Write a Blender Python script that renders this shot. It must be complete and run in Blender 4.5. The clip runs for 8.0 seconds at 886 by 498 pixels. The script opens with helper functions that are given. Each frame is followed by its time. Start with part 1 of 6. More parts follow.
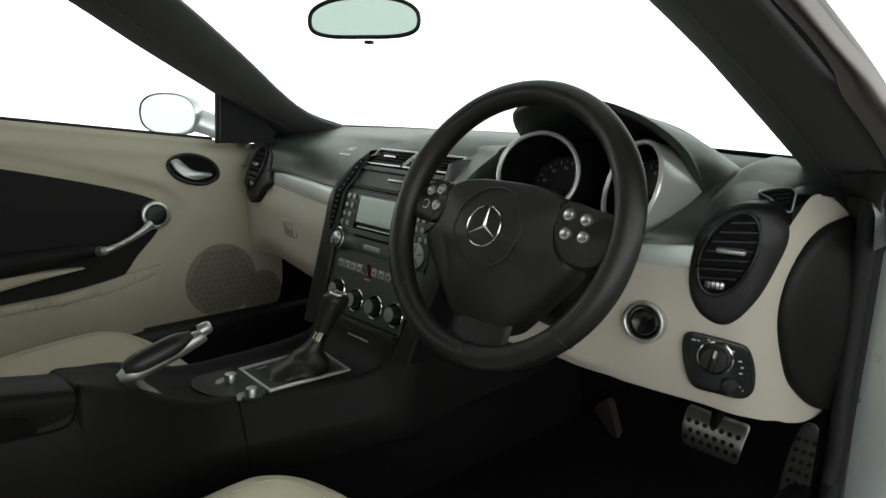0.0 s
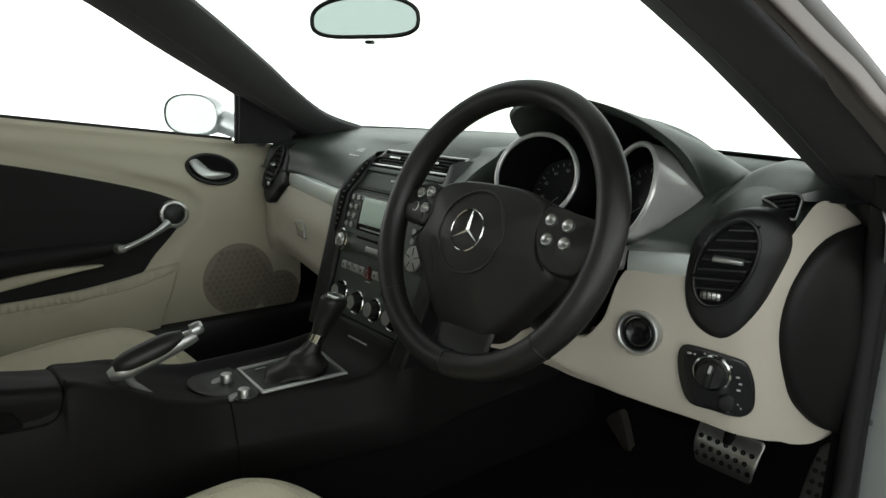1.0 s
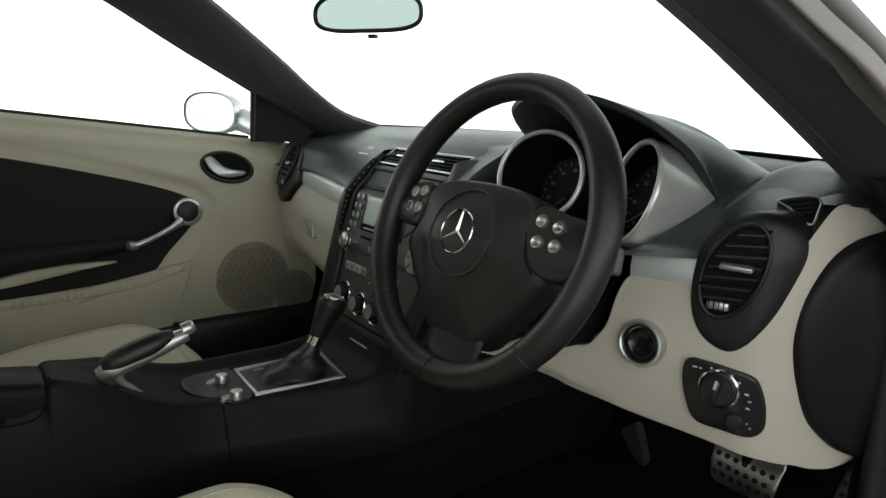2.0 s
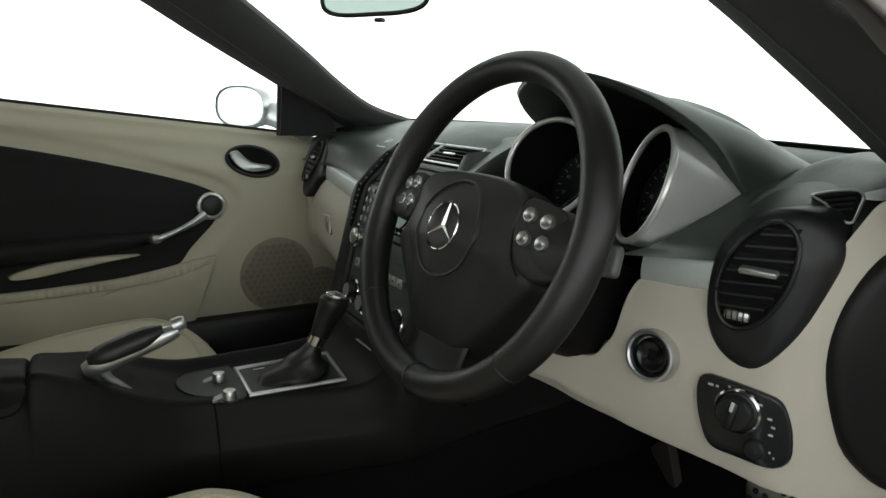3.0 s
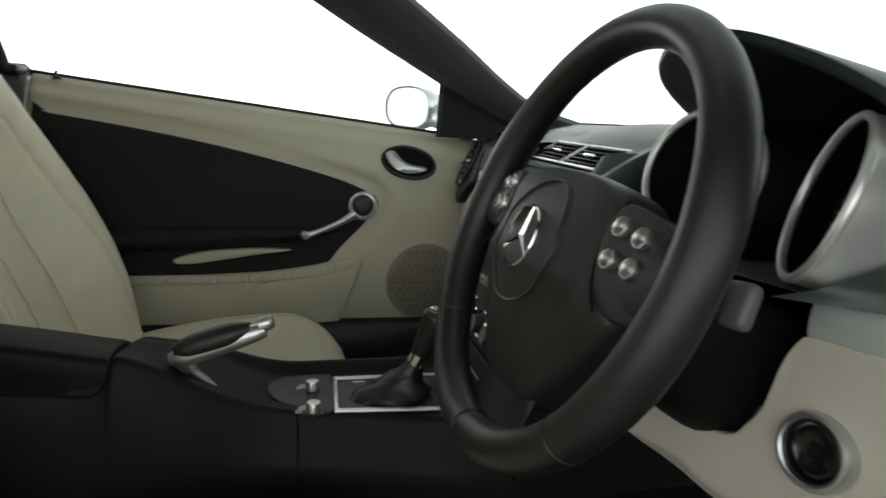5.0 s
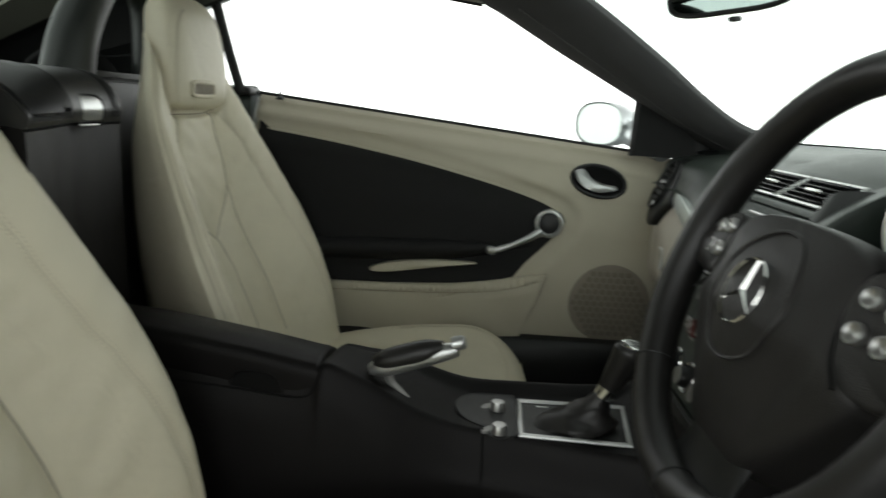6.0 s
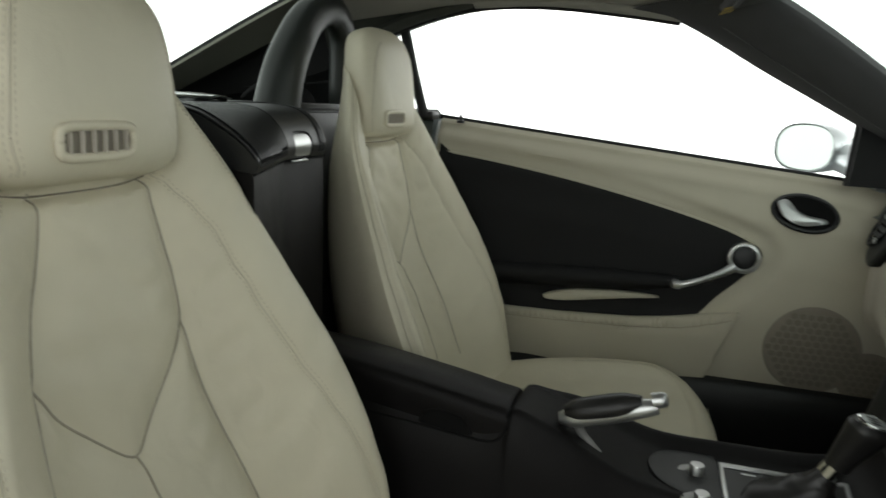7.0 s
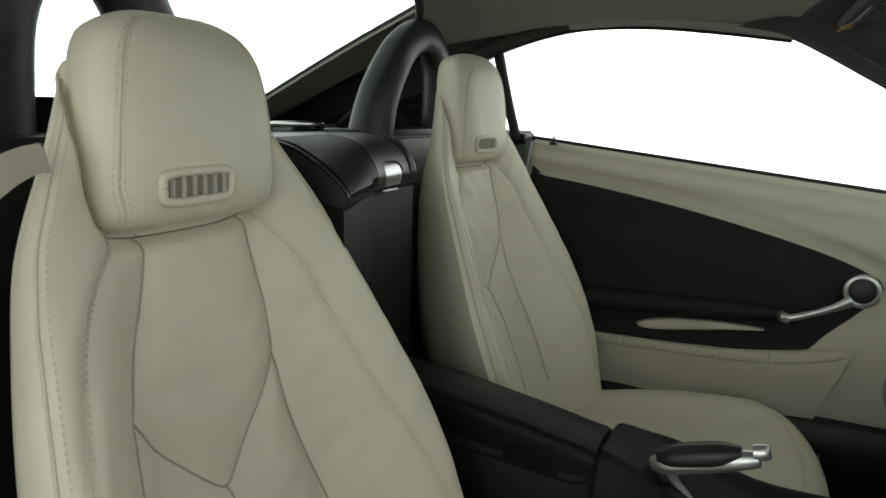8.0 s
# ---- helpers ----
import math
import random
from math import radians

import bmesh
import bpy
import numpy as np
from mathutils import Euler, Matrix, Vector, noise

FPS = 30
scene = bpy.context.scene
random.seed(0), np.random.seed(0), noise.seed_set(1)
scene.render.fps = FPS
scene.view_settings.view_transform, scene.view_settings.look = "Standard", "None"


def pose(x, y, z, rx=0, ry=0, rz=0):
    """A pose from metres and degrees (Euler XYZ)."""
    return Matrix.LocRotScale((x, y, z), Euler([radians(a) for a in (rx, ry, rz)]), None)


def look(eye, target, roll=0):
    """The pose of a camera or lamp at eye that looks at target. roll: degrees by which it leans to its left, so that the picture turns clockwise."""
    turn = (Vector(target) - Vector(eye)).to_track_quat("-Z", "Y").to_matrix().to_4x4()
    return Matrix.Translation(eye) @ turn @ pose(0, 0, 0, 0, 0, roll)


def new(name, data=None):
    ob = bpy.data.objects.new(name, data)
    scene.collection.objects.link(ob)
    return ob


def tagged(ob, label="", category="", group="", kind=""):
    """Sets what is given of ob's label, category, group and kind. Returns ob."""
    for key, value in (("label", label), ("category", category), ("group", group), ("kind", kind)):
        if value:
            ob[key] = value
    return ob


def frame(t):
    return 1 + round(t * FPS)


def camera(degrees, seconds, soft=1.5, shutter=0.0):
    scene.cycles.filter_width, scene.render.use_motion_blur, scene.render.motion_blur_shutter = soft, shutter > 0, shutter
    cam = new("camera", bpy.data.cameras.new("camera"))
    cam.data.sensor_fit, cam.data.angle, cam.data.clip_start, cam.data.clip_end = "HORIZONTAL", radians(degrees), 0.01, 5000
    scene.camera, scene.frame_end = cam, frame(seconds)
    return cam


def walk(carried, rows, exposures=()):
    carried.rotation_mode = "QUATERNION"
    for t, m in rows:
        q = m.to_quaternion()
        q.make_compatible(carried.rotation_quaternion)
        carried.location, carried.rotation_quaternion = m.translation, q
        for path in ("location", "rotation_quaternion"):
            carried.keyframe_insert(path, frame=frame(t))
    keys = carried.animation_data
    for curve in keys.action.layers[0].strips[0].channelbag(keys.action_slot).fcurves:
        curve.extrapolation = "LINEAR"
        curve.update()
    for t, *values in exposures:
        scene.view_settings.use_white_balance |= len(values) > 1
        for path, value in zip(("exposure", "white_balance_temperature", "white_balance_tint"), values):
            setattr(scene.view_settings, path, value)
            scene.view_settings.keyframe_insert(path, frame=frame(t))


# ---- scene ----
cam = camera(67.8, 8.0, shutter=0.5)
PATH = [
    (0, (0.914, -0.591, 0.855), (-0.498, 0.76, 0.426), 1.6),
    (0.5, (0.932, -0.554, 0.858), (-0.527, 0.742, 0.425), 1.5),
    (1, (0.949, -0.517, 0.856), (-0.556, 0.728, 0.427), 1.6),
    (2.5, (0.954, -0.4, 0.842), (-0.668, 0.689, 0.413), 1.7),
    (3, (0.944, -0.342, 0.832), (-0.733, 0.659, 0.402), 1.6),
    (3.5, (0.93, -0.288, 0.822), (-0.8, 0.62, 0.392), 1.6),
    (4, (0.912, -0.219, 0.814), (-0.884, 0.545, 0.378), 1.0),
    (4.2, (0.905, -0.193, 0.81), (-0.92, 0.501, 0.374), 0.8),
    (5.3, (0.847, -0.167, 0.801), (-1.089, 0.123, 0.395), 3.1),
    (5.5, (0.866, -0.164, 0.813), (-1.083, 0.013, 0.399), 2.9),
    (6, (0.851, -0.201, 0.831), (-1.103, -0.287, 0.413), 2.7),
    (6.5, (0.843, -0.235, 0.845), (-1.087, -0.56, 0.432), 2.6),
    (7, (0.822, -0.271, 0.87), (-1.06, -0.797, 0.447), 2.3),
    (7.5, (0.811, -0.279, 0.885), (-1.025, -0.954, 0.47), 2.0),
    (8, (0.807, -0.27, 0.897), (-0.985, -1.062, 0.494), 1.7),
]
walk(cam, [(t, look(eye, target, roll)) for t, eye, target, roll in PATH])

from mathutils.bvhtree import BVHTree

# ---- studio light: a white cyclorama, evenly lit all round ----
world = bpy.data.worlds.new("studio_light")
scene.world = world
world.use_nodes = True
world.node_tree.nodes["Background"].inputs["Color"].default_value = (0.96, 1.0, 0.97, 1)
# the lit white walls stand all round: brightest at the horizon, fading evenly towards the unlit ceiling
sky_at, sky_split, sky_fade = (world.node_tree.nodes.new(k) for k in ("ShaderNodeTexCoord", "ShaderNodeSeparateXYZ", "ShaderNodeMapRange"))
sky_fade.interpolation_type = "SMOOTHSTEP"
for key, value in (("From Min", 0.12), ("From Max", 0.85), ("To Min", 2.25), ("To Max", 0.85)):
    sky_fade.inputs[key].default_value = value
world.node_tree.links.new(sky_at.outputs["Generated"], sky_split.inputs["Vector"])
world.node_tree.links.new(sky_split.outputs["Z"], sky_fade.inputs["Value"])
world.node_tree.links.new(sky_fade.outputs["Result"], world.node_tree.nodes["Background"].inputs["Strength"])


# ---- materials ----
def material(name, color, rough=0.5, metal=0.0, grain=0.0, grain_size=0.001, mottle=0.0, mottle_size=0.05, coat=0.0, spec=0.5, wrinkle=0.0, wrinkle_size=0.03, rough_var=0.08):
    """A surface with a fine grain relief, broad mottling of colour and gloss, and soft wrinkles. Sizes in metres."""
    m = bpy.data.materials.new(name)
    m.use_nodes = True
    nt = m.node_tree
    b = nt.nodes["Principled BSDF"]
    b.inputs["Roughness"].default_value, b.inputs["Metallic"].default_value = rough, metal
    b.inputs["Specular IOR Level"].default_value = spec
    b.inputs["Coat Weight"].default_value = coat
    b.inputs["Base Color"].default_value = (*color, 1)
    co = nt.nodes.new("ShaderNodeTexCoord")
    big = nt.nodes.new("ShaderNodeTexNoise")
    big.inputs["Scale"].default_value, big.inputs["Detail"].default_value = 1 / mottle_size, 4
    nt.links.new(co.outputs["Object"], big.inputs["Vector"])
    if mottle:
        mix = nt.nodes.new("ShaderNodeMix")
        mix.data_type = "RGBA"
        mix.inputs["A"].default_value = (*[c * (1 - mottle) for c in color], 1)
        mix.inputs["B"].default_value = (*[min(1, c * (1 + mottle)) for c in color], 1)
        nt.links.new(big.outputs["Fac"], mix.inputs["Factor"])
        nt.links.new(mix.outputs["Result"], b.inputs["Base Color"])
    ramp = nt.nodes.new("ShaderNodeMapRange")
    ramp.inputs["To Min"].default_value, ramp.inputs["To Max"].default_value = max(0.02, rough - rough_var), min(1, rough + rough_var)
    nt.links.new(big.outputs["Fac"], ramp.inputs["Value"])
    nt.links.new(ramp.outputs["Result"], b.inputs["Roughness"])
    last = None
    if wrinkle:
        wn = nt.nodes.new("ShaderNodeTexNoise")
        wn.inputs["Scale"].default_value, wn.inputs["Detail"].default_value, wn.inputs["Distortion"].default_value = 1 / wrinkle_size, 2, 0.6
        bw = nt.nodes.new("ShaderNodeBump")
        bw.inputs["Strength"].default_value, bw.inputs["Distance"].default_value = wrinkle, 0.004
        nt.links.new(co.outputs["Object"], wn.inputs["Vector"])
        nt.links.new(wn.outputs["Fac"], bw.inputs["Height"])
        last = bw
    if grain:
        gn = nt.nodes.new("ShaderNodeTexVoronoi")
        gn.inputs["Scale"].default_value = 1 / grain_size
        bg = nt.nodes.new("ShaderNodeBump")
        bg.inputs["Strength"].default_value, bg.inputs["Distance"].default_value = grain, 0.0004
        nt.links.new(co.outputs["Object"], gn.inputs["Vector"])
        nt.links.new(gn.outputs["Distance"], bg.inputs["Height"])
        if last:
            nt.links.new(last.outputs["Normal"], bg.inputs["Normal"])
        last = bg
    if last:
        nt.links.new(last.outputs["Normal"], b.inputs["Normal"])
    return m


BLACK = material("black_soft_plastic", (0.028, 0.037, 0.031), 0.40, grain=0.5, grain_size=0.0012, mottle=0.15, spec=0.62)
BLACK_HARD = material("black_hard_plastic", (0.007, 0.0075, 0.0075), 0.42, grain=0.2, grain_size=0.0009, mottle=0.15, spec=0.4)
BLACK_GLOSS = material("black_gloss_plastic", (0.008, 0.008, 0.009), 0.18, mottle=0.1)
PIT = material("dark_cavity_plastic", (0.006, 0.006, 0.006), 0.8, mottle=0.1, spec=0.1)
WHEEL_LEATHER = material("black_wheel_leather", (0.012, 0.0112, 0.0108), 0.42, grain=0.1, grain_size=0.0012, mottle=0.2, mottle_size=0.03, spec=0.45)
AIRBAG = material("black_airbag_skin", (0.016, 0.0148, 0.0141), 0.5, grain=0.5, grain_size=0.001, mottle=0.15, spec=0.4)
BEIGE = material("beige_dash_plastic", (0.46, 0.425, 0.36), 0.55, grain=0.5, grain_size=0.0012, mottle=0.05, spec=0.3)
DOOR_BEIGE = material("beige_door_skin", (0.45, 0.418, 0.325), 0.6, grain=0.5, grain_size=0.0014, mottle=0.06, mottle_size=0.1, spec=0.3)
LEATHER = material("beige_seat_leather", (0.60, 0.557, 0.43), 0.47, grain=0.25, grain_size=0.0012, mottle=0.07, mottle_size=0.06, wrinkle=0.55, wrinkle_size=0.04, spec=0.35)
STITCH = material("tan_stitch_thread", (0.52, 0.475, 0.37), 0.8, mottle=0.1)
# crease shade put into the cord colour, darker than leather and door skin
SEAM_SHADE = material("seam_cord_shade", (0.33, 0.30, 0.235), 0.7, mottle=0.1)
# contact shadow under the headrest, put into a dark brown colour
GAP_SHADE = material("headrest_gap_shade", (0.16, 0.14, 0.105), 0.7, mottle=0.15)
SEAM_SOFT = material("leather_seam_fold", (0.50, 0.46, 0.355), 0.6, mottle=0.1)
CLOTH = material("black_door_insert", (0.010, 0.010, 0.010), 0.75, grain=0.8, grain_size=0.002, mottle=0.2, spec=0.25)
SILVER = material("satin_silver_paint", (0.55, 0.56, 0.55), 0.33, metal=0.85, mottle=0.04)
ALU = material("brushed_aluminium", (0.66, 0.71, 0.685), 0.42, metal=0.72, mottle=0.05, mottle_size=0.01)
CHROME = material("bright_chrome", (0.82, 0.82, 0.80), 0.12, metal=1.0, mottle=0.02)
MIRROR = material("mirror_silvering", (0.28, 0.325, 0.315), 0.02, metal=1.0, rough_var=0.0)
SIDE_MIRROR = material("tinted_mirror_silvering", (0.40, 0.45, 0.42), 0.03, metal=1.0, rough_var=0.0)
CAR_PAINT = material("silver_car_paint", (0.56, 0.60, 0.60), 0.3, metal=0.6, coat=0.6, mottle=0.03)
CARPET = material("black_carpet", (0.005, 0.005, 0.005), 0.95, grain=1.0, grain_size=0.003, mottle=0.3, mottle_size=0.02, spec=0.1)
RUBBER = material("black_rubber", (0.012, 0.012, 0.012), 0.6, mottle=0.15, spec=0.3)
HEADLINER = material("grey_headliner_cloth", (0.40, 0.39, 0.35), 0.9, grain=0.8, grain_size=0.0015, mottle=0.06, spec=0.1)
PILLAR = material("charcoal_pillar_cloth", (0.072, 0.072, 0.073), 0.85, grain=0.7, grain_size=0.0015, mottle=0.12, spec=0.2)
WHITE = material("white_studio_paint", (0.86, 0.86, 0.85), 0.7, mottle=0.01, mottle_size=1.0)
# dark grey of the disc added to dim light from below
BOUNCE_DISC = material("bounce_cutting_grey", (0.044, 0.044, 0.044), 0.6, mottle=0.05, mottle_size=0.8)
LETTER = material("white_pad_print", (0.80, 0.80, 0.78), 0.6, mottle=0.05)
PRINT = material("white_print", (0.45, 0.45, 0.44), 0.6, mottle=0.05)
RED = material("dark_red_button", (0.075, 0.010, 0.008), 0.35, mottle=0.1)
DIAL = material("black_dial_face", (0.008, 0.008, 0.009), 0.5, mottle=0.1)
BLUE_DISPLAY = material("blue_trip_display", (0.10, 0.13, 0.24), 0.3, mottle=0.1)
LCD = material("pale_green_screen", (0.52, 0.64, 0.57), 0.25, mottle=0.08, mottle_size=0.03)
BUTTON = material("silver_button_plastic", (0.30, 0.30, 0.29), 0.42, metal=0.6, mottle=0.1, mottle_size=0.004)
BUTTON_BRIGHT = material("satin_chrome_button", (0.48, 0.48, 0.47), 0.34, metal=0.95, mottle=0.1, mottle_size=0.004)
VENT_BROWN = material("vent_brown_plastic", (0.22, 0.195, 0.155), 0.8, mottle=0.1)
HOOP_BLACK = material("black_hoop_padding", (0.016, 0.019, 0.017), 0.42, grain=0.4, grain_size=0.0012, mottle=0.15, spec=0.45)
END_CAP = material("matt_black_end_cap", (0.007, 0.0068, 0.0066), 0.46, grain=0.3, grain_size=0.001, mottle=0.15, spec=0.22)
CONSOLE = material("black_console_skin", (0.0065, 0.0058, 0.0058), 0.5, grain=0.5, grain_size=0.0012, mottle=0.15, spec=0.14)
MESH = material("taupe_speaker_mesh", (0.235, 0.212, 0.168), 0.75, mottle=0.12)
SEAL_TAUPE = material("taupe_weather_strip", (0.150, 0.132, 0.122), 0.45, grain=0.15, mottle=0.15)
SEAL_GREY = material("grey_weather_seal", (0.085, 0.080, 0.076), 0.42, mottle=0.15)
TAN = material("tan_carpet", (0.024, 0.019, 0.015), 0.9, grain=1.0, grain_size=0.002, mottle=0.15)
CELL = material("grille_cell_plastic", (0.185, 0.165, 0.127), 0.7, mottle=0.08)
REAR_LINING = material("dark_rear_lining", (0.055, 0.058, 0.05), 0.8, grain=0.7, grain_size=0.0015, mottle=0.1, spec=0.2)
TUBE_SILVER = material("satin_silver_tube", (0.78, 0.78, 0.76), 0.31, metal=0.6, mottle=0.03)
WINDOW_LINING = material("olive_window_lining", (0.20, 0.20, 0.165), 0.85, grain=0.7, grain_size=0.0015, mottle=0.08, spec=0.15)
STALK_GREY = material("grey_stalk_plastic", (0.09, 0.09, 0.088), 0.45, mottle=0.1)
# darker copy of the pedal steel, with the footwell's shade in its colour
PEDAL_SHADED = material("shaded_pedal_steel", (0.10, 0.10, 0.098), 0.5, metal=0.7, mottle=0.3, mottle_size=0.01)
PEDAL = material("dull_pedal_steel", (0.55, 0.54, 0.52), 0.32, metal=0.9, mottle=0.15, mottle_size=0.01)
WEAVE = material("woven_black_trim", (0.010, 0.0105, 0.011), 0.36, grain=0.5, grain_size=0.002, mottle=0.2, mottle_size=0.01)
YELLOW = material("yellow_warning_label", (0.60, 0.42, 0.05), 0.6, mottle=0.1)
STRAP = material("beige_belt_webbing", (0.43, 0.39, 0.32), 0.7, grain=0.8, grain_size=0.0012, mottle=0.08)


def glass_material(name, tint, gloss):
    m = bpy.data.materials.new(name)
    m.use_nodes = True
    nt = m.node_tree
    nt.nodes.remove(nt.nodes["Principled BSDF"])
    clear, shine, mix = nt.nodes.new("ShaderNodeBsdfTransparent"), nt.nodes.new("ShaderNodeBsdfGlossy"), nt.nodes.new("ShaderNodeMixShader")
    clear.inputs["Color"].default_value = (*tint, 1)
    shine.inputs["Roughness"].default_value = 0.01
    mix.inputs["Fac"].default_value = gloss
    nt.links.new(clear.outputs[0], mix.inputs[1])
    nt.links.new(shine.outputs[0], mix.inputs[2])
    nt.links.new(mix.outputs[0], nt.nodes["Material Output"].inputs["Surface"])
    return m


# emission stands in for light falling on the cyclorama, level with the world light
GLOW_WALL = material("glowing_studio_wall", (0.8, 0.8, 0.8), 0.7, mottle=0.01, mottle_size=1.0)
GLOW_WALL.node_tree.nodes["Principled BSDF"].inputs["Emission Color"].default_value = (0.96, 1.0, 0.97, 1)
GLOW_WALL.node_tree.nodes["Principled BSDF"].inputs["Emission Strength"].default_value = 1.3
GLASS = glass_material("tinted_window_glass", (0.80, 0.85, 0.82), 0.03)


# ---- mesh helpers ----
def thing(name, place, label, category, group="", kind=""):
    ob = new(name)
    ob.location = place
    return tagged(ob, label, category, group, kind)


def part(name, bm, mat, parent, label="", smooth=True, angle=40):
    """Links a bmesh, in world places, as one mesh under a thing or a part."""
    bmesh.ops.remove_doubles(bm, verts=bm.verts, dist=1e-6)
    bmesh.ops.recalc_face_normals(bm, faces=bm.faces)
    if smooth:
        for f in bm.faces:
            f.smooth = True
        for e in bm.edges:
            if len(e.link_faces) == 2 and e.calc_face_angle(0) > radians(angle):
                e.smooth = False
    base, p = Vector((0, 0, 0)), parent
    while p:
        base += p.location
        p = p.parent
    bmesh.ops.translate(bm, verts=bm.verts, vec=-base)
    me = bpy.data.meshes.new(name)
    bm.to_mesh(me)
    bm.free()
    me.materials.append(mat)
    ob = new(name, me)
    ob.parent = parent
    return tagged(ob, label)


def single(name, bm, mat, label, category, group="", kind="", angle=40):
    return tagged(part(name, bm, mat, None, "", True, angle), label, category, group, kind)


def spline(pts, n=6, closed=False):
    """Points along a smooth curve through pts."""
    pts = [Vector(p) for p in pts]
    out, m = [], len(pts)
    for i in range(m if closed else m - 1):
        if closed:
            a, b, c, d = (pts[(i + k) % m] for k in (-1, 0, 1, 2))
        else:
            b, c = pts[i], pts[i + 1]
            a = pts[i - 1] if i else b * 2 - c
            d = pts[i + 2] if i + 2 < m else c * 2 - b
        for k in range(n):
            t = k / n
            out.append(0.5 * ((2 * b) + (c - a) * t + (2 * a - 5 * b + 4 * c - d) * t * t + (3 * b - a - 3 * c + d) * t ** 3))
    if not closed:
        out.append(pts[-1])
    return out


def resample(pts, n, closed=False):
    """n points evenly along a polyline."""
    pts = list(pts) + ([pts[0]] if closed else [])
    run = [0.0]
    for a, b in zip(pts, pts[1:]):
        run.append(run[-1] + (b - a).length)
    out, j = [], 0
    for k in range(n):
        s = run[-1] * k / (n if closed else n - 1)
        while j < len(run) - 2 and run[j + 1] < s:
            j += 1
        f = (s - run[j]) / max(1e-9, run[j + 1] - run[j])
        out.append(pts[j].lerp(pts[j + 1], min(1, f)))
    return out


def loft(sections, closed=False, caps=False, bm=None):
    """A skin over rows of points."""
    bm = bm or bmesh.new()
    rows = [[bm.verts.new(p) for p in s] for s in sections]
    n = len(rows[0])
    for a, b in zip(rows, rows[1:]):
        for i in range(n if closed else n - 1):
            j = (i + 1) % n
            bm.faces.new((a[i], a[j], b[j], b[i]))
    if caps:
        bm.faces.new(rows[0])
        bm.faces.new(rows[-1][::-1])
    return bm


def skin(sections, nu=4, nv=4, closed=False, caps=False, bm=None):
    """A smooth skin through a few sections of a few points each."""
    fine = [spline(s, nu, closed) for s in sections]
    cols = [spline(c, nv) for c in zip(*fine)]
    return loft(list(zip(*cols)), closed, caps, bm)


def thicken(bm, depth):
    """Gives an open skin a back at that depth behind it."""
    bmesh.ops.recalc_face_normals(bm, faces=bm.faces)
    bmesh.ops.solidify(bm, geom=bm.faces[:], thickness=depth)
    return bm


def tube(path, radius, seg=12, n=6, flat=(1, 1), up=(0, 0, 1), closed=False, caps=True, bm=None, smooth=True):
    """A tube along a smooth path. radius: a number, or one for each point; flat: the section's stretch across and along up."""
    rad = radius if isinstance(radius, (list, tuple)) else [radius] * len(path)
    pts = spline(path, n, closed) if smooth else [Vector(p) for p in path]
    rr = spline([(r, 0, 0) for r in rad], n, closed) if smooth else [Vector((r, 0, 0)) for r in rad]
    rows, m = [], len(pts)
    for i, p in enumerate(pts):
        a = pts[i - 1] if i or closed else p
        b = pts[(i + 1) % m] if i + 1 < m or closed else p
        t = (b - a).normalized()
        side = t.cross(Vector(up))
        side = side.normalized() if side.length > 1e-5 else Vector((1, 0, 0))
        top = side.cross(t)
        rows.append([p + rr[i].x * (math.cos(w) * side * flat[0] + math.sin(w) * top * flat[1]) for w in (2 * math.pi * k / seg for k in range(seg))])
    if closed:
        rows.append(rows[0])
    return loft(rows, True, caps and not closed, bm)


def lathe(profile, m, seg=32, bm=None, caps=True):
    """Turns a profile of (radius, height) round the local z axis of the pose m."""
    rows = [[m @ Vector((r * math.cos(w), r * math.sin(w), h)) for w in (2 * math.pi * k / seg for k in range(seg))] for r, h in profile]
    return loft(rows, True, caps, bm)


def box(size, m, bevel=0.002, seg=2, bm=None):
    b = bmesh.new()
    bmesh.ops.create_cube(b, size=1)
    bmesh.ops.scale(b, vec=size, verts=b.verts)
    if bevel:
        bmesh.ops.bevel(b, geom=b.edges[:], offset=bevel, segments=seg, affect="EDGES", profile=0.5)
    bmesh.ops.transform(b, matrix=m, verts=b.verts)
    if bm is None:
        return b
    return join(bm, b)


def join(bm, other):
    old = {v: bm.verts.new(v.co) for v in other.verts}
    for f in other.faces:
        bm.faces.new([old[v] for v in f.verts])
    other.free()
    return bm


def patch(outline, place, depth=0.006, round_edge=0.002, rings=5, n=5, count=56, bulge=0.0, straight=False, bm=None):
    """A pad cut to an outline and laid on a curved surface. place(u, v, h): the point h above the surface at (u, v)."""
    pts = [Vector((u, v, 0)) for u, v in outline]
    pts = resample(pts if straight else spline(pts, n, True), count, True)
    mid = sum(pts, Vector()) / len(pts)
    size = sum((p - mid).length for p in pts) / len(pts)
    rows = [[(p, -depth) for p in pts], [(p, -round_edge) for p in pts]]
    for k in range(1, 4):
        w = k / 3 * math.pi / 2
        f = 1 - round_edge * (1 - math.cos(w)) / size
        rows.append([(mid + (p - mid) * f, -round_edge * (1 - math.sin(w))) for p in pts])
    f0 = 1 - round_edge / size
    for k in range(1, rings):
        f = f0 * (1 - k / rings)
        rows.append([(mid + (p - mid) * f, bulge * (1 - (f / f0) ** 2)) for p in pts])
    bm = loft([[place(p.x, p.y, h) for p, h in row] for row in rows], True, False, bm)
    c = bm.verts.new(place(mid.x, mid.y, bulge))
    bm.verts.ensure_lookup_table()
    ring = bm.verts[len(bm.verts) - 1 - count:len(bm.verts) - 1]
    for i in range(count):
        bm.faces.new((ring[i], ring[(i + 1) % count], c))
    return bm


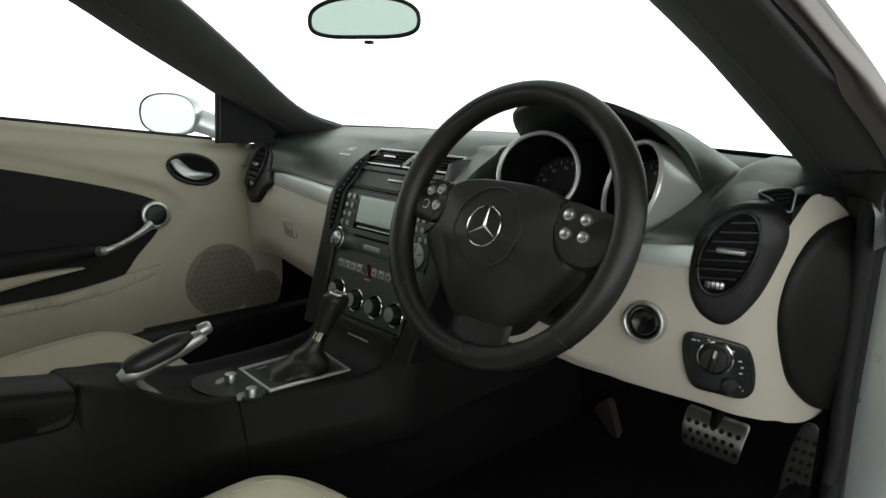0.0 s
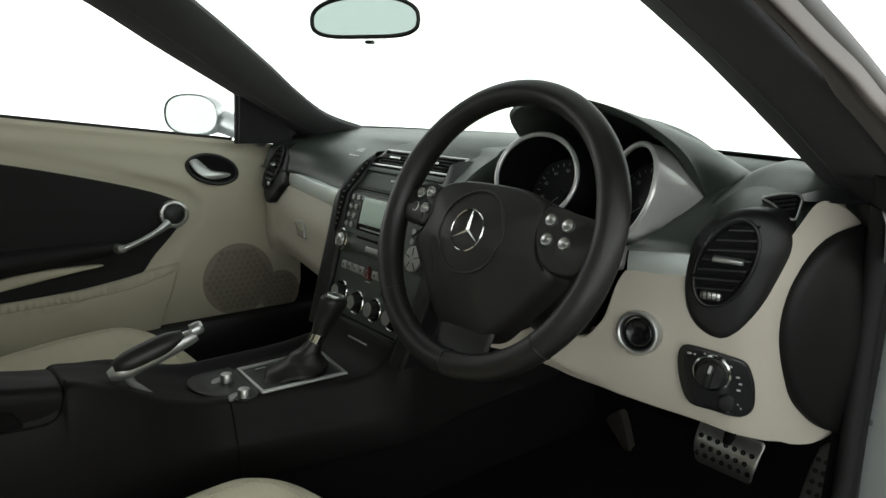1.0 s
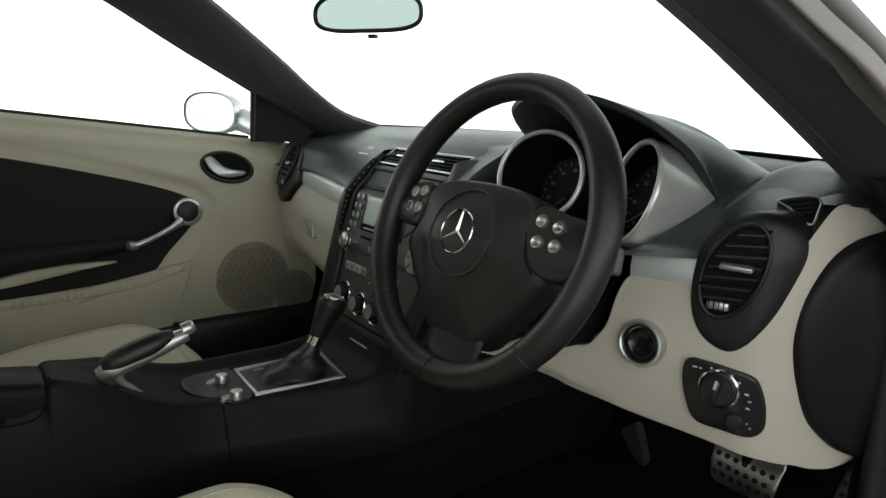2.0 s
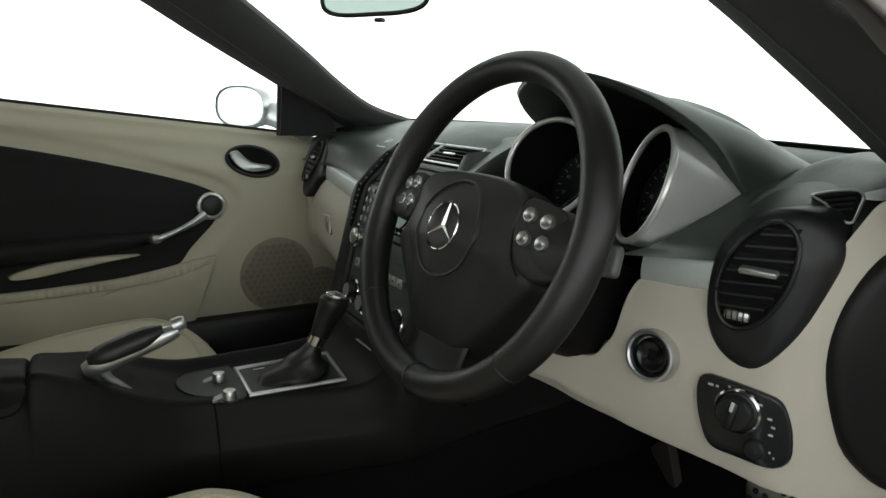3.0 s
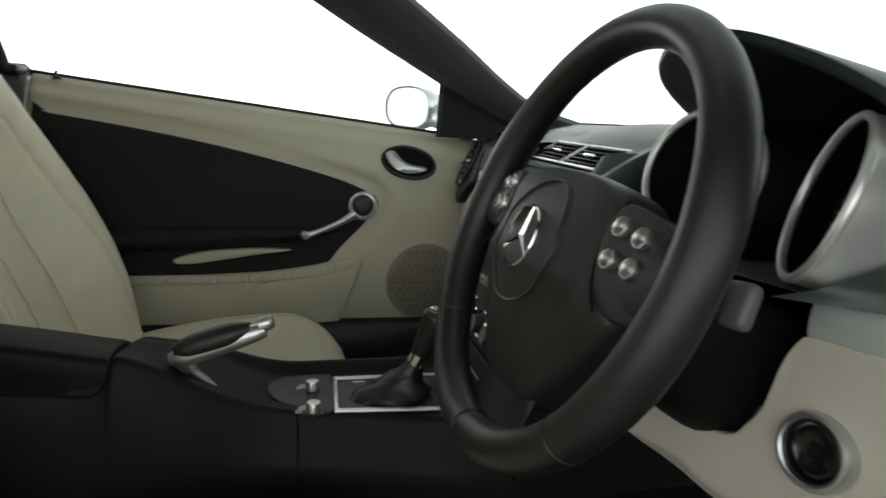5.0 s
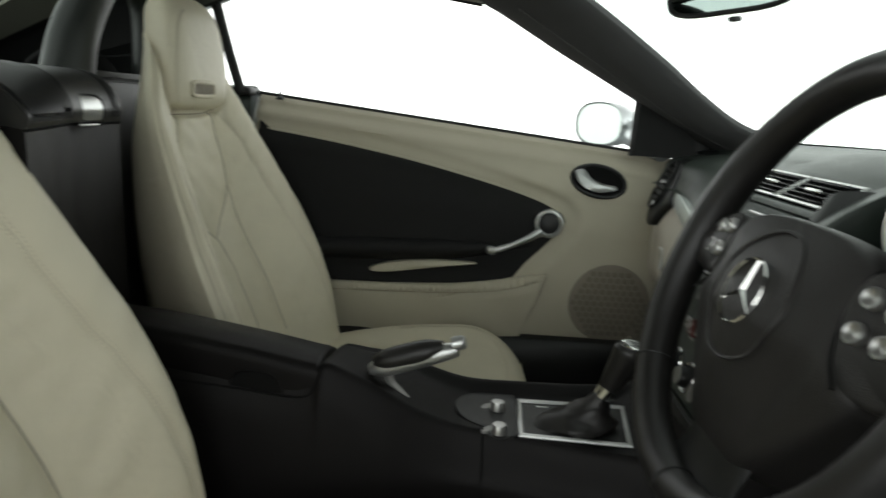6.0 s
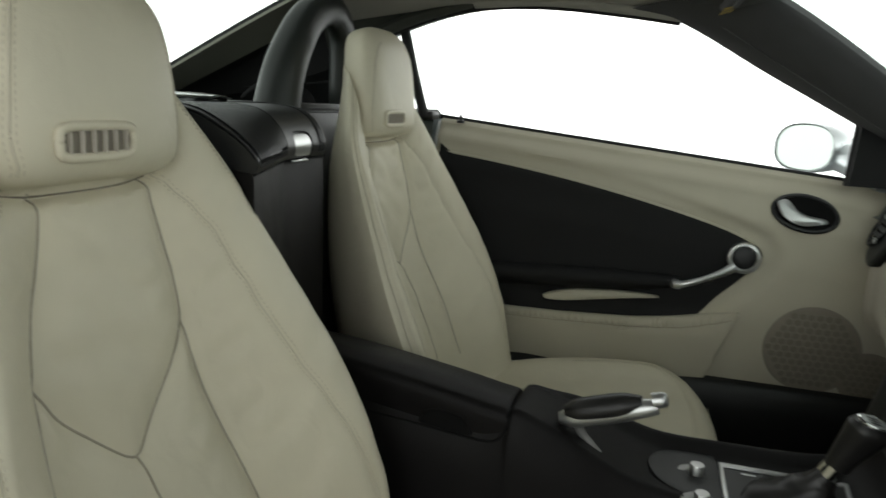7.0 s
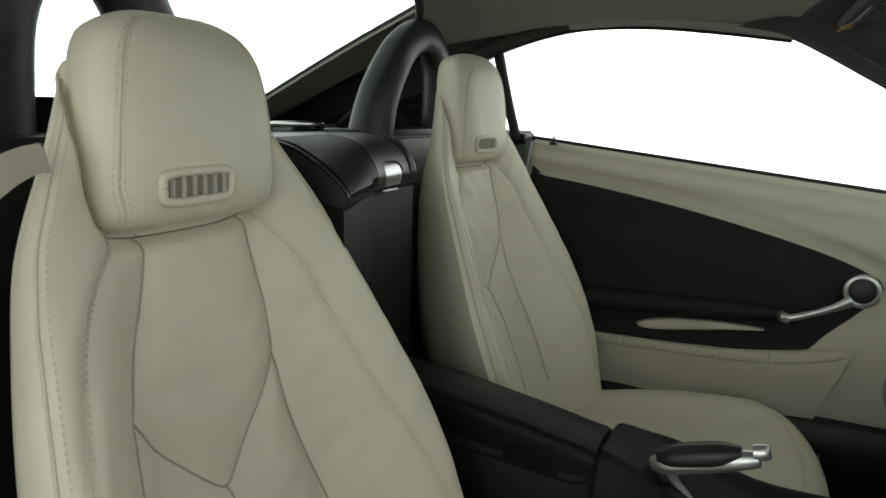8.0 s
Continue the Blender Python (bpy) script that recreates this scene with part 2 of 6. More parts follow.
def ellipse(cu, cv, ru, rv, turn=0, n=20, power=2.0):
    """An outline; a power above 2 squares it."""
    out, c, s = [], math.cos(radians(turn)), math.sin(radians(turn))
    for k in range(n):
        w = 2 * math.pi * k / n
        a = ru * math.copysign(abs(math.cos(w)) ** (2 / power), math.cos(w))
        b = rv * math.copysign(abs(math.sin(w)) ** (2 / power), math.sin(w))
        out.append((cu + a * c - b * s, cv + a * s + b * c))
    return out


def on_curve(outline, place, radius, h=0.0, seg=8, n=4, closed=True, flat=(1, 1), bm=None):
    """A cord along an outline on a surface."""
    fine = spline([Vector((u, v, 0)) for u, v in outline], n, closed)
    return tube([place(p.x, p.y, h) for p in fine], radius, seg, 1, closed=closed, flat=flat, bm=bm, smooth=False)


def axes(origin, normal, up=(0, 0, 1)):
    """A pose whose z axis is the normal and whose y axis is as near to up as can be."""
    z = Vector(normal).normalized()
    x = Vector(up).cross(z).normalized()
    y = z.cross(x)
    m = Matrix((x, y, z)).transposed().to_4x4()
    m.translation = Vector(origin)
    return m


def near_line(line, a, s):
    """Distance from (a, s) to a run of points."""
    best = 1.0
    for (p, q), (u, v) in zip(line, line[1:]):
        du, dv = u - p, v - q
        t = max(0, min(1, ((a - p) * du + (s - q) * dv) / (du * du + dv * dv)))
        best = min(best, math.hypot(a - p - t * du, s - q - t * dv))
    return best


def glide(x, table):
    """A smooth curve through a short table of (x, value)."""
    n = len(table)
    if x <= table[0][0]:
        return table[0][1]
    for i in range(n - 1):
        (a, p), (b, q) = table[i], table[i + 1]
        if x <= b:
            t = (x - a) / (b - a)
            m0 = (q - table[i - 1][1]) / (b - table[i - 1][0]) if i else (q - p) / (b - a)
            m1 = (table[i + 2][1] - p) / (table[i + 2][0] - a) if i + 2 < n else (q - p) / (b - a)
            d = b - a
            return (2 * t ** 3 - 3 * t * t + 1) * p + (t ** 3 - 2 * t * t + t) * d * m0 + (3 * t * t - 2 * t ** 3) * q + (t ** 3 - t * t) * d * m1
    return table[-1][1]


# ---- studio ----
def studio():
    """White floor that meets the self-glowing walls all round."""
    prof = [(9 + 2.0 * math.sin(w), 2.0 * (1 - math.cos(w)) + 0.01) for w in (k * math.pi / 16 for k in range(0, 9))] + [(11, 3.0)]
    single("backdrop", lathe(prof, pose(0, 0, 0), 48, caps=False), GLOW_WALL, "seamless white studio wall round the car, glowing by itself", "backdrop", kind="structure")
    single("floor", box((60, 60, 0.1), pose(0, 0, -0.06), 0), WHITE, "white painted studio floor", "floor", kind="structure")


    # made-up turntable, out of view: a dark disc to cut floor bounce
    single("turntable", lathe([(0.01, 0.004), (6.4, 0.004), (6.42, 0.0)], pose(0, 0, 0), 64, caps=False), BOUNCE_DISC, "unseen matt dark disc under the car, added to cut floor bounce", "turntable", kind="structure")


studio()


# ---- body shell ----
body = thing("sports_car", (0, 0, 0.2), "silver car body with closed hard top and dark pillars", "car")


def floor_pan():
    part("floor_carpet", skin([[(x, y, z) for x in (-0.74, -0.4, -0.12, 0.12, 0.4, 0.70)] for y, z in ((-1.3, 0.2), (-0.5, 0.19), (0.3, 0.17), (0.62, 0.20), (0.75, 0.40), (0.72, 0.7))], 3, 4), CARPET, body)
    for s in (-1, 1):
        b = skin([[(s * 0.60, y, 0.18), (s * 0.62, y, 0.29), (s * 0.655, y, 0.315), (s * 0.70, y, 0.31), (s * 0.73, y, 0.26)] for y in (-0.95, -0.4, 0.1, 0.42)], 3, 3)
        part("sill_trim", b, BLACK_HARD, body)
    # outer sides under the doors and the tub behind the seats
    for s in (-1, 1):
        part("sill_panel", skin([[(s * 0.735, y, 0.305), (s * 0.80, y, 0.27), (s * 0.82, y, 0.20), (s * 0.78, y, 0.14)] for y in (-0.95, 0, 0.45)], 3, 2), CAR_PAINT, body)


def kick_panel(s):
    part("kick_panel", skin([[(s * 0.672, y, z) for y in (0.29, 0.42, 0.55, 0.68)] for z in (0.16, 0.35, 0.55, 0.74)], 3, 3), CARPET, body, "black carpeted footwell side")


def a_pillar(s):
    """One windscreen pillar: trim inside, painted frame outside, rubber seal between."""
    if s > 0:
        inner = [(0.424, -0.135, 1.100), (0.461, -0.020, 1.050), (0.520, 0.172, 0.942), (0.550, 0.27, 0.877), (0.590, 0.425, 0.778)]
    outer = [(0.588, -0.30, 1.072), (0.62, -0.20, 1.047), (0.66, -0.03, 0.958), (0.695, 0.142, 0.870), (0.72, 0.32, 0.77)]
    if s < 0:
        # slimmer, with a foot that sweeps in along the dashboard
        inner = [(0.462, -0.125, 1.100), (0.497, 0.000, 1.034), (0.538, 0.150, 0.940), (0.564, 0.258, 0.866), (0.574, 0.345, 0.815), (0.562, 0.450, 0.780)]
        outer = outer[:4] + [(0.708, 0.235, 0.818), (0.72, 0.345, 0.760)]
    rows = []
    for p, q in zip(inner, outer):
        p, q = Vector(p), Vector(q)
        rim = q + Vector((0.012, 0.03, 0.010))
        rows.append([(s * v.x, v.y, v.z) for v in (p + Vector((0.012, 0.008, 0.004)), p, p.lerp(q, 0.35) + Vector((-0.012, -0.012, -0.008)), p.lerp(q, 0.75) + Vector((-0.008, -0.012, -0.006)), q, q + Vector((0.012, 0.008, 0.004)), rim, rim + Vector((-0.004, 0.035, 0.010)), p + Vector((0.05, 0.02, 0.012)))])
    part("windscreen_pillar", skin(rows, 3, 6, True, True), PILLAR, body, "charcoal cloth-covered windscreen pillar")
    part("pillar_seal", tube([(s * (v[0] + 0.014), v[1] + 0.02, v[2] + 0.006) for v in outer], 0.009, 10, 6), RUBBER, body)
    mix = [Vector(p).lerp(Vector(q), 0.60) for p, q in zip(inner, outer)]
    part("trim_joint", tube([(s * (v.x - 0.0115), v.y - 0.0125, v.z - 0.008) for v in mix[1:]], 0.0009, 6, 6), STALK_GREY, body)
    outside = [(s * (v[0] + 0.016), v[1] + 0.05, v[2] + 0.014) for v in outer]
    part("pillar_skin", tube(outside, 0.014, 12, 6), SEAL_GREY, body)


def weather_strip():
    """The folded rubber strip along the outer edge of the driver's pillar, against which the door shuts."""
    n = Vector((0.1, -0.75, -0.55)).normalized()
    rows = []
    for r, e in (((0.655, -0.16, 1.008), (0.675, -0.175, 1.006)), ((0.690, -0.060, 0.955), (0.715, -0.085, 0.952)), ((0.696, -0.032, 0.941), (0.721, -0.050, 0.937)), ((0.709, 0.000, 0.922), (0.735, 0.006, 0.907)), ((0.716, 0.056, 0.895), (0.746, 0.050, 0.885)), ((0.709, 0.116, 0.875), (0.753, 0.088, 0.864)), ((0.715, 0.160, 0.853), (0.765, 0.140, 0.838)), ((0.722, 0.226, 0.820), (0.780, 0.210, 0.800)), ((0.725, 0.330, 0.770), (0.790, 0.310, 0.750))):
        r, e = Vector(r), Vector(e)
        rows.append([r.lerp(e, f) + n * h for f, h in ((-0.1, -0.014), (0.0, 0.0), (0.14, 0.0045), (0.45, 0.002), (0.58, -0.006), (0.70, -0.004), (0.84, 0.004), (1.0, 0.0), (1.05, -0.016))])
    part("weather_strip", skin(rows, 5, 4), SEAL_TAUPE, body, "taupe rubber weather strip along the pillar")


def windscreen():
    rows = []
    for f in (0, 0.33, 0.66, 1):
        row = []
        for x in (-0.66, -0.4, 0, 0.4, 0.66):
            e = (x / 0.66) ** 2
            row.append((x, (0.66 - 0.14 * e) * (1 - f) + (-0.04 - 0.06 * e) * f + 0.03 * math.sin(math.pi * f), 0.74 * (1 - f) + (1.105 - 0.03 * e) * f + 0.02 * math.sin(math.pi * f)))
        rows.append(row)
    part("windscreen", skin(rows, 5, 5), GLASS, body, "clear raked windscreen glass")
    # black band along the foot of the glass
    rows = []
    for f in (0.03, 0.09, 0.132):
        row = []
        for x in (-0.64, -0.4, 0, 0.4, 0.64):
            e = (x / 0.66) ** 2
            row.append((x, (0.66 - 0.14 * e) * (1 - f) + (-0.04 - 0.06 * e) * f + 0.03 * math.sin(math.pi * f) - 0.006, 0.74 * (1 - f) + (1.105 - 0.03 * e) * f + 0.02 * math.sin(math.pi * f)))
        rows.append(row)
    part("glass_border", thicken(skin(rows, 3, 5), 0.002), RUBBER, body, "black border along the foot of the windscreen")
    part("scuttle", skin([[(x, 0.50 + 0.15 * (1 - (x / 0.66) ** 2) - 0.09 * (1 - f), 0.772 - 0.03 * f) for x in (-0.66, -0.3, 0, 0.3, 0.66)] for f in (0, 1)], 5, 2), RUBBER, body)
    # header rail over the screen
    rows = []
    for x in (-0.62, -0.5, -0.25, 0, 0.25, 0.5, 0.62):
        e = (x / 0.62) ** 2
        dy, dz = -0.07 * e, -0.028 * e
        rows.append([(x, y + dy, z + dz) for y, z in ((-0.02, 1.098), (-0.05, 1.082), (-0.12, 1.086), (-0.155, 1.092), (-0.16, 1.12), (-0.05, 1.128))])
    part("windscreen_header", skin(rows, 3, 4, True, True), PILLAR, body, "charcoal header rail above the windscreen")


def roof():
    rows = []
    for f in (-1, -0.9, -0.7, -0.35, 0, 0.35, 0.7, 0.9, 1):
        e = abs(f) ** 3
        # the rear edge curves back towards the sides
        back = -0.785 - 0.165 * min(1, max(0, (abs(f) - 0.4) / 0.5)) ** 1.2
        drop = 1.094 - 0.17 * (-0.785 - back)
        rows.append([(f * (w), y, z - 0.028 * e) for y, z, w in ((-0.155, 1.085, 0.60), (-0.30, 1.104, 0.60), (-0.45, 1.112, 0.60), (-0.62, 1.109, 0.60), (0.5 * (back - 0.62), 0.5 * (1.109 + drop) + 0.003, 0.595), (back, drop, 0.585))])
    part("headliner", thicken(skin(rows, 5, 4), -0.02), HEADLINER, body, "grey cloth headliner of the hard top")
    part("roof_panel", thicken(skin([[(p[0] * 1.04, p[1], p[2] + 0.045) for p in row] for row in rows], 5, 4), -0.012), CAR_PAINT, body, "silver hard top panel")
    for s in (-1, 1):
        arc = [(s * 0.612, -0.205, 1.061), (s * 0.61, -0.32, 1.0765), (s * 0.605, -0.47, 1.090), (s * 0.605, -0.62, 1.086), (s * 0.61, -0.77, 1.050), (s * 0.63, -0.93, 0.985)]
        part("roof_rail", tube(arc[:4], 0.022, 12, 6, flat=(1.0, 0.55)), HEADLINER, body)
        part("rear_rail", tube(arc[3:], [0.015, 0.0225, 0.0225], 12, 6, flat=(1.0, 0.55)), REAR_LINING, body)
        part("roof_seal", tube([(p[0] + s * 0.014, p[1], p[2] - 0.010) for p in arc], 0.007, 8, 6), RUBBER, body)
        part("roof_skin", tube([(p[0] + s * 0.045, p[1], p[2] + 0.02) for p in arc], 0.032, 12, 6), CAR_PAINT, body)
        # rear roof lining, sloping down beside the back window
        side = skin([[(s * 0.453, -0.90, 1.106), (s * 0.60, -0.90, 1.075), (s * 0.635, -0.90, 1.0), (s * 0.655, -0.90, 0.92)],
                     [(s * 0.458, -1.10, 1.016), (s * 0.58, -1.10, 0.996), (s * 0.62, -1.10, 0.955), (s * 0.64, -1.10, 0.90)],
                     [(s * 0.463, -1.40, 0.870), (s * 0.56, -1.40, 0.860), (s * 0.60, -1.40, 0.857), (s * 0.63, -1.40, 0.852)]], 4, 4)
        part("rear_roof_lining", thicken(side, -0.008), CLOTH, body, "black lining below the rear window")
        strip = skin([[(s * 0.450, -0.90, 1.098), (s * 0.51, -0.90, 1.092), (s * 0.570, -0.90, 1.076)], [(s * 0.455, -1.10, 1.008), (s * 0.51, -1.10, 1.001), (s * 0.565, -1.10, 0.988)], [(s * 0.460, -1.40, 0.862), (s * 0.51, -1.40, 0.857), (s * 0.560, -1.40, 0.850)]], 4, 4)
        part("window_trim", thicken(strip, -0.006), WINDOW_LINING, body, "olive lining beside the rear window")
        edge = [((s * 0.585, y, z), (s * 0.60, y, z - 0.012), (s * x1, y, z1)) for y, z, x1, z1 in ((-0.56, 1.092, 0.612, 1.094), (-0.66, 1.086, 0.613, 1.082), (-0.78, 1.078, 0.622, 1.048), (-0.88, 1.062, 0.634, 1.008), (-0.97, 1.045, 0.642, 0.965))]
        part("rail_lining", thicken(skin(edge, 4, 4), -0.012), REAR_LINING, body, "dark trim between headliner and roof rail")
    part("rear_header", tube([row[-1] for row in rows], 0.008, 8, 5), RUBBER, body)
    part("rear_window", skin([[(x, y, z - 0.03 * (x / 0.56) ** 2) for x in (-0.52, -0.3, 0, 0.3, 0.52)] for y, z in ((-0.80, 1.125), (-0.95, 1.105), (-1.2, 1.02), (-1.42, 0.93))], 4, 4), GLASS, body, "clear rear window glass")


def cowl_corner(s):
    part("cowl_corner", skin([[(s * 0.715, y, 0.70), (s * 0.705, y, z + 0.004), (s * 0.66, y, z + 0.006), (s * 0.60, y, z), (s * 0.56, y, z - 0.03)] for y, z in ((0.30, 0.752), (0.38, 0.765), (0.47, 0.775), (0.55, 0.76))], 3, 3), BLACK_HARD, body)


floor_pan()
kick_panel(-1)
cowl_corner(-1)
cowl_corner(1)
a_pillar(-1)
a_pillar(1)
weather_strip()
windscreen()
roof()


# ---- passenger door ----
def belt(y):
    return 0.749 + 0.107 * (0.163 - y)


def ease(x, table):
    """Smooth interpolation in a short table of (x, value)."""
    if x <= table[0][0]:
        return table[0][1]
    for (a, p), (b, q) in zip(table, table[1:]):
        if x <= b:
            t = (x - a) / (b - a)
            return p + (q - p) * t * t * (3 - 2 * t)
    return table[-1][1]


INSERT = [(-0.712, 0.7675), (-0.708, 0.7672), (-0.70, 0.766), (-0.60, 0.7525), (-0.49, 0.735), (-0.37, 0.713), (-0.26, 0.689), (-0.146, 0.660), (-0.06, 0.634), (-0.004, 0.609), (0.012, 0.591), (0.004, 0.572), (-0.03, 0.53),
          (-0.075, 0.485), (-0.10, 0.452), (-0.13, 0.436), (-0.22, 0.430), (-0.35, 0.424), (-0.52, 0.417), (-0.70, 0.413), (-0.708, 0.4128), (-0.712, 0.4128)]


def inside(line, u, v):
    """Whether (u, v) lies within a closed outline."""
    odd = False
    for (a, b), (c, d) in zip(line, line[1:] + line[:1]):
        if (b > v) != (d > v) and u < a + (v - b) * (c - a) / (d - b):
            odd = not odd
    return odd


def door_x(y, z):
    """The inner face of the door."""
    d = belt(y) - z
    x = ease(d, ((0.0, -0.735), (0.012, -0.722), (0.05, -0.694), (0.11, -0.668), (0.2, -0.655), (0.32, -0.648), (0.5, -0.652)))
    # moulded swoop round the insert: sunk at its edge, swelling outside it
    f = -0.014
    if not inside(INSERT, y, z):
        f = -0.014 * ease(near_line(INSERT, y, z), ((0.0, 1.0), (0.018, 0.86), (0.042, 0.0)))
    fade = max(0, min(1, (d - 0.015) / 0.03)) * max(0, min(1, (z - 0.40) / 0.06))
    return x - 0.10 * max(0, y - 0.22) ** 1.5 + f * fade * ease(y, ((-0.70, 0.5), (-0.35, 1.0)))


def on_door(y, z, h):
    return Vector((door_x(y, z) + h, y, z))


def passenger_door():
    door = thing("passenger_door", (-0.70, -0.2, 0.3), "beige passenger door panel with a black insert, closed", "car door")
    ys = [-0.722, -0.716] + [-0.70 + 0.0125 * k for k in range(81)]
    rows = []
    for y in ys:
        back = -0.006 if y < -0.72 else 0
        top = belt(y)
        low = 0.30 + 0.075 * (1 - math.sqrt(1 - min(1, max(0, (y - 0.225) / 0.0752)) ** 2))
        rows.append([(-0.748, y, top - 0.012), (-0.742, y, top - 0.001)] + [(door_x(y, z) + back, y, z) for z in (top - d * (top - low) for d in [0.0, 0.008, 0.016, 0.024, 0.034, 0.048] + [0.065 + 0.935 * k / 70 for k in range(71)])] + [(-0.665, y, low - 0.008), (-0.70, y, low - 0.012)])
    part("door_panel", loft(rows), DOOR_BEIGE, door, "smooth beige door panel")
    part("window_seal", tube([(-0.748, y, belt(y) + 0.001) for y in (-0.73, -0.4, -0.1, 0.16)], 0.006, 8, 6), RUBBER, door)
    part("outer_skin", skin([[(-0.755, y, belt(y) - 0.004), (-0.82, y, belt(y) - 0.05), (-0.87, y, 0.6), (-0.86, y, 0.4), (-0.80, y, 0.27)] for y in (-0.72, -0.3, 0.1, 0.5)], 4, 4), CAR_PAINT, door)
    part("rear_edge_trim", tube([(-0.712, -0.722, 0.835), (-0.692, -0.722, 0.80), (-0.674, -0.722, 0.765)], 0.0035, 8, 4), SILVER, door, "thin bright edge strip")
    insert = INSERT
    part("insert_panel", patch(insert, lambda u, v, h: on_door(u, v, h + 0.003), 0.006, 0.002, 26, 3, 110), CLOTH, door, "black fabric insert panel")
    part("insert_lip", on_curve(insert[:10], on_door, 0.004, -0.001, 8, 4, False), DOOR_BEIGE, door)
    # armrest ledge inside the insert
    rows = []
    for y, f in ((-0.71, 1.0), (-0.5, 1.0), (-0.35, 1.0), (-0.24, 0.85), (-0.15, 0.55), (-0.09, 0.2), (-0.05, 0.0)):
        z = 0.512 + 0.03 * (y + 0.5)
        rows.append([(door_x(y, z + 0.02) - 0.004, y, z + 0.014 * f), (door_x(y, z) + 0.030 * f, y, z + 0.010 * f), (door_x(y, z) + 0.042 * f, y, z - 0.004 * f), (door_x(y, z) + 0.036 * f, y, z - 0.020 * f), (door_x(y, z) + 0.014 * f, y, z - 0.034 * f), (door_x(y, z) - 0.004, y, z - 0.040 * f)])
    part("armrest", skin(rows, 4, 5), CLOTH, door, "black armrest ledge")
    strip = [(-0.440, 0.456), (-0.41, 0.468), (-0.36, 0.478), (-0.30, 0.483), (-0.24, 0.4835), (-0.185, 0.480), (-0.25, 0.471), (-0.32, 0.460), (-0.39, 0.450), (-0.43, 0.449)]
    part("grip_strip", patch(strip, lambda u, v, h: on_door(u, v, h + 0.018), 0.022, 0.004, 5, 3, 60, bulge=0.004), DOOR_BEIGE, door, "slim pale lens-shaped strip under the armrest")
    # chrome pull handle with its round end
    ring = Vector((door_x(-0.024, 0.582), -0.024, 0.582))
    m = axes(ring, (1, -0.12, 0.06))
    pull = part("pull_handle", lathe([(0.0, -0.01), (0.031, -0.01), (0.033, 0.012), (0.033, 0.020), (0.0315, 0.0245), (0.0265, 0.0258), (0.0238, 0.0235), (0.0232, 0.019)], m, 36, caps=False), SILVER, door, "satin silver pull handle with a round end")
    part("end_cap", lathe([(0.0234, 0.0195), (0.020, 0.0210), (0.010, 0.0222), (0.0005, 0.0225)], m, 28, caps=False), BLACK_HARD, pull)
    bar = [(-0.632, -0.046, 0.566), (-0.620, -0.075, 0.551), (-0.613, -0.11, 0.536), (-0.612, -0.145, 0.523), (-0.618, -0.160, 0.520)]
    part("bar", tube(bar, [0.011, 0.0075, 0.0065, 0.007, 0.008], 12, 5, flat=(0.8, 1.0)), SILVER, pull)
    part("foot", tube([(-0.615, -0.152, 0.520), (-0.64, -0.158, 0.516)], [0.009, 0.011], 12, 3), SILVER, pull)
    # inside lever in its oval recess
    oval = ellipse(0.082, 0.683, 0.062, 0.034, -9, 20)
    rim = part("lever_recess", patch(oval, lambda u, v, h: on_door(u, v, h + 0.0045), 0.006, 0.0015, 8, 3, 48, bulge=-0.002), PIT, door, "black oval lever recess")
    part("recess_rim", on_curve(oval, on_door, 0.0045, 0.003, 8, 3), BLACK_HARD, rim)
    lever = [(0.028, 0.703), (0.045, 0.709), (0.056, 0.699), (0.068, 0.687), (0.090, 0.678), (0.122, 0.673), (0.124, 0.665), (0.10, 0.660), (0.075, 0.659), (0.05, 0.667), (0.033, 0.684)]
    part("lever", patch(lever, lambda u, v, h: on_door(u, v, h + 0.012 + 0.10 * (0.075 - u)), 0.010, 0.005, 6, 4, 60, bulge=0.006), SILVER, rim, "chrome door lever")
    # loudspeaker grilles pressed into the panel
    for cu, cv, r, spacing in ((0.126, 0.401, 0.094, 0.0165), (0.237, 0.352, 0.058, 0.0150)):
        grille = part("speaker_grille", patch(ellipse(cu, cv, r, r, 0, 24), lambda u, v, h: on_door(u, v, h + 0.0012), 0.005, 0.001, 12, 3, 64), MESH, door, "round moulded loudspeaker grille")
        b = bmesh.new()
        k = int(r / spacing) + 1
        for i in range(-k, k + 1):
            for j in range(-k - 2, k + 3):
                u, v = (i + 0.5 * (j % 2)) * spacing, j * spacing * 0.866
                if math.hypot(u, v) < r * 0.88:
                    for ring_r in (0.47,):
                        cells = [on_door(cu + u + spacing * ring_r * math.sin(w), cv + v + spacing * ring_r * math.cos(w), 0.0014) for w in (q * math.pi / 3 for q in range(6))]
                        deep = [on_door(cu + u + spacing * 0.36 * math.sin(w), cv + v + spacing * 0.36 * math.cos(w), 0.0030) for w in (q * math.pi / 3 for q in range(6))]
                        loft([cells, deep], True, False, b)
                        b.faces.new([b.verts.new(p) for p in deep])
        tagged(part("grille_cells", b, CELL, grille, "fine honeycomb of the grille", smooth=False), kind="stuff")
    # leather map pocket with a gathered hem
    pocket = [(-0.70, 0.421), (-0.60, 0.420), (-0.484, 0.420), (-0.36, 0.422), (-0.255, 0.427), (-0.15, 0.440), (-0.07, 0.456), (-0.026, 0.466), (-0.03, 0.44), (-0.055, 0.37), (-0.079, 0.308), (-0.10, 0.302), (-0.3, 0.302), (-0.5, 0.302), (-0.70, 0.302)]

    def pocket_h(u, v, h):
        sag = 0.0017 * math.sin(u * 210 + 3 * math.sin(u * 23)) * max(0, min(1, (v - 0.39) / 0.03)) + 0.003 * math.sin(u * 31 + v * 22) * max(0, min(1, (0.44 - v) / 0.05))
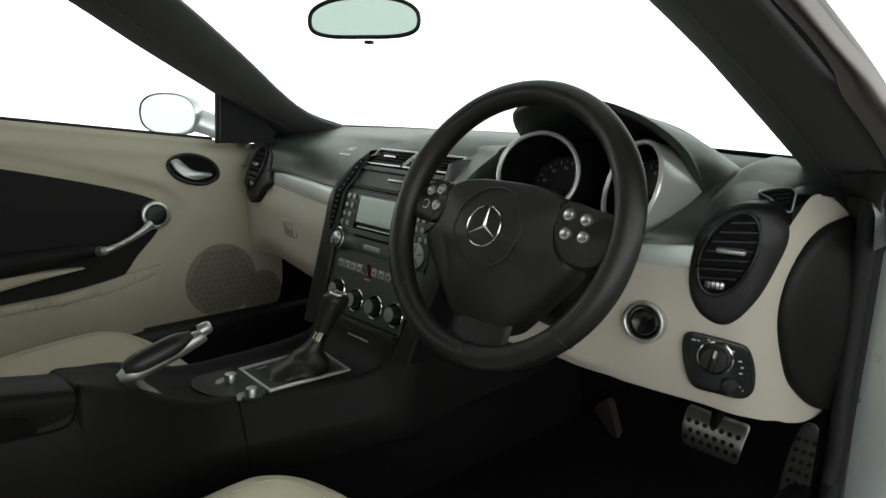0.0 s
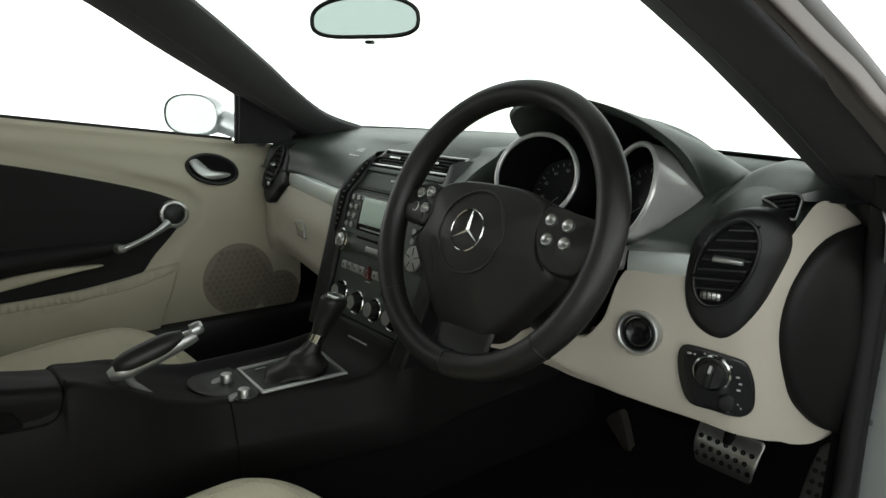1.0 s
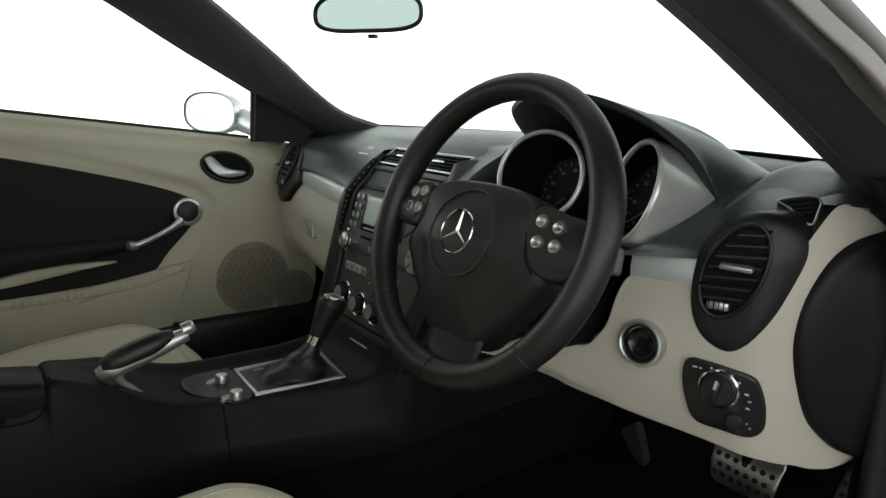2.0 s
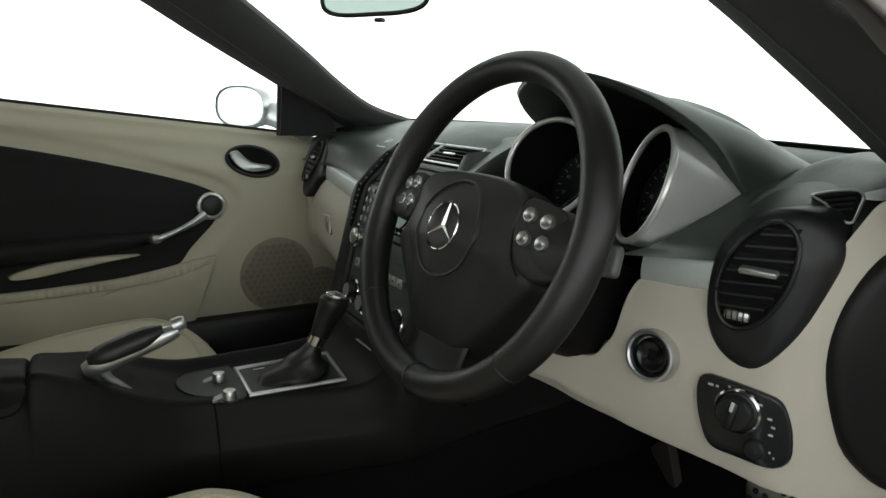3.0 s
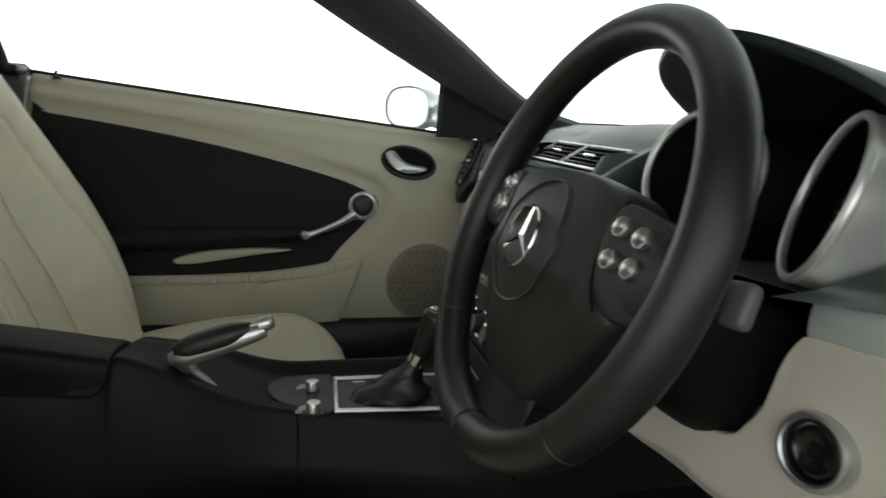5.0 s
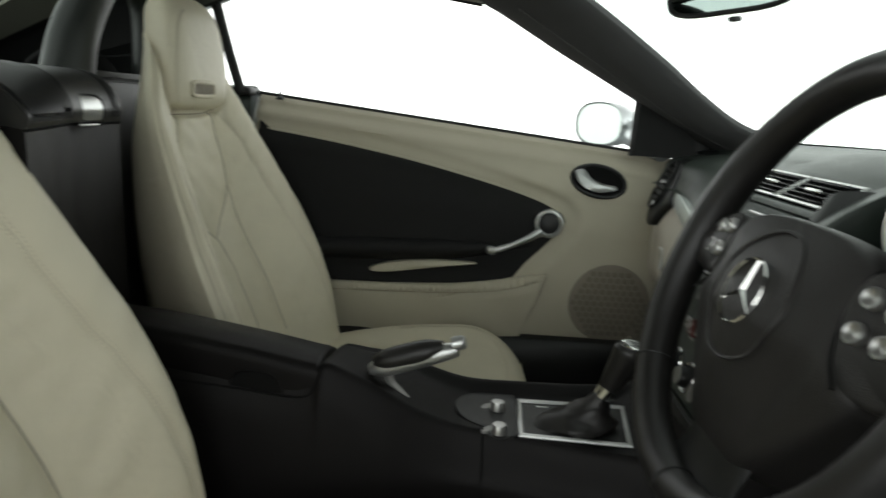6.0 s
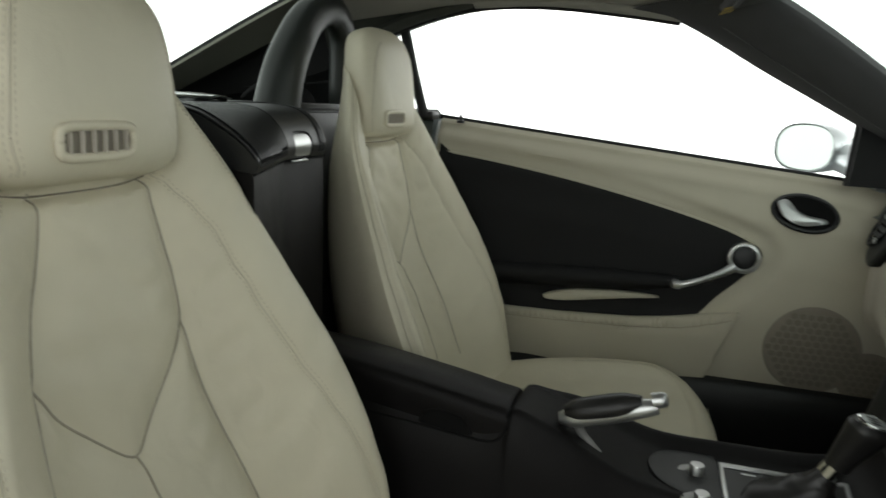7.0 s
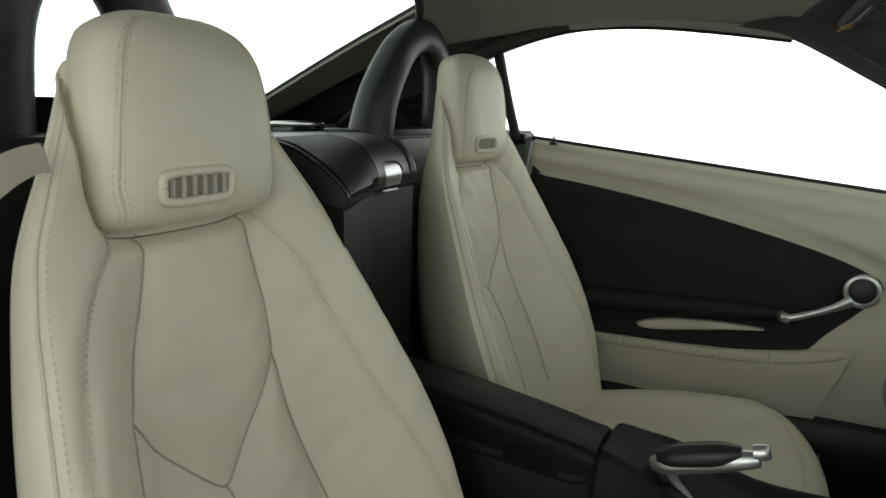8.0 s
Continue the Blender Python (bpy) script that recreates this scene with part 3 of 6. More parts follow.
        return on_door(u, v, h + 0.014 + (sag if h > -0.001 else 0))

    pad = part("map_pocket", patch(pocket, pocket_h, 0.018, 0.005, 14, 4, 220), DOOR_BEIGE, door, "beige leather map pocket with a gathered hem")
    hem = [(-0.69, 0.402), (-0.50, 0.404), (-0.349, 0.4065), (-0.237, 0.411), (-0.133, 0.421), (-0.06, 0.442), (-0.038, 0.452)]
    part("front_seam", on_curve([(-0.024, 0.466), (-0.033, 0.44), (-0.056, 0.37), (-0.080, 0.306)], on_door, 0.0016, 0.002, 6, 5, False), SEAM_SHADE, pad)
    part("hem_seam", on_curve(hem, pocket_h, 0.0011, 0.0032, 6, 12, False), SEAM_SHADE, pad)
    rim_line = ((-0.70, 0.4215), (-0.60, 0.4205), (-0.484, 0.4205), (-0.36, 0.4225), (-0.255, 0.4275), (-0.15, 0.4405), (-0.07, 0.4565), (-0.03, 0.466))
    band = []
    for k in range(420):
        u = -0.69 + 0.645 * k / 419
        top, low = glide(u, rim_line) + 0.0015, glide(u, hem)
        pucker = math.sin(u * 2 * math.pi / 0.0145 + 1.3 * math.sin(u * 41)) * (0.6 + 0.4 * math.sin(u * 67 + 1))
        band.append([on_door(u, top - (top - low) * f, 0.0155 + h + 0.0017 * pucker * w) for f, h, w in ((0, -0.010, 0), (0.0, -0.001, 0.2), (0.12, 0.002, 0.7), (0.45, 0.0028, 0.8), (0.8, 0.0018, 1.0), (1.0, -0.0004, 0.5))])
    part("gathered_hem", loft(band), DOOR_BEIGE, pad, "finely gathered hem of the pocket")
    part("lower_kick", skin([[(-0.668, y, 0.294), (-0.66, y, 0.26), (-0.67, y, 0.22)] for y in (-0.72, -0.2, 0.35)], 3, 3), BLACK_HARD, door)
    part("lock_pin", lathe([(0.010, -0.004), (0.009, 0.002), (0.004, 0.004), (0.0035, 0.014), (0.0005, 0.0155)], pose(-0.729, -0.673, belt(-0.673) - 0.002), 14, caps=False), BLACK_HARD, door)
    sail = skin([[(-0.69, 0.15, 0.745), (-0.69, 0.153, 0.80), (-0.693, 0.157, 0.876)], [(-0.685, 0.20, 0.744), (-0.687, 0.20, 0.79), (-0.69, 0.20, 0.846)], [(-0.68, 0.30, 0.742), (-0.68, 0.29, 0.76), (-0.682, 0.28, 0.79)]], 4, 4)
    part("mirror_sail", thicken(sail, 0.02), CLOTH, door, "black triangular mirror sail")
    part("sail_foot", box((0.05, 0.09, 0.05), pose(-0.722, 0.315, 0.766, -25), 0.008, 3), BLACK_HARD, door)
    part("sail_frame", tube([(-0.69, 0.152, 0.744), (-0.69, 0.154, 0.80), (-0.693, 0.158, 0.878)], 0.008, 10, 4), RUBBER, door)


def door_mirror():
    mir = thing("door_mirror", (-0.80, 0.2, 0.76), "silver oval door mirror outside the passenger window", "mirror")
    c = Vector((-0.885, 0.105, 0.810))
    m = axes(c, (0.62, -1, 0.03))
    rows = []
    for h, a, b in ((0.004, 0.087, 0.055), (-0.012, 0.089, 0.057), (-0.04, 0.086, 0.054), (-0.07, 0.070, 0.044), (-0.088, 0.045, 0.028), (-0.094, 0.012, 0.008)):
        rows.append([m @ Vector((a * math.copysign(abs(math.cos(w)) ** 0.8, math.cos(w)), b * math.copysign(abs(math.sin(w)) ** 0.8, math.sin(w)), h)) for w in (2 * math.pi * k / 32 for k in range(32))])
    part("housing", loft(rows, True, False), CAR_PAINT, mir)
    flat_place = lambda u, v, h: m @ Vector((u, v, h))
    part("rim", on_curve(ellipse(0, 0, 0.086, 0.054, 0, 20, 2.5), flat_place, 0.0012, 0.003, 8, 3), CAR_PAINT, mir)
    part("mirror_glass", patch(ellipse(0, 0, 0.083, 0.051, 0, 20, 2.5), flat_place, 0.003, 0.0005, 3, 3, 48), SIDE_MIRROR, mir, smooth=False)
    part("arm", tube([(-0.875, 0.165, 0.800), (-0.82, 0.185, 0.788), (-0.76, 0.205, 0.772), (-0.70, 0.225, 0.762)], [0.034, 0.032, 0.03, 0.03], 14, 4), CAR_PAINT, mir)


passenger_door()
door_mirror()


# ---- dashboard ----
def dash_y(x, z=0.6):
    """The front face of the dashboard."""
    a = abs(x)
    if x < 0:
        return 0.201 + 0.22 * (min(a, 0.52) - 0.5) + 3 * max(0, a - 0.62) ** 2 + 0.008 * max(0, min(1, (z - 0.63) / 0.06))
    slope = 0.3
    return 0.195 + slope * (a - 0.5) + 20 * max(0, a - 0.60) ** 2 + 0.012 * max(0, min(1, (z - 0.63) / 0.06))


def on_dash(x, z, h):
    return Vector((x, dash_y(x, z) - h, z))


dash = thing("dashboard", (0, 0.35, 0.45), "two-tone dashboard, black above and beige below, silver trim", "dashboard")


def dash_pad():
    rows = []
    for x in (-0.672, -0.64, -0.60, -0.5, -0.35, -0.2, -0.1, 0.0, 0.1, 0.17, 0.185, 0.20, 0.35, 0.49, 0.508, 0.522, 0.545, 0.56, 0.60, 0.635, 0.66):
        f = dash_y(x, 0.7) if abs(x) > 0.15 else dash_y(0.15, 0.7) + 0.03
        e = (x / 0.66) ** 2
        back = 0.66 - 0.17 * e
        top = min(f + 0.17, back - 0.13)
        if 0.19 < x < 0.515:
            # sunk under the instrument hood
            low = glide(x, ((0.2, 0.680), (0.42, 0.680), (0.46, 0.694), (0.49, 0.712), (0.51, 0.728)))
            rows.append([(x, f + 0.10, 0.668), (x, f + 0.012, 0.680), (x, f + 0.012, 0.686), (x, f + 0.04, max(0.688, low - 0.008)), (x, f + 0.09, low), (x, 0.31, low + 0.004), (x, 0.35, max(0.70, low + 0.01)), (x, 0.43, 0.779 - 0.005 * e), (x, back - 0.05, 0.787 - 0.004 * e), (x, back, 0.75)])
            continue
        k = ease(-x, ((0.30, 0.0), (0.53, 1.0)))
        lean = lambda y, z: y * (1 - k) + (0.207 + 0.46 * (z - 0.68)) * k
        rows.append([(x, f + 0.10, 0.668), (x, lean(f + 0.012, 0.684), 0.684), (x, lean(f + 0.008, 0.692), 0.692), (x, lean(f + 0.022, 0.711), 0.711), (x, lean(f + 0.062, 0.743) + 0.004 * k, 0.743), (x, 0.5 * (f + 0.062) + 0.5 * top, 0.770 - 0.010 * e), (x, top, 0.788 - 0.014 * e), (x, back - 0.10, 0.796 - 0.012 * e), (x, back - 0.03, 0.791 - 0.006 * e), (x, back, 0.755)])
    part("top_pad", skin(rows, 5, 4), BLACK, dash, "soft black dashboard top")


def swell(x, z, lo=0.478, hi=0.655):
    """The glove box swells out between its edges."""
    if x > 0:
        return 0
    t = max(0, min(1, (z - lo) / (hi - lo)))
    return 0.018 * math.sin(math.pi * t) ** 0.7 * ease(x, ((-0.665, 0.0), (-0.61, 0.35), (-0.54, 1.0), (-0.2, 1.0), (-0.128, 0.7)))


def lower_panel(cols, name):
    """Beige lower panel. cols: (x, lower z, upper z)."""
    rows = []
    for x, lo, hi in cols:
        mid = 0.5 * (lo + hi)
        y = lambda z: dash_y(x, z) - swell(x, z, lo, hi)
        rows.append([(x, y(hi) + 0.02, hi + 0.001), (x, y(hi) + 0.002, hi), (x, y(hi) - 0.001, hi - 0.004), (x, y(mid) - 0.001, mid + 0.25 * (hi - lo)), (x, y(mid) - 0.001, mid), (x, y(mid) - 0.0, mid - 0.25 * (hi - lo)), (x, y(lo) + 0.006, lo + 0.008), (x, y(lo) + 0.014, lo), (x, y(lo) + 0.05, lo - 0.002), (x, y(lo) + 0.16, lo + 0.02)])
    return part(name, skin(rows, 4, 4), BEIGE, dash, "beige lower dashboard panel")


dash_pad()
lower_panel([(0.272, 0.505, 0.509), (0.29, 0.502, 0.518), (0.31, 0.500, 0.530), (0.332, 0.498, 0.543), (0.35, 0.497, 0.556), (0.375, 0.494, 0.574), (0.398, 0.489, 0.554), (0.423, 0.486, 0.557), (0.437, 0.485, 0.574), (0.447, 0.484, 0.592), (0.456, 0.483, 0.629), (0.463, 0.482, 0.650), (0.472, 0.481, 0.655), (0.51, 0.478, 0.656), (0.545, 0.476, 0.66), (0.573, 0.474, 0.67), (0.605, 0.470, 0.68), (0.625, 0.466, 0.705), (0.634, 0.463, 0.728), (0.643, 0.461, 0.754), (0.652, 0.455, 0.756), (0.664, 0.452, 0.742), (0.672, 0.462, 0.725)], "knee_panel")
lower_panel([(-0.672, 0.47, 0.60), (-0.655, 0.467, 0.61), (-0.63, 0.468, 0.615), (-0.60, 0.47, 0.625), (-0.56, 0.473, 0.640), (-0.52, 0.475, 0.655), (-0.45, 0.476, 0.655), (-0.3, 0.478, 0.655), (-0.15, 0.480, 0.655), (-0.128, 0.480, 0.655)], "glove_box")


def trim_strip(xs, name="trim_strip"):
    f = lambda x: dash_y(x, 0.67)
    rows = [[(x, f(x) + 0.02, 0.689), (x, f(x) + 0.004, 0.688), (x, f(x), 0.684), (x, f(x) - 0.003, 0.669), (x, f(x) - 0.002, 0.655), (x, f(x) + 0.002, 0.6505), (x, f(x) + 0.02, 0.650)] for x in xs]
    part(name, skin(rows, 3, 3), ALU, dash, "brushed aluminium trim strip")


trim_strip((-0.519, -0.4, -0.25, -0.128))
trim_strip((0.466, 0.475, 0.51, 0.545))
part("firewall", box((1.36, 0.04, 0.62), pose(0, 0.68, 0.47), 0.004), PIT, dash)
part("inner_block", skin([[(x, max(0.30, dash_y(x) + 0.10), 0.53), (x, max(0.30, dash_y(x) + 0.10), 0.70)] for x in (-0.64, -0.3, 0, 0.3, 0.64)], 2, 3), PIT, dash)
# glove box pull
pull = [(-0.392, 0.590), (-0.388, 0.5945), (-0.318, 0.599), (-0.313, 0.595), (-0.300, 0.569), (-0.303, 0.565), (-0.366, 0.561), (-0.371, 0.564)]
gp = part("glove_box_pull", patch(pull, lambda u, v, h: on_dash(u, v, h + 0.004 + swell(u, v)), 0.006, 0.0012, 4, 1, 48, bulge=-0.002, straight=True), MESH, dash, "beige glove box pull")
part("lip", tube([on_dash(x, z, 0.0055 + swell(x, z)) for x, z in ((-0.390, 0.5915), (-0.350, 0.5965), (-0.316, 0.598), (-0.302, 0.569))], 0.0026, 8, 5), SILVER, gp)

# ---- end vents, one at each side ----
POD = [(0.538, 0.672), (0.540, 0.630), (0.554, 0.600), (0.580, 0.587), (0.600, 0.597), (0.619, 0.632), (0.631, 0.685), (0.632, 0.715), (0.621, 0.738), (0.600, 0.748), (0.570, 0.742), (0.547, 0.718)]


POD_FAR = [(0.537, 0.694), (0.520, 0.676), (0.520, 0.656), (0.538, 0.638), (0.551, 0.612), (0.575, 0.606), (0.605, 0.622), (0.628, 0.655), (0.641, 0.69), (0.643, 0.715), (0.631, 0.737), (0.603, 0.749), (0.572, 0.747), (0.549, 0.725)]


def end_vent(s):
    flip = lambda pts: [(s * u, v) for u, v in pts]
    place = lambda u, v, h: Vector((u, (dash_y(u, 0.66) + 0.25 * max(0, v - 0.70) if u > 0 else 0.214 + 0.46 * (v - 0.68)) - h, v))
    body = part("end_vent", patch(flip(POD if s > 0 else POD_FAR), lambda u, v, h: place(u, v, h + 0.011), 0.05, 0.010, 6, 4, 64), BLACK_HARD, dash, "black oval end vent")
    mid_u, mid_v, turn, half_u, half_v = (0.5825, 0.683, -16, 0.0285, 0.054) if s > 0 else (0.597, 0.692, 6, 0.031, 0.051)
    hole = ellipse(mid_u, mid_v, half_u, half_v, turn, 24)
    part("opening", patch(flip(hole), lambda u, v, h: place(u, v, h + 0.0115), 0.006, 0.0008, 4, 3, 48), PIT, body)
    part("rim", on_curve(flip(hole), place, 0.0026, 0.0155, 8, 3), BLACK_HARD, body)
    t = radians(turn)
    for k in range(7):
        v = -0.030 + 0.0125 * k
        half = half_u * math.sqrt(max(0, 1 - (v / half_v) ** 2)) * 0.9
        cu, cv = mid_u - v * math.sin(t), mid_v + v * math.cos(t)
        a, b = (place(s * (cu + e * half), cv + 0.09 * e * half, 0.0155) for e in (-1, 1))
        d = Vector((0, 0.005, 0.0035))
        bm = loft([[a - d * 0.3, a + d, a + d + Vector((0, 0, -0.002)), a - d * 0.3 + Vector((0, 0, -0.0022))], [b - d * 0.3, b + d, b + d + Vector((0, 0, -0.002)), b - d * 0.3 + Vector((0, 0, -0.0022))]], True, True)
        part("slat", bm, BLACK_HARD, body, smooth=False)
    m = place(s * (mid_u + 0.0045), mid_v + 0.006, 0.0175)
    part("tab", box((0.034, 0.010, 0.006), Matrix.Translation(m) @ pose(0, 0, 0, 15, 0, s * 17), 0.002), SILVER, body, "silver slider tab")
    low_u, low_v = mid_u - 0.0095, mid_v - 0.0395
    m = place(s * low_u, low_v, 0.0165)
    part("thumb_wheel", box((0.024, 0.007, 0.010), Matrix.Translation(m) @ pose(0, 0, 0, 0, 0, s * 17), 0.003), BUTTON_BRIGHT, body, "ribbed chrome thumb wheel")
    for k in range(4):
        part("rib", box((0.0012, 0.0014, 0.0105), Matrix.Translation(place(s * (low_u - 0.0075 + 0.005 * k), low_v, 0.0202)), 0.0003, 1), BLACK_HARD, body)


end_vent(1)
end_vent(-1)


# ---- light switch and ignition ----
def switches():
    plate = [(0.5425, 0.556), (0.5435, 0.569), (0.5475, 0.5752), (0.556, 0.576), (0.580, 0.5745), (0.605, 0.5715), (0.6135, 0.567), (0.618, 0.558), (0.6225, 0.540), (0.6245, 0.518), (0.6235, 0.506), (0.620, 0.5005), (0.613, 0.4985), (0.590, 0.500), (0.568, 0.5005), (0.5595, 0.5045), (0.553, 0.514), (0.5455, 0.536)]
    lift = lambda u, v, h: on_dash(u, v, h + 0.0072)
    unit = part("light_switch_plate", patch(plate, lift, 0.006, 0.0015, 5, 4, 56), BLACK_GLOSS, dash, "black light switch plate with white symbols")
    n = (0.3, -1, 0.05)
    c = lift(0.583, 0.549, 0.0)
    m = axes(c, n)
    dial = part("rotary_knob", lathe([(0.0205, -0.002), (0.0205, 0.004), (0.019, 0.006), (0.0170, 0.0065), (0.0162, 0.015), (0.015, 0.0165), (0.0005, 0.0168)], m, 36, caps=False), BLACK_HARD, unit)
    part("grip", box((0.008, 0.030, 0.009), m @ pose(0, 0, 0.019, 0, 0, -10), 0.003), BLACK_HARD, dial)
    part("pointer", box((0.0034, 0.010, 0.001), m @ pose(0.001, 0.010, 0.0238, 0, 0, -10), 0.0003, 1), PRINT, dial)
    part("knob_ring", lathe([(0.0205, 0.0030), (0.0222, 0.0042), (0.0203, 0.0062)], m, 36, caps=False), CHROME, dial)
    k2 = axes(lift(0.602, 0.5155, 0), n)
    part("small_knob", lathe([(0.0095, -0.001), (0.0095, 0.004), (0.008, 0.0055), (0.0005, 0.006)], k2, 24, caps=False), BLACK_HARD, unit)
    for u, v, w in ((0.556, 0.567, 0.006), (0.562, 0.567, 0.003), (0.573, 0.570, 0.0025), (0.584, 0.570, 0.007), (0.593, 0.567, 0.006), (0.601, 0.561, 0.006), (0.610, 0.549, 0.005), (0.613, 0.541, 0.004), (0.612, 0.533, 0.005), (0.613, 0.515, 0.002), (0.616, 0.510, 0.002)):
        part("symbol", box((w * 0.85, 0.0006, 0.0020), Matrix.Translation(lift(u, v, 0.0004)) @ pose(0, 0, 0, 0, 0, 17), 0, bm=None), PRINT, unit, smooth=False)
    m = axes(on_dash(0.4935, 0.5785, 0.006), (0.18, -1, 0.12))
    lock = part("ignition_lock", lathe([(0.0290, -0.006), (0.0287, 0.003), (0.0275, 0.0058), (0.0250, 0.0064), (0.0228, 0.0050), (0.0215, 0.001), (0.0208, -0.004)], m, 44, caps=False), SILVER, dash, "round ignition lock with a bright ring")
    part("collar", lathe([(0.0232, 0.0048), (0.0222, 0.0056), (0.0205, 0.0040), (0.0200, -0.002)], m, 44, caps=False), BLACK_HARD, lock)
    part("barrel", lathe([(0.0212, -0.003), (0.019, -0.002), (0.0185, 0.001), (0.016, 0.0015), (0.0135, -0.0005), (0.0005, -0.001)], m, 36, caps=False), BLACK_GLOSS, lock)
    part("key_slot", box((0.009, 0.013, 0.0015), m @ pose(0, 0, -0.0006), 0.001, 1), PIT, lock)


switches()


# ---- dash end towards the open door ----
def dash_end():
    xs = lambda y: 0.604 + math.sqrt(max(0, (y - 0.232) / 20)) + 0.0
    cap = [(0.335, 0.730), (0.29, 0.711), (0.262, 0.665), (0.255, 0.61), (0.267, 0.553), (0.29, 0.507), (0.345, 0.468), (0.43, 0.46), (0.47, 0.55), (0.47, 0.68), (0.42, 0.74)]
    part("end_cap", patch(cap, lambda u, v, h: Vector((xs(u) + h * 0.9 + 0.004, u - h * 0.5 - 0.003, v)), 0.012, 0.012, 7, 4, 60, bulge=0.012), END_CAP, dash, "bulging black end cap of the dashboard")
    a, u_, v_ = Vector((0.582, 0.286, 0.7535)), Vector((0.031, 0.021, 0.007)), Vector((0.042, -0.008, -0.020))
    n = -u_.cross(v_).normalized()
    place = lambda u, v, h: a + u_ * u + v_ * v + n * (h + 0.0026)
    line = [(0.0, 0.0), (0.28, -0.06), (0.6, -0.08), (0.92, -0.05), (1.02, 0.06), (0.90, 0.26), (0.62, 0.52), (0.22, 0.88), (0.05, 0.98), (-0.04, 0.90), (-0.02, 0.62), (0.06, 0.30)]
    demist = part("demister_vent", patch(line, place, 0.014, 0.0008, 5, 3, 60, bulge=-0.001), PIT, dash, "small side window demister vent with a satin rim")
    part("frame", on_curve(line, place, 0.0014, 0.0004, 8, 4), SILVER, demist)
    for k in range(4):
        v = 0.06 + 0.17 * k
        part("slat", tube([place(0.05, v, 0.0012), place(1.0 - 1.0 * v, v, 0.0012)], 0.0013, 6, 1), BLACK_HARD, demist)
    # grab strip of dark trim that closes the dash towards the door seal
    part("side_cover", skin([[(0.674, 0.36, z), (0.69, 0.42, z), (0.70, 0.52, z)] for z in (0.25, 0.45, 0.6, 0.74)], 3, 3), BLACK_HARD, dash)


dash_end()


# ---- instrument binnacle ----
def binnacle():
    bin_ = thing("instrument_cluster", (0.37, 0.25, 0.76), "twin round instruments in silver tubes under a black hood", "instrument cluster")
    lip = [(0.238, 0.262, 0.792), (0.231, 0.222, 0.812), (0.266, 0.165, 0.843), (0.328, 0.132, 0.862), (0.39, 0.118, 0.868), (0.45, 0.125, 0.861), (0.488, 0.172, 0.838), (0.508, 0.232, 0.800), (0.511, 0.288, 0.743)]
    back = [(0.222, 0.36, 0.778), (0.218, 0.37, 0.782), (0.245, 0.39, 0.788), (0.31, 0.40, 0.790), (0.39, 0.42, 0.794), (0.45, 0.425, 0.786), (0.495, 0.42, 0.776), (0.520, 0.40, 0.764), (0.530, 0.35, 0.748)]
    c = Vector((0.37, 0.26, 0.76))
    lip, back = [Vector(p) for p in lip], [Vector(p) for p in back]
    mid = [p.lerp(q, 0.5) + Vector((0, 0, 0.009)) for p, q in zip(lip, back)]
    near = [p.lerp(q, 0.06) + Vector((0, 0, 0.004)) for p, q in zip(lip, back)]
    inner = [p.lerp(c, 0.09) + Vector((0, 0.006, 0)) for p in lip]
    deep = [p.lerp(c, 0.15) + Vector((0, 0.13, -0.004)) for p in lip]
    part("hood", skin([back, mid, near, lip, inner, deep], 5, 5), BLACK, bin_, "black instrument hood")
    # black shoulder of the dash: closes under the tube of the rev counter and spreads to the end vent and the screen
    rows = [[(0.462, 0.158, 0.684), (0.49, 0.18, 0.699), (0.502, 0.225, 0.722), (0.507, 0.272, 0.744), (0.514, 0.32, 0.762), (0.52, 0.38, 0.772), (0.53, 0.45, 0.779), (0.54, 0.53, 0.785)],
            [(0.535, 0.212, 0.688), (0.533, 0.223, 0.704), (0.531, 0.25, 0.727), (0.532, 0.288, 0.749), (0.536, 0.335, 0.763), (0.542, 0.39, 0.771), (0.548, 0.45, 0.778), (0.555, 0.52, 0.784)],
            [(0.560, 0.226, 0.692), (0.560, 0.236, 0.713), (0.560, 0.254, 0.735), (0.562, 0.289, 0.752), (0.564, 0.335, 0.762), (0.567, 0.39, 0.769), (0.572, 0.45, 0.776), (0.578, 0.51, 0.783)],
            [(0.590, 0.236, 0.700), (0.590, 0.248, 0.724), (0.590, 0.266, 0.742), (0.590, 0.290, 0.751), (0.591, 0.33, 0.758), (0.593, 0.385, 0.766), (0.597, 0.44, 0.774), (0.602, 0.50, 0.781)],
            [(0.620, 0.256, 0.695), (0.620, 0.265, 0.710), (0.620, 0.276, 0.727), (0.620, 0.291, 0.742), (0.620, 0.32, 0.753), (0.620, 0.375, 0.762), (0.623, 0.43, 0.771), (0.627, 0.49, 0.779)],
            [(0.648, 0.298, 0.725), (0.648, 0.301, 0.738), (0.648, 0.306, 0.746), (0.648, 0.315, 0.752), (0.648, 0.34, 0.756), (0.648, 0.38, 0.761), (0.649, 0.43, 0.768), (0.652, 0.485, 0.776)],
            [(0.676, 0.372, 0.725), (0.676, 0.376, 0.738), (0.676, 0.380, 0.746), (0.676, 0.386, 0.751), (0.676, 0.394, 0.755), (0.676, 0.41, 0.759), (0.676, 0.44, 0.766), (0.676, 0.48, 0.773)]]
    part("shoulder", skin(rows, 5, 6), BLACK, bin_, "black dash shoulder sweeping down from the instrument hood")
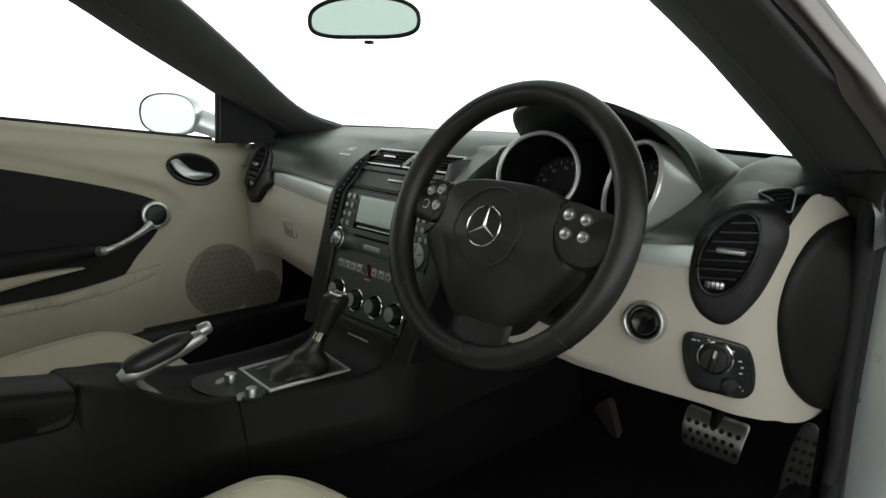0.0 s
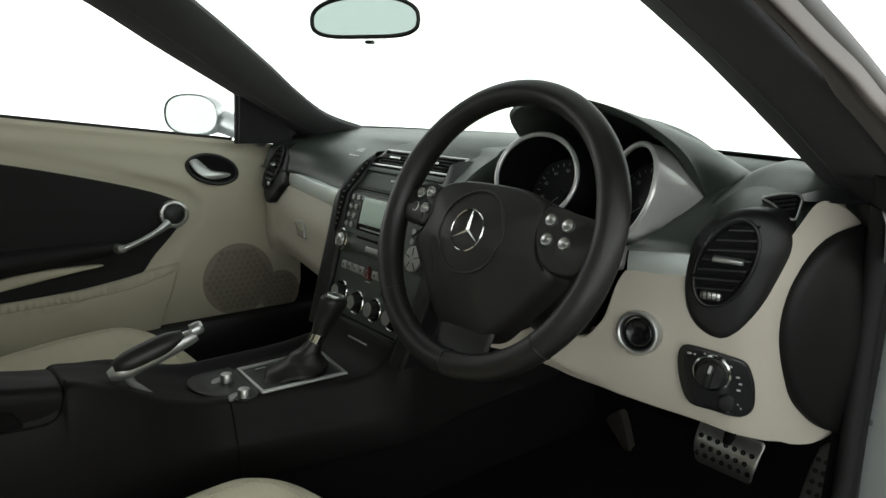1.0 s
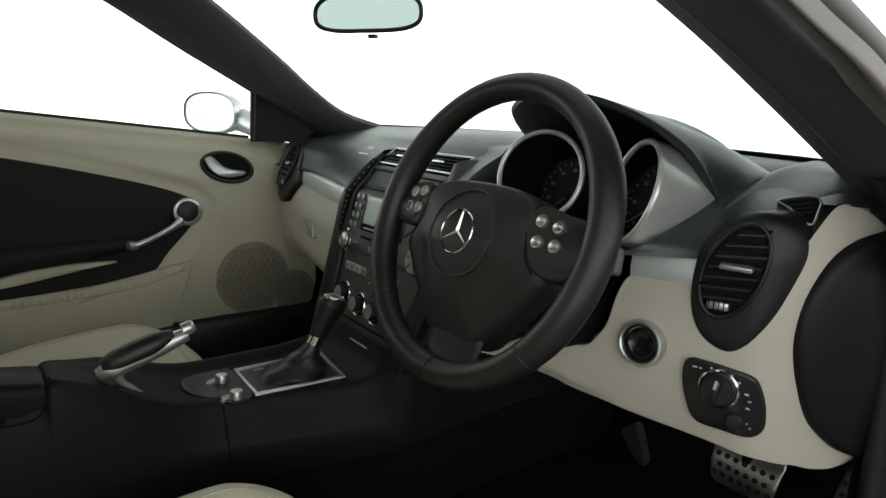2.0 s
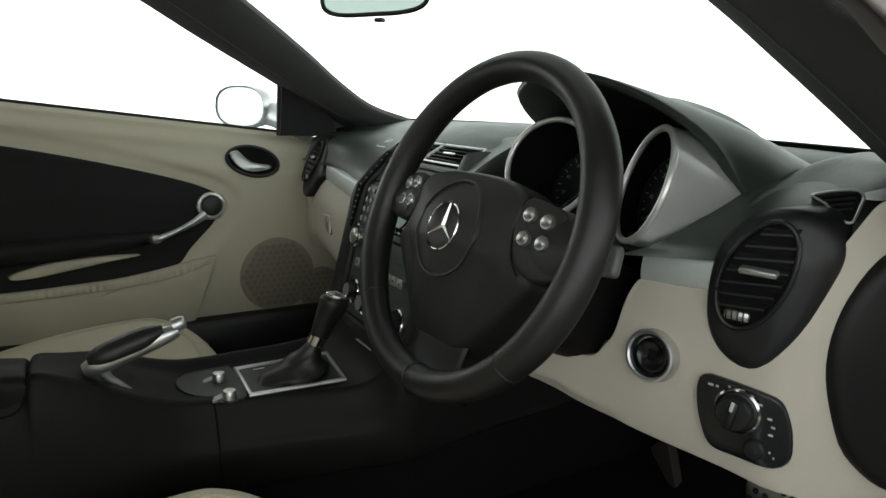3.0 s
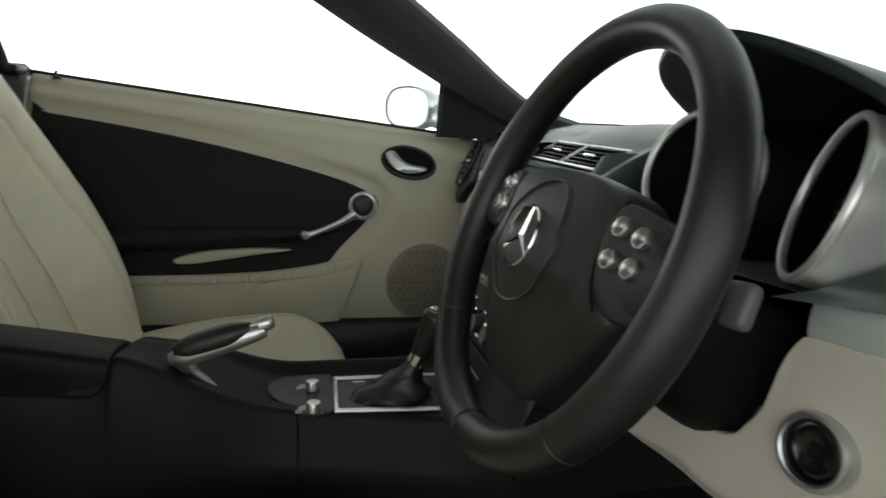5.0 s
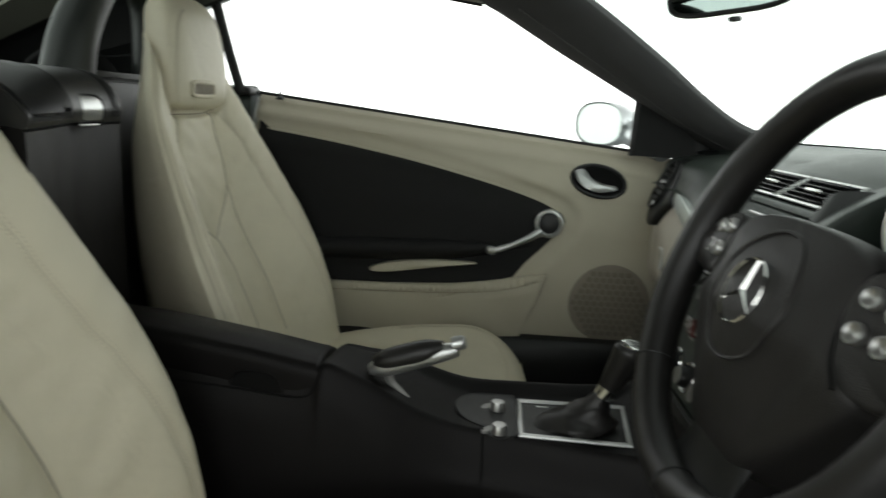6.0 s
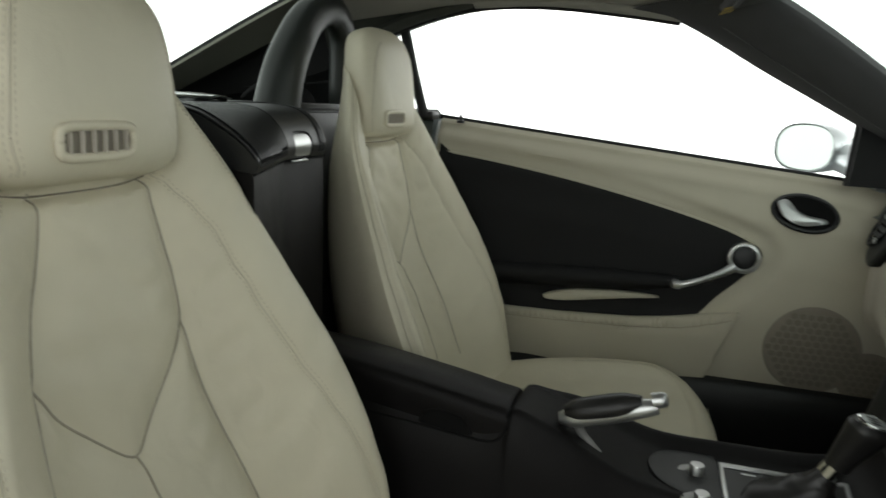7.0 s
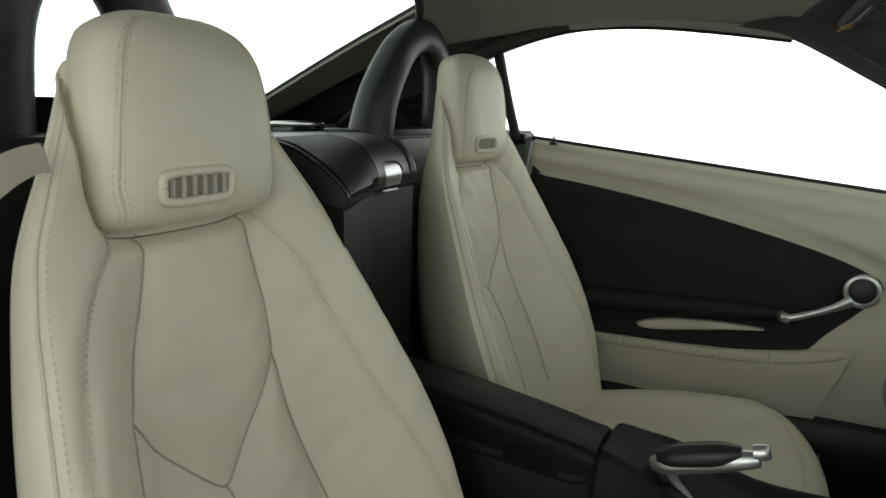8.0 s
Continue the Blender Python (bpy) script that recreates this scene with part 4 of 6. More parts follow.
    part("back_panel", patch([(0.20, 0.70), (0.205, 0.77), (0.27, 0.808), (0.38, 0.815), (0.47, 0.80), (0.52, 0.74), (0.52, 0.70), (0.37, 0.685)], lambda u, v, h: Vector((u, 0.335 - h + 0.3 * (v - 0.76), v)), 0.02, 0.004, 4, 4, 48), PIT, bin_)
    for cx, cy, cz, turn, label in ((0.281, 0.210, 0.756, 20, "speedometer"), (0.446, 0.204, 0.753, -29, "rev counter")):
        n = Vector((math.sin(radians(turn)), -math.cos(radians(turn)), 0.30)).normalized()
        m = axes((cx, cy, cz), n)
        into = Vector((0, 1, -0.22)).normalized()
        front = [m @ Vector((0.063 * math.cos(w), 0.063 * math.sin(w), 0)) for w in (2 * math.pi * k / 48 for k in range(48))]
        ax = axes(Vector((cx, cy, cz)) + into * 0.13, -into)
        rows = [[p + (p - m.translation) * 0.02 for p in front]]
        for f in (0.08, 0.3, 0.6, 1.0):
            rows.append([p + (p - m.translation) * (0.05 + 0.09 * f) + into * (0.11 * f + 0.002) for p in front])
        can = part("gauge_tube", loft(rows, True), TUBE_SILVER if turn < 0 else BLACK_HARD, bin_, ("satin silver tube round the " if turn < 0 else "black tube with a silver ring round the ") + label)
        part("bezel", tube([p + (p - m.translation) * 0.005 for p in front], 0.0038, 10, 1, closed=True, smooth=False, flat=(1, 1)), TUBE_SILVER, can)
        aim = radians(turn * 0.35)
        # the dial lies deep in its dark tube, a little low
        f0 = Matrix.Translation(into * (0.066 if turn > 0 else 0.050) + Vector((0, 0, -0.018 if turn > 0 else -0.010))) @ axes((cx, cy, cz), (math.sin(aim), -math.cos(aim), 0.30))
        floor_ring = [f0 @ Vector((0.0575 * math.cos(w), 0.0575 * math.sin(w), -0.001)) for w in (2 * math.pi * k / 48 for k in range(48))]
        rim = [p - (p - m.translation) * 0.03 for p in front]
        part("inner_wall", loft([rim, [p.lerp(q, 0.5) for p, q in zip(rim, floor_ring)], floor_ring], True), PIT, can)
        dial = part("dial_face", lathe([(0.056, 0), (0.03, 0.0002), (0.0005, 0.0003)], f0, 40, caps=False), DIAL, can, "black dial with white marks")
        for k in range(23):
            w = radians(225 - 270 * k / 22)
            long = 0.006 if k % 2 == 0 else 0.0035
            r = 0.050 - long / 2
            part("tick", box((long, 0.0011 if k % 2 == 0 else 0.0007, 0.0004), f0 @ pose(r * math.cos(w), r * math.sin(w), 0.0008, 0, 0, math.degrees(w)), 0), PRINT, dial, smooth=False)
        numbers = ("0", "20", "40", "60", "80", "100", "120", "140", "160") if turn > 0 else ("0", "10", "20", "30", "40", "50", "60")
        for k, word in enumerate(numbers):
            w = radians(225 - 270 * k / (len(numbers) - 1))
            cu = bpy.data.curves.new("numeral", "FONT")
            cu.body, cu.size, cu.align_x, cu.align_y = word, 0.0075, "CENTER", "CENTER"
            cu.materials.append(PRINT)
            ob = new("numeral", cu)
            ob.parent = dial
            base = bin_.location.copy()
            ob.matrix_local = Matrix.Translation(-base) @ f0 @ pose(0.0375 * math.cos(w), 0.0375 * math.sin(w), 0.0008)
        w = radians(222 if turn > 0 else 218)
        part("needle", tube([f0 @ Vector((-0.008 * math.cos(w), -0.008 * math.sin(w), 0.003)), f0 @ Vector((0.046 * math.cos(w), 0.046 * math.sin(w), 0.003))], [0.0011, 0.0004], 6, 1), PRINT, dial)
        part("needle_cap", lathe([(0.008, 0.001), (0.0075, 0.005), (0.0005, 0.0055)], f0, 20, caps=False), BLACK_HARD, dial)
        if turn > 0:
            part("small_display", box((0.022, 0.016, 0.0008), f0 @ pose(0.014, -0.024, 0.0012, 0, 0, -20), 0.0002, 1), BLUE_DISPLAY, dial, "small blue trip display")
        else:
            part("small_display", box((0.024, 0.010, 0.0008), f0 @ pose(0.004, -0.040, 0.0012), 0.0002, 1), LCD, dial, "small teal clock display")


binnacle()


# ---- centre stack ----
def stack_y(z):
    return 0.088 + 0.24 * (z - 0.5) + 0.75 * max(0, z - 0.69)


def on_stack(x, z, h):
    return Vector((x, stack_y(z) - h, z))


STACK_N = Vector((0, -1, 0.24)).normalized()


def on_stack_pose(x, z, h=0.0):
    return axes(on_stack(x, z, h), STACK_N)


def stack():
    st = thing("centre_stack", (0, 0.12, 0.45), "black centre stack with radio, climate knobs and vents", "centre stack")
    face = [(-0.110, 0.475), (-0.110, 0.56), (-0.108, 0.65), (-0.106, 0.70), (-0.110, 0.733), (-0.05, 0.737), (0, 0.737), (0.05, 0.737), (0.110, 0.733), (0.124, 0.705), (0.143, 0.685), (0.148, 0.65), (0.144, 0.57), (0.114, 0.500), (0.110, 0.475), (0.09, 0.452), (0, 0.450), (-0.09, 0.452)]
    part("fascia", patch(face, on_stack, 0.03, 0.002, 14, 4, 100), BLACK, st, "black fascia panel")
    # the arched rib with its row of slots, down each side of the stack
    for s in (-1, 1):
        rib_o = [(s * 0.153, 0.44), (s * 0.150, 0.56), (s * 0.148, 0.63), (s * 0.146, 0.68), (s * 0.144, 0.71), (s * 0.140, 0.735), (s * 0.129, 0.751), (s * 0.118, 0.762)]
        rib_i = [(s * 0.112, 0.44), (s * 0.112, 0.56), (s * 0.110, 0.63), (s * 0.108, 0.69), (s * 0.111, 0.715), (s * 0.114, 0.733), (s * 0.112, 0.745), (s * 0.107, 0.754)]
        if s > 0:
            # wider towards the driver, where the radio reaches further out
            rib_o = [(a + ease(b, ((0.47, 0.0), (0.58, 0.034), (0.66, 0.036), (0.75, 0.0))), b) for a, b in rib_o]
            rib_i = [(a + ease(b, ((0.47, 0.0), (0.58, 0.036), (0.66, 0.040), (0.75, 0.0))), b) for a, b in rib_i]
        rows = []
        for (a, b), (c, d) in zip(rib_o, rib_i):
            p, q = on_stack(a, b, 0.006), on_stack(c, d, 0.003)
            rows.append([p + Vector((s * 0.012, 0.09, 0.0)), p + Vector((s * 0.004, 0.012, 0.002)), p + Vector((0, -0.006, 0)), p.lerp(q, 0.5) + Vector((0, -0.009, 0)), q + Vector((0, -0.004, 0)), q + Vector((0, 0.02, 0))])
        rib = part("side_rib", skin(rows, 4, 5), BLACK_HARD, st, "black arched rib with vent slots")
        if s > 0:
            continue
        mid = lambda z: glide(z, ((0.60, 0.1215), (0.65, 0.1200), (0.69, 0.1170), (0.72, 0.1185), (0.745, 0.1175), (0.765, 0.112)))
        half = lambda z: glide(z, ((0.618, 0.0015), (0.65, 0.0065), (0.70, 0.0078), (0.735, 0.0070), (0.750, 0.0025)))
        zs = [0.618 + 0.130 * k / 14 for k in range(15)]
        line = [(s * (mid(z) - half(z)), z) for z in zs] + [(s * (mid(z) + half(z)), z) for z in zs[::-1]]
        channel = part("vent_channel", patch(line, lambda u, v, h: on_stack(u, v, h + 0.0150 - 0.16 * max(0, abs(u) - 0.122)), 0.004, 0.0008, 3, 2, 90, straight=True), PIT, rib, "dark slotted channel")
        part("channel_edge", on_curve([(s * (mid(z) + half(z) + 0.0012), z) for z in zs], lambda u, v, h: on_stack(u, v, h), 0.0022, 0.0150, 8, 3, False), BLACK_HARD, rib)
        for k in range(12):
            z = 0.632 + 0.0100 * k
            tilt = s * ease(z, ((0.64, 2), (0.76, 26)))
            part("slat", box((1.3 * half(z), 0.002, 0.0030), Matrix.Translation(on_stack(s * (mid(z) - 0.0008), z, 0.0148)) @ pose(0, 0, 0, 0, tilt, s * 9), 0.0006, 1), STALK_GREY, rib)
    # dome behind the vents
    rows = []
    for x in (-0.21, -0.16, -0.115, -0.06, 0, 0.06, 0.115, 0.16, 0.21):
        e = min(1, abs(x) / 0.21)
        rows.append([(x, 0.226 + 0.02 * e ** 4, 0.764 - 0.020 * e ** 4), (x, 0.234 + 0.02 * e ** 2, 0.772 - 0.018 * e ** 2), (x, 0.265 + 0.01 * e ** 2, 0.786 - 0.018 * e ** 2), (x, 0.32, 0.799 - 0.018 * e ** 2), (x, 0.41, 0.800 - 0.012 * e ** 2), (x, 0.47, 0.788)])
    part("upper_dome", skin(rows, 4, 4), BLACK, st, "domed black cover behind the centre vents")
    # twin centre vents
    n = Vector((0, -0.49, 0.87))
    for x0, x1 in ((-0.122, -0.012), (-0.005, 0.113)):
        cx, w = 0.5 * (x0 + x1), 0.5 * (x1 - x0)
        m = axes((cx, 0.205, 0.752), n)
        flat_place = lambda u, v, h: m @ Vector((u, v, h))
        s = -1 if x0 < -0.05 else 1
        line = [(-w, 0.024), (w, 0.024), (w, -0.025), (-w, -0.025)]
        vent = part("centre_vent", tube([flat_place(u, v, 0.002) for u, v in line], 0.0022, 8, 1, closed=True, smooth=False), SILVER, st, "rectangular centre vent with a satin frame")
        part("cavity", patch(line, flat_place, 0.012, 0.001, 3, 1, 40, straight=True), PIT, vent)
        for k in range(5):
            v = -0.018 + 0.009 * k
            part("slat", box((2 * w - 0.024, 0.0022, 0.007), m @ pose(-s * 0.008, v, 0.002, 35), 0.0006, 1), BLACK_HARD, vent)
        part("tab", box((0.032, 0.0055, 0.005), m @ pose(-s * 0.004, -0.004, 0.006), 0.002), CHROME, vent, "chrome vent tab")
        wheel = part("thumb_wheel", lathe([(0.0005, -0.0035), (0.015, -0.0035), (0.0158, 0.0), (0.015, 0.0035), (0.0005, 0.0035)], m @ pose(s * (w - 0.009), 0, -0.009, 0, 90, 0), 28, caps=False), BUTTON_BRIGHT, vent, "ribbed satin thumb wheel")
        for k in range(7):
            q = radians(-60 + 20 * k)
            part("rib", box((0.0072, 0.0008, 0.0016), m @ pose(s * (w - 0.009), 0.0157 * math.sin(q), -0.009 + 0.0157 * math.cos(q), -math.degrees(q)), 0.0002, 1), BLACK_HARD, wheel)
    part("vent_sill", skin([[(x, 0.168, 0.731), (x, 0.176, 0.737), (x, 0.200, 0.735)] for x in (-0.113, 0, 0.113)], 3, 3), BLACK, st)
    # small round outlet beside the vents, towards the instruments
    m = axes((0.153, 0.207, 0.738), (-0.1, -0.85, 0.5))
    out = part("side_outlet", lathe([(0.024, -0.02), (0.024, 0.0), (0.0225, 0.003), (0.020, 0.002), (0.019, -0.004), (0.0005, -0.004)], m, 32, caps=False), BLACK, st, "small round black side outlet")
    for k in range(4):
        part("slat", box((0.030 - 0.004 * abs(k - 1.5), 0.0016, 0.004), m @ pose(0, -0.010 + 0.0067 * k, 0.0, 30), 0.0004, 1), BLACK_HARD, out)
    # cover panel under the vents
    part("flap", patch([(-0.100, 0.703), (-0.104, 0.7285), (0.104, 0.7285), (0.100, 0.703)], lambda u, v, h: on_stack(u, v, h + 0.003), 0.004, 0.002, 4, 1, 44, straight=True), BLACK, st, "black flap above the radio")
    part("flap_pull", box((0.052, 0.004, 0.004), on_stack_pose(0.01, 0.719, 0.005), 0.0015), SILVER, st)
    part("joint", box((0.206, 0.0022, 0.002), on_stack_pose(0, 0.6985, 0.001), 0.0004, 1), PIT, st)
    radio(st)
    climate(st)


def radio(st):
    unit = part("radio", patch([(-0.108, 0.590), (-0.104, 0.693), (0.134, 0.693), (0.143, 0.675), (0.145, 0.585)], lambda u, v, h: on_stack(u, v, h + 0.004), 0.005, 0.0015, 6, 1, 48, straight=True), BLACK, st, "black radio with a pale green screen and silver buttons")
    part("screen_frame", patch([(-0.066, 0.628), (-0.064, 0.690), (0.070, 0.690), (0.072, 0.628)], lambda u, v, h: on_stack(u, v, h + 0.0055), 0.003, 0.001, 4, 1, 40, straight=True), BLACK_GLOSS, unit)
    part("screen", patch([(-0.058, 0.641), (-0.057, 0.6875), (0.058, 0.6875), (0.060, 0.641)], lambda u, v, h: on_stack(u, v, h + 0.0068), 0.002, 0.0008, 4, 1, 40, straight=True), LCD, unit, "pale green radio screen")
    part("screen_bar", box((0.10, 0.0022, 0.002), on_stack_pose(0.0, 0.6335, 0.0068), 0.0005, 1), SILVER, unit)
    cap = [(0.0052, 0), (0.0052, 0.0016), (0.0044, 0.0024), (0.0005, 0.0026)]
    for k in range(4):
        for x in (-0.091 - 0.0027 * k, -0.0745 - 0.0027 * k, 0.109 - 0.001 * k, 0.1245 - 0.001 * k):
            part("button", lathe(cap, on_stack_pose(x, 0.684 - 0.0163 * k, 0.005), 16, caps=False), BUTTON, unit, "round silver button")
    for x, z in ((0.1375, 0.672), (0.1365, 0.637)):
        part("button", lathe(cap, on_stack_pose(x, z, 0.005), 16, caps=False), BUTTON, unit, "round silver button")
    m = on_stack_pose(-0.096, 0.605, 0.004) @ Matrix.Scale(1.15, 4)
    vol = part("volume_knob", lathe([(0.0185, 0), (0.0185, 0.008), (0.0170, 0.0095), (0.0140, 0.0095), (0.0135, 0.0075)], m, 36, caps=False), CHROME, unit, "chrome volume knob")
    part("groove", lathe([(0.0140, 0.0078), (0.0105, 0.0082)], m, 28, caps=False), BLACK_HARD, vol)
    part("cap", lathe([(0.0105, 0.008), (0.0095, 0.0105), (0.0075, 0.0116), (0.0005, 0.012)], m, 28, caps=False), BUTTON_BRIGHT, vol)
    m = on_stack_pose(0.119, 0.609, 0.004)
    nav = part("control_pad", lathe([(0.0215, 0), (0.0215, 0.004), (0.0200, 0.0055), (0.0005, 0.006)], m, 36, caps=False), BUTTON, unit, "round silver five-way control pad")
    for k in range(5):
        w = radians(90 + 72 * k)
        part("gap", box((0.0125, 0.0014, 0.0012), m @ pose(0.0125 * math.cos(w), 0.0125 * math.sin(w), 0.0058, 0, 0, math.degrees(w)), 0.0002, 1), PIT, nav)
    part("cd_slot", box((0.118, 0.0045, 0.004), on_stack_pose(0.002, 0.6165, 0.004), 0.001, 1), PIT, unit)
    part("eject_button", box((0.046, 0.0095, 0.004), on_stack_pose(0.002, 0.6005, 0.005), 0.001), BUTTON, unit, "wide silver button")


def climate(st):
    for k, x in enumerate((-0.080, -0.061, -0.042, -0.022, 0.021, 0.041, 0.060, 0.080)):
        key = part("rocker_button", box((0.0165, 0.014, 0.006), on_stack_pose(x, 0.5615, 0.003), 0.0014), BUTTON, st, "silver rocker button")
        part("symbol", box((0.0045, 0.003, 0.0005), on_stack_pose(x, 0.5625, 0.0063), 0), BLACK_HARD, key, smooth=False)
    m = on_stack_pose(-0.001, 0.561, 0.004)
    tri = [(-0.0115, -0.010), (0.0115, -0.010), (0.0, 0.0135)]
    haz = part("hazard_button", patch(tri, lambda u, v, h: m @ Vector((u, v, h + 0.003)), 0.007, 0.0015, 3, 1, 36, straight=True), RED, st, "dark red triangular hazard button")
    part("mark", tube([m @ Vector((u * 0.55, v * 0.55 - 0.001, 0.0036)) for u, v in tri], 0.0006, 6, 1, closed=True, smooth=False), PRINT, haz)
    part("caption", box((0.016, 0.0016, 0.0005), on_stack_pose(-0.001, 0.5455, 0.0006), 0), PRINT, st, smooth=False)
    for x in (-0.076, -0.019, 0.036, 0.092):
        m = on_stack_pose(x, 0.505 if x > -0.05 else 0.512, 0.001)
        knob = part("climate_knob", lathe([(0.0140, 0.0), (0.0132, 0.013), (0.0118, 0.0155), (0.0005, 0.016)], m, 32, caps=False), BLACK_HARD, st, "round climate knob with a chrome ring")
        part("chrome_ring", lathe([(0.0208, -0.001), (0.0215, 0.002), (0.0205, 0.0035), (0.0192, 0.002), (0.0190, -0.001)], m, 40, caps=False), CHROME, knob)
        part("scale_disc", lathe([(0.0192, 0.0008), (0.0005, 0.001)], m, 32, caps=False), BLACK_GLOSS, knob)
        part("face", lathe([(0.0122, 0.0158), (0.0005, 0.0165)], m, 28, caps=False), BUTTON, knob)
        for q in range(5):
            w = radians(30 + 30 * q)
            part("mark", box((0.0018, 0.0006, 0.0003), m @ pose(0.0168 * math.cos(w), 0.0168 * math.sin(w), 0.0012, 0, 0, math.degrees(w)), 0), PRINT, knob, smooth=False)
    part("drawer", patch([(-0.098, 0.425), (-0.104, 0.468), (0.104, 0.468), (0.098, 0.425)], lambda u, v, h: on_stack(u, v, h + 0.003), 0.01, 0.002, 4, 1, 44, straight=True), BLACK_HARD, st, "black ashtray drawer")
    part("drawer_pull", box((0.060, 0.003, 0.003), on_stack_pose(0.010, 0.446, 0.0045), 0.001), SILVER, st)
    part("rail", tube([on_stack(-0.108, 0.474, 0.002), on_stack(0.108, 0.474, 0.002)], 0.0016, 6, 1), PIT, st)


stack()
# airbag lettering on the passenger pad
cu = bpy.data.curves.new("lettering", "FONT")
cu.body, cu.size, cu.align_x = "SRS", 0.017, "CENTER"
cu.materials.append(LETTER)
ob = new("lettering", cu)
ob.parent = dash
ob.matrix_local = Matrix.Translation(-dash.location) @ axes((-0.226, 0.222, 0.7560), (0, -0.62, 1))
part("lettering_bar", box((0.036, 0.0026, 0.0006), axes((-0.226, 0.210, 0.7485), (0, -0.62, 1)), 0), LETTER, dash, smooth=False)


# ---- steering wheel ----
def tilted(centre, yaw, tilt):
    """A place whose own z axis points back along a raked steering column."""
    c, k = math.sin(radians(tilt)), math.cos(radians(tilt))
    return Matrix.Translation(centre) @ Matrix.Rotation(radians(yaw), 4, "Z") @ Matrix(((1, 0, 0, 0), (0, c, -k, 0), (0, k, c, 0), (0, 0, 0, 1)))


RIM = 0.1725
WHEEL = tilted((0.3709, 0.0295, 0.7124), 2.7, 21.7)
# the airbag cover and its switches sit a little deeper than the rim
HUB = tilted((0.3697, 0.0303, 0.7122), 1.9, 22.3) @ pose(-0.0042, 0.0008, -0.0018)


def on_wheel(a, b, h):
    return WHEEL @ Vector((a, b, h))


def on_hub(a, b, h):
    return HUB @ Vector((a, b, h))


def steering_wheel():
    sw = thing("steering_wheel", WHEEL.translation, "black leather three-spoke steering wheel with silver buttons", "steering wheel")
    rows = []
    for k in range(97):
        w = 2 * math.pi * k / 96
        grip = 1 + 0.10 * max(0, math.cos(2 * (w - radians(20)))) ** 4 + 0.10 * max(0, math.cos(2 * (w - radians(160)))) ** 4
        r = 0.0161 * grip
        rows.append([on_wheel((RIM + r * math.cos(q)) * math.cos(w), (RIM + r * math.cos(q)) * math.sin(w), 1.06 * r * math.sin(q)) for q in (2 * math.pi * j / 20 for j in range(20))])
    rim = part("rim", loft(rows, True), WHEEL_LEATHER, sw, "black perforated leather rim")
    for w in (radians(222), radians(272), radians(318)):
        c = Vector((math.cos(w), math.sin(w), 0))
        ring = [on_wheel(*(RIM * c + 0.0164 * (math.cos(q) * c + 1.06 * math.sin(q) * Vector((0, 0, 1))))) for q in (2 * math.pi * j / 20 for j in range(20))]
        part("seam", tube(ring, 0.0009, 6, 1, closed=True, up=(0.3, 0.2, 1)), BLACK_HARD, rim)
    # airbag cover: a wide foot that rounds over into a narrower crown, tapering down to the lower spoke
    foot = [(0.0, 0.0525), (0.05, 0.0505), (0.084, 0.0415), (0.095, 0.027), (0.093, 0.003), (0.106, -0.024), (0.122, -0.039), (0.110, -0.060), (0.088, -0.086), (0.066, -0.111), (0.049, -0.128), (0.026, -0.137)]
    crown = [(0.0, 0.0465), (0.047, 0.0450), (0.076, 0.0365), (0.087, 0.024), (0.086, 0.004), (0.087, -0.018), (0.080, -0.035), (0.067, -0.057), (0.057, -0.085), (0.049, -0.107), (0.040, -0.122), (0.022, -0.130)]
    lines = []
    for half, tip in ((foot, -0.1385), (crown, -0.1315)):
        lines.append(spline([Vector((a, b, 0)) for a, b in half + [(0.0, tip)] + [(-a, b) for a, b in half[:0:-1]]], 5, True))
    drop = lambda b: 0.010 - 0.20 * max(0, -b - 0.03)
    mid = Vector((0, -0.035, 0))
    rows = [[on_hub(p.x, p.y, drop(p.y) - 0.040) for p in lines[0]]]
    for k in range(7):
        w = k / 6 * math.pi / 2
        rows.append([on_hub(*(p.lerp(q, 1 - math.cos(w))).xy, drop(p.y) - 0.016 + 0.018 * math.sin(w)) for p, q in zip(*lines)])
    for k in range(1, 12):
        f = 1 - k / 12
        rows.append([on_hub(*(mid + (q - mid) * f).xy, drop((mid + (q - mid) * f).y) + 0.002 + 0.0155 * (1 - f * f)) for q in lines[1]])
    rows.append([on_hub(mid.x + 1e-5 * (q.x - mid.x), mid.y + 1e-5 * (q.y - mid.y), drop(mid.y) + 0.0175) for q in lines[1]])
    shape = loft(rows, True, False)
    tree = BVHTree.FromBMesh(shape)
    axis = HUB.to_3x3() @ Vector((0, 0, 1))
    pad = part("airbag_pad", shape, AIRBAG, sw, "black moulded airbag cover")
    on_pad = lambda a, b, h: (tree.ray_cast(on_hub(a, b, 0.1), -axis)[0] or on_hub(a, b, 0.02)) + axis * h
    part("emblem_ring", on_curve(ellipse(0, -0.0135, 0.052, 0.052, 0, 24), on_pad, 0.0030, -0.0004, 8, 3, flat=(1, 0.6)), AIRBAG, pad)
    for q in (-1, 1):
        part("pod_gap", on_curve([(q * a, b) for a, b in ((0.0975, 0.0365), (0.0898, 0.026), (0.0885, 0.004), (0.098, -0.022), (0.114, -0.0375))], lambda a, b, h: on_hub(a, b, h), 0.0012, 0.0095, 6, 4, False), PIT, pad)
    # plain chrome emblem: a ring with three tapered bars
    e = HUB @ pose(0, -0.0145, 0.0262)
    emblem = part("emblem", lathe([(0.0246, -0.003), (0.0262, -0.003), (0.0268, 0.0012), (0.0260, 0.0024), (0.0250, 0.0016), (0.0246, -0.003)], e, 48, caps=False), CHROME, pad, "chrome ring emblem with three bars")
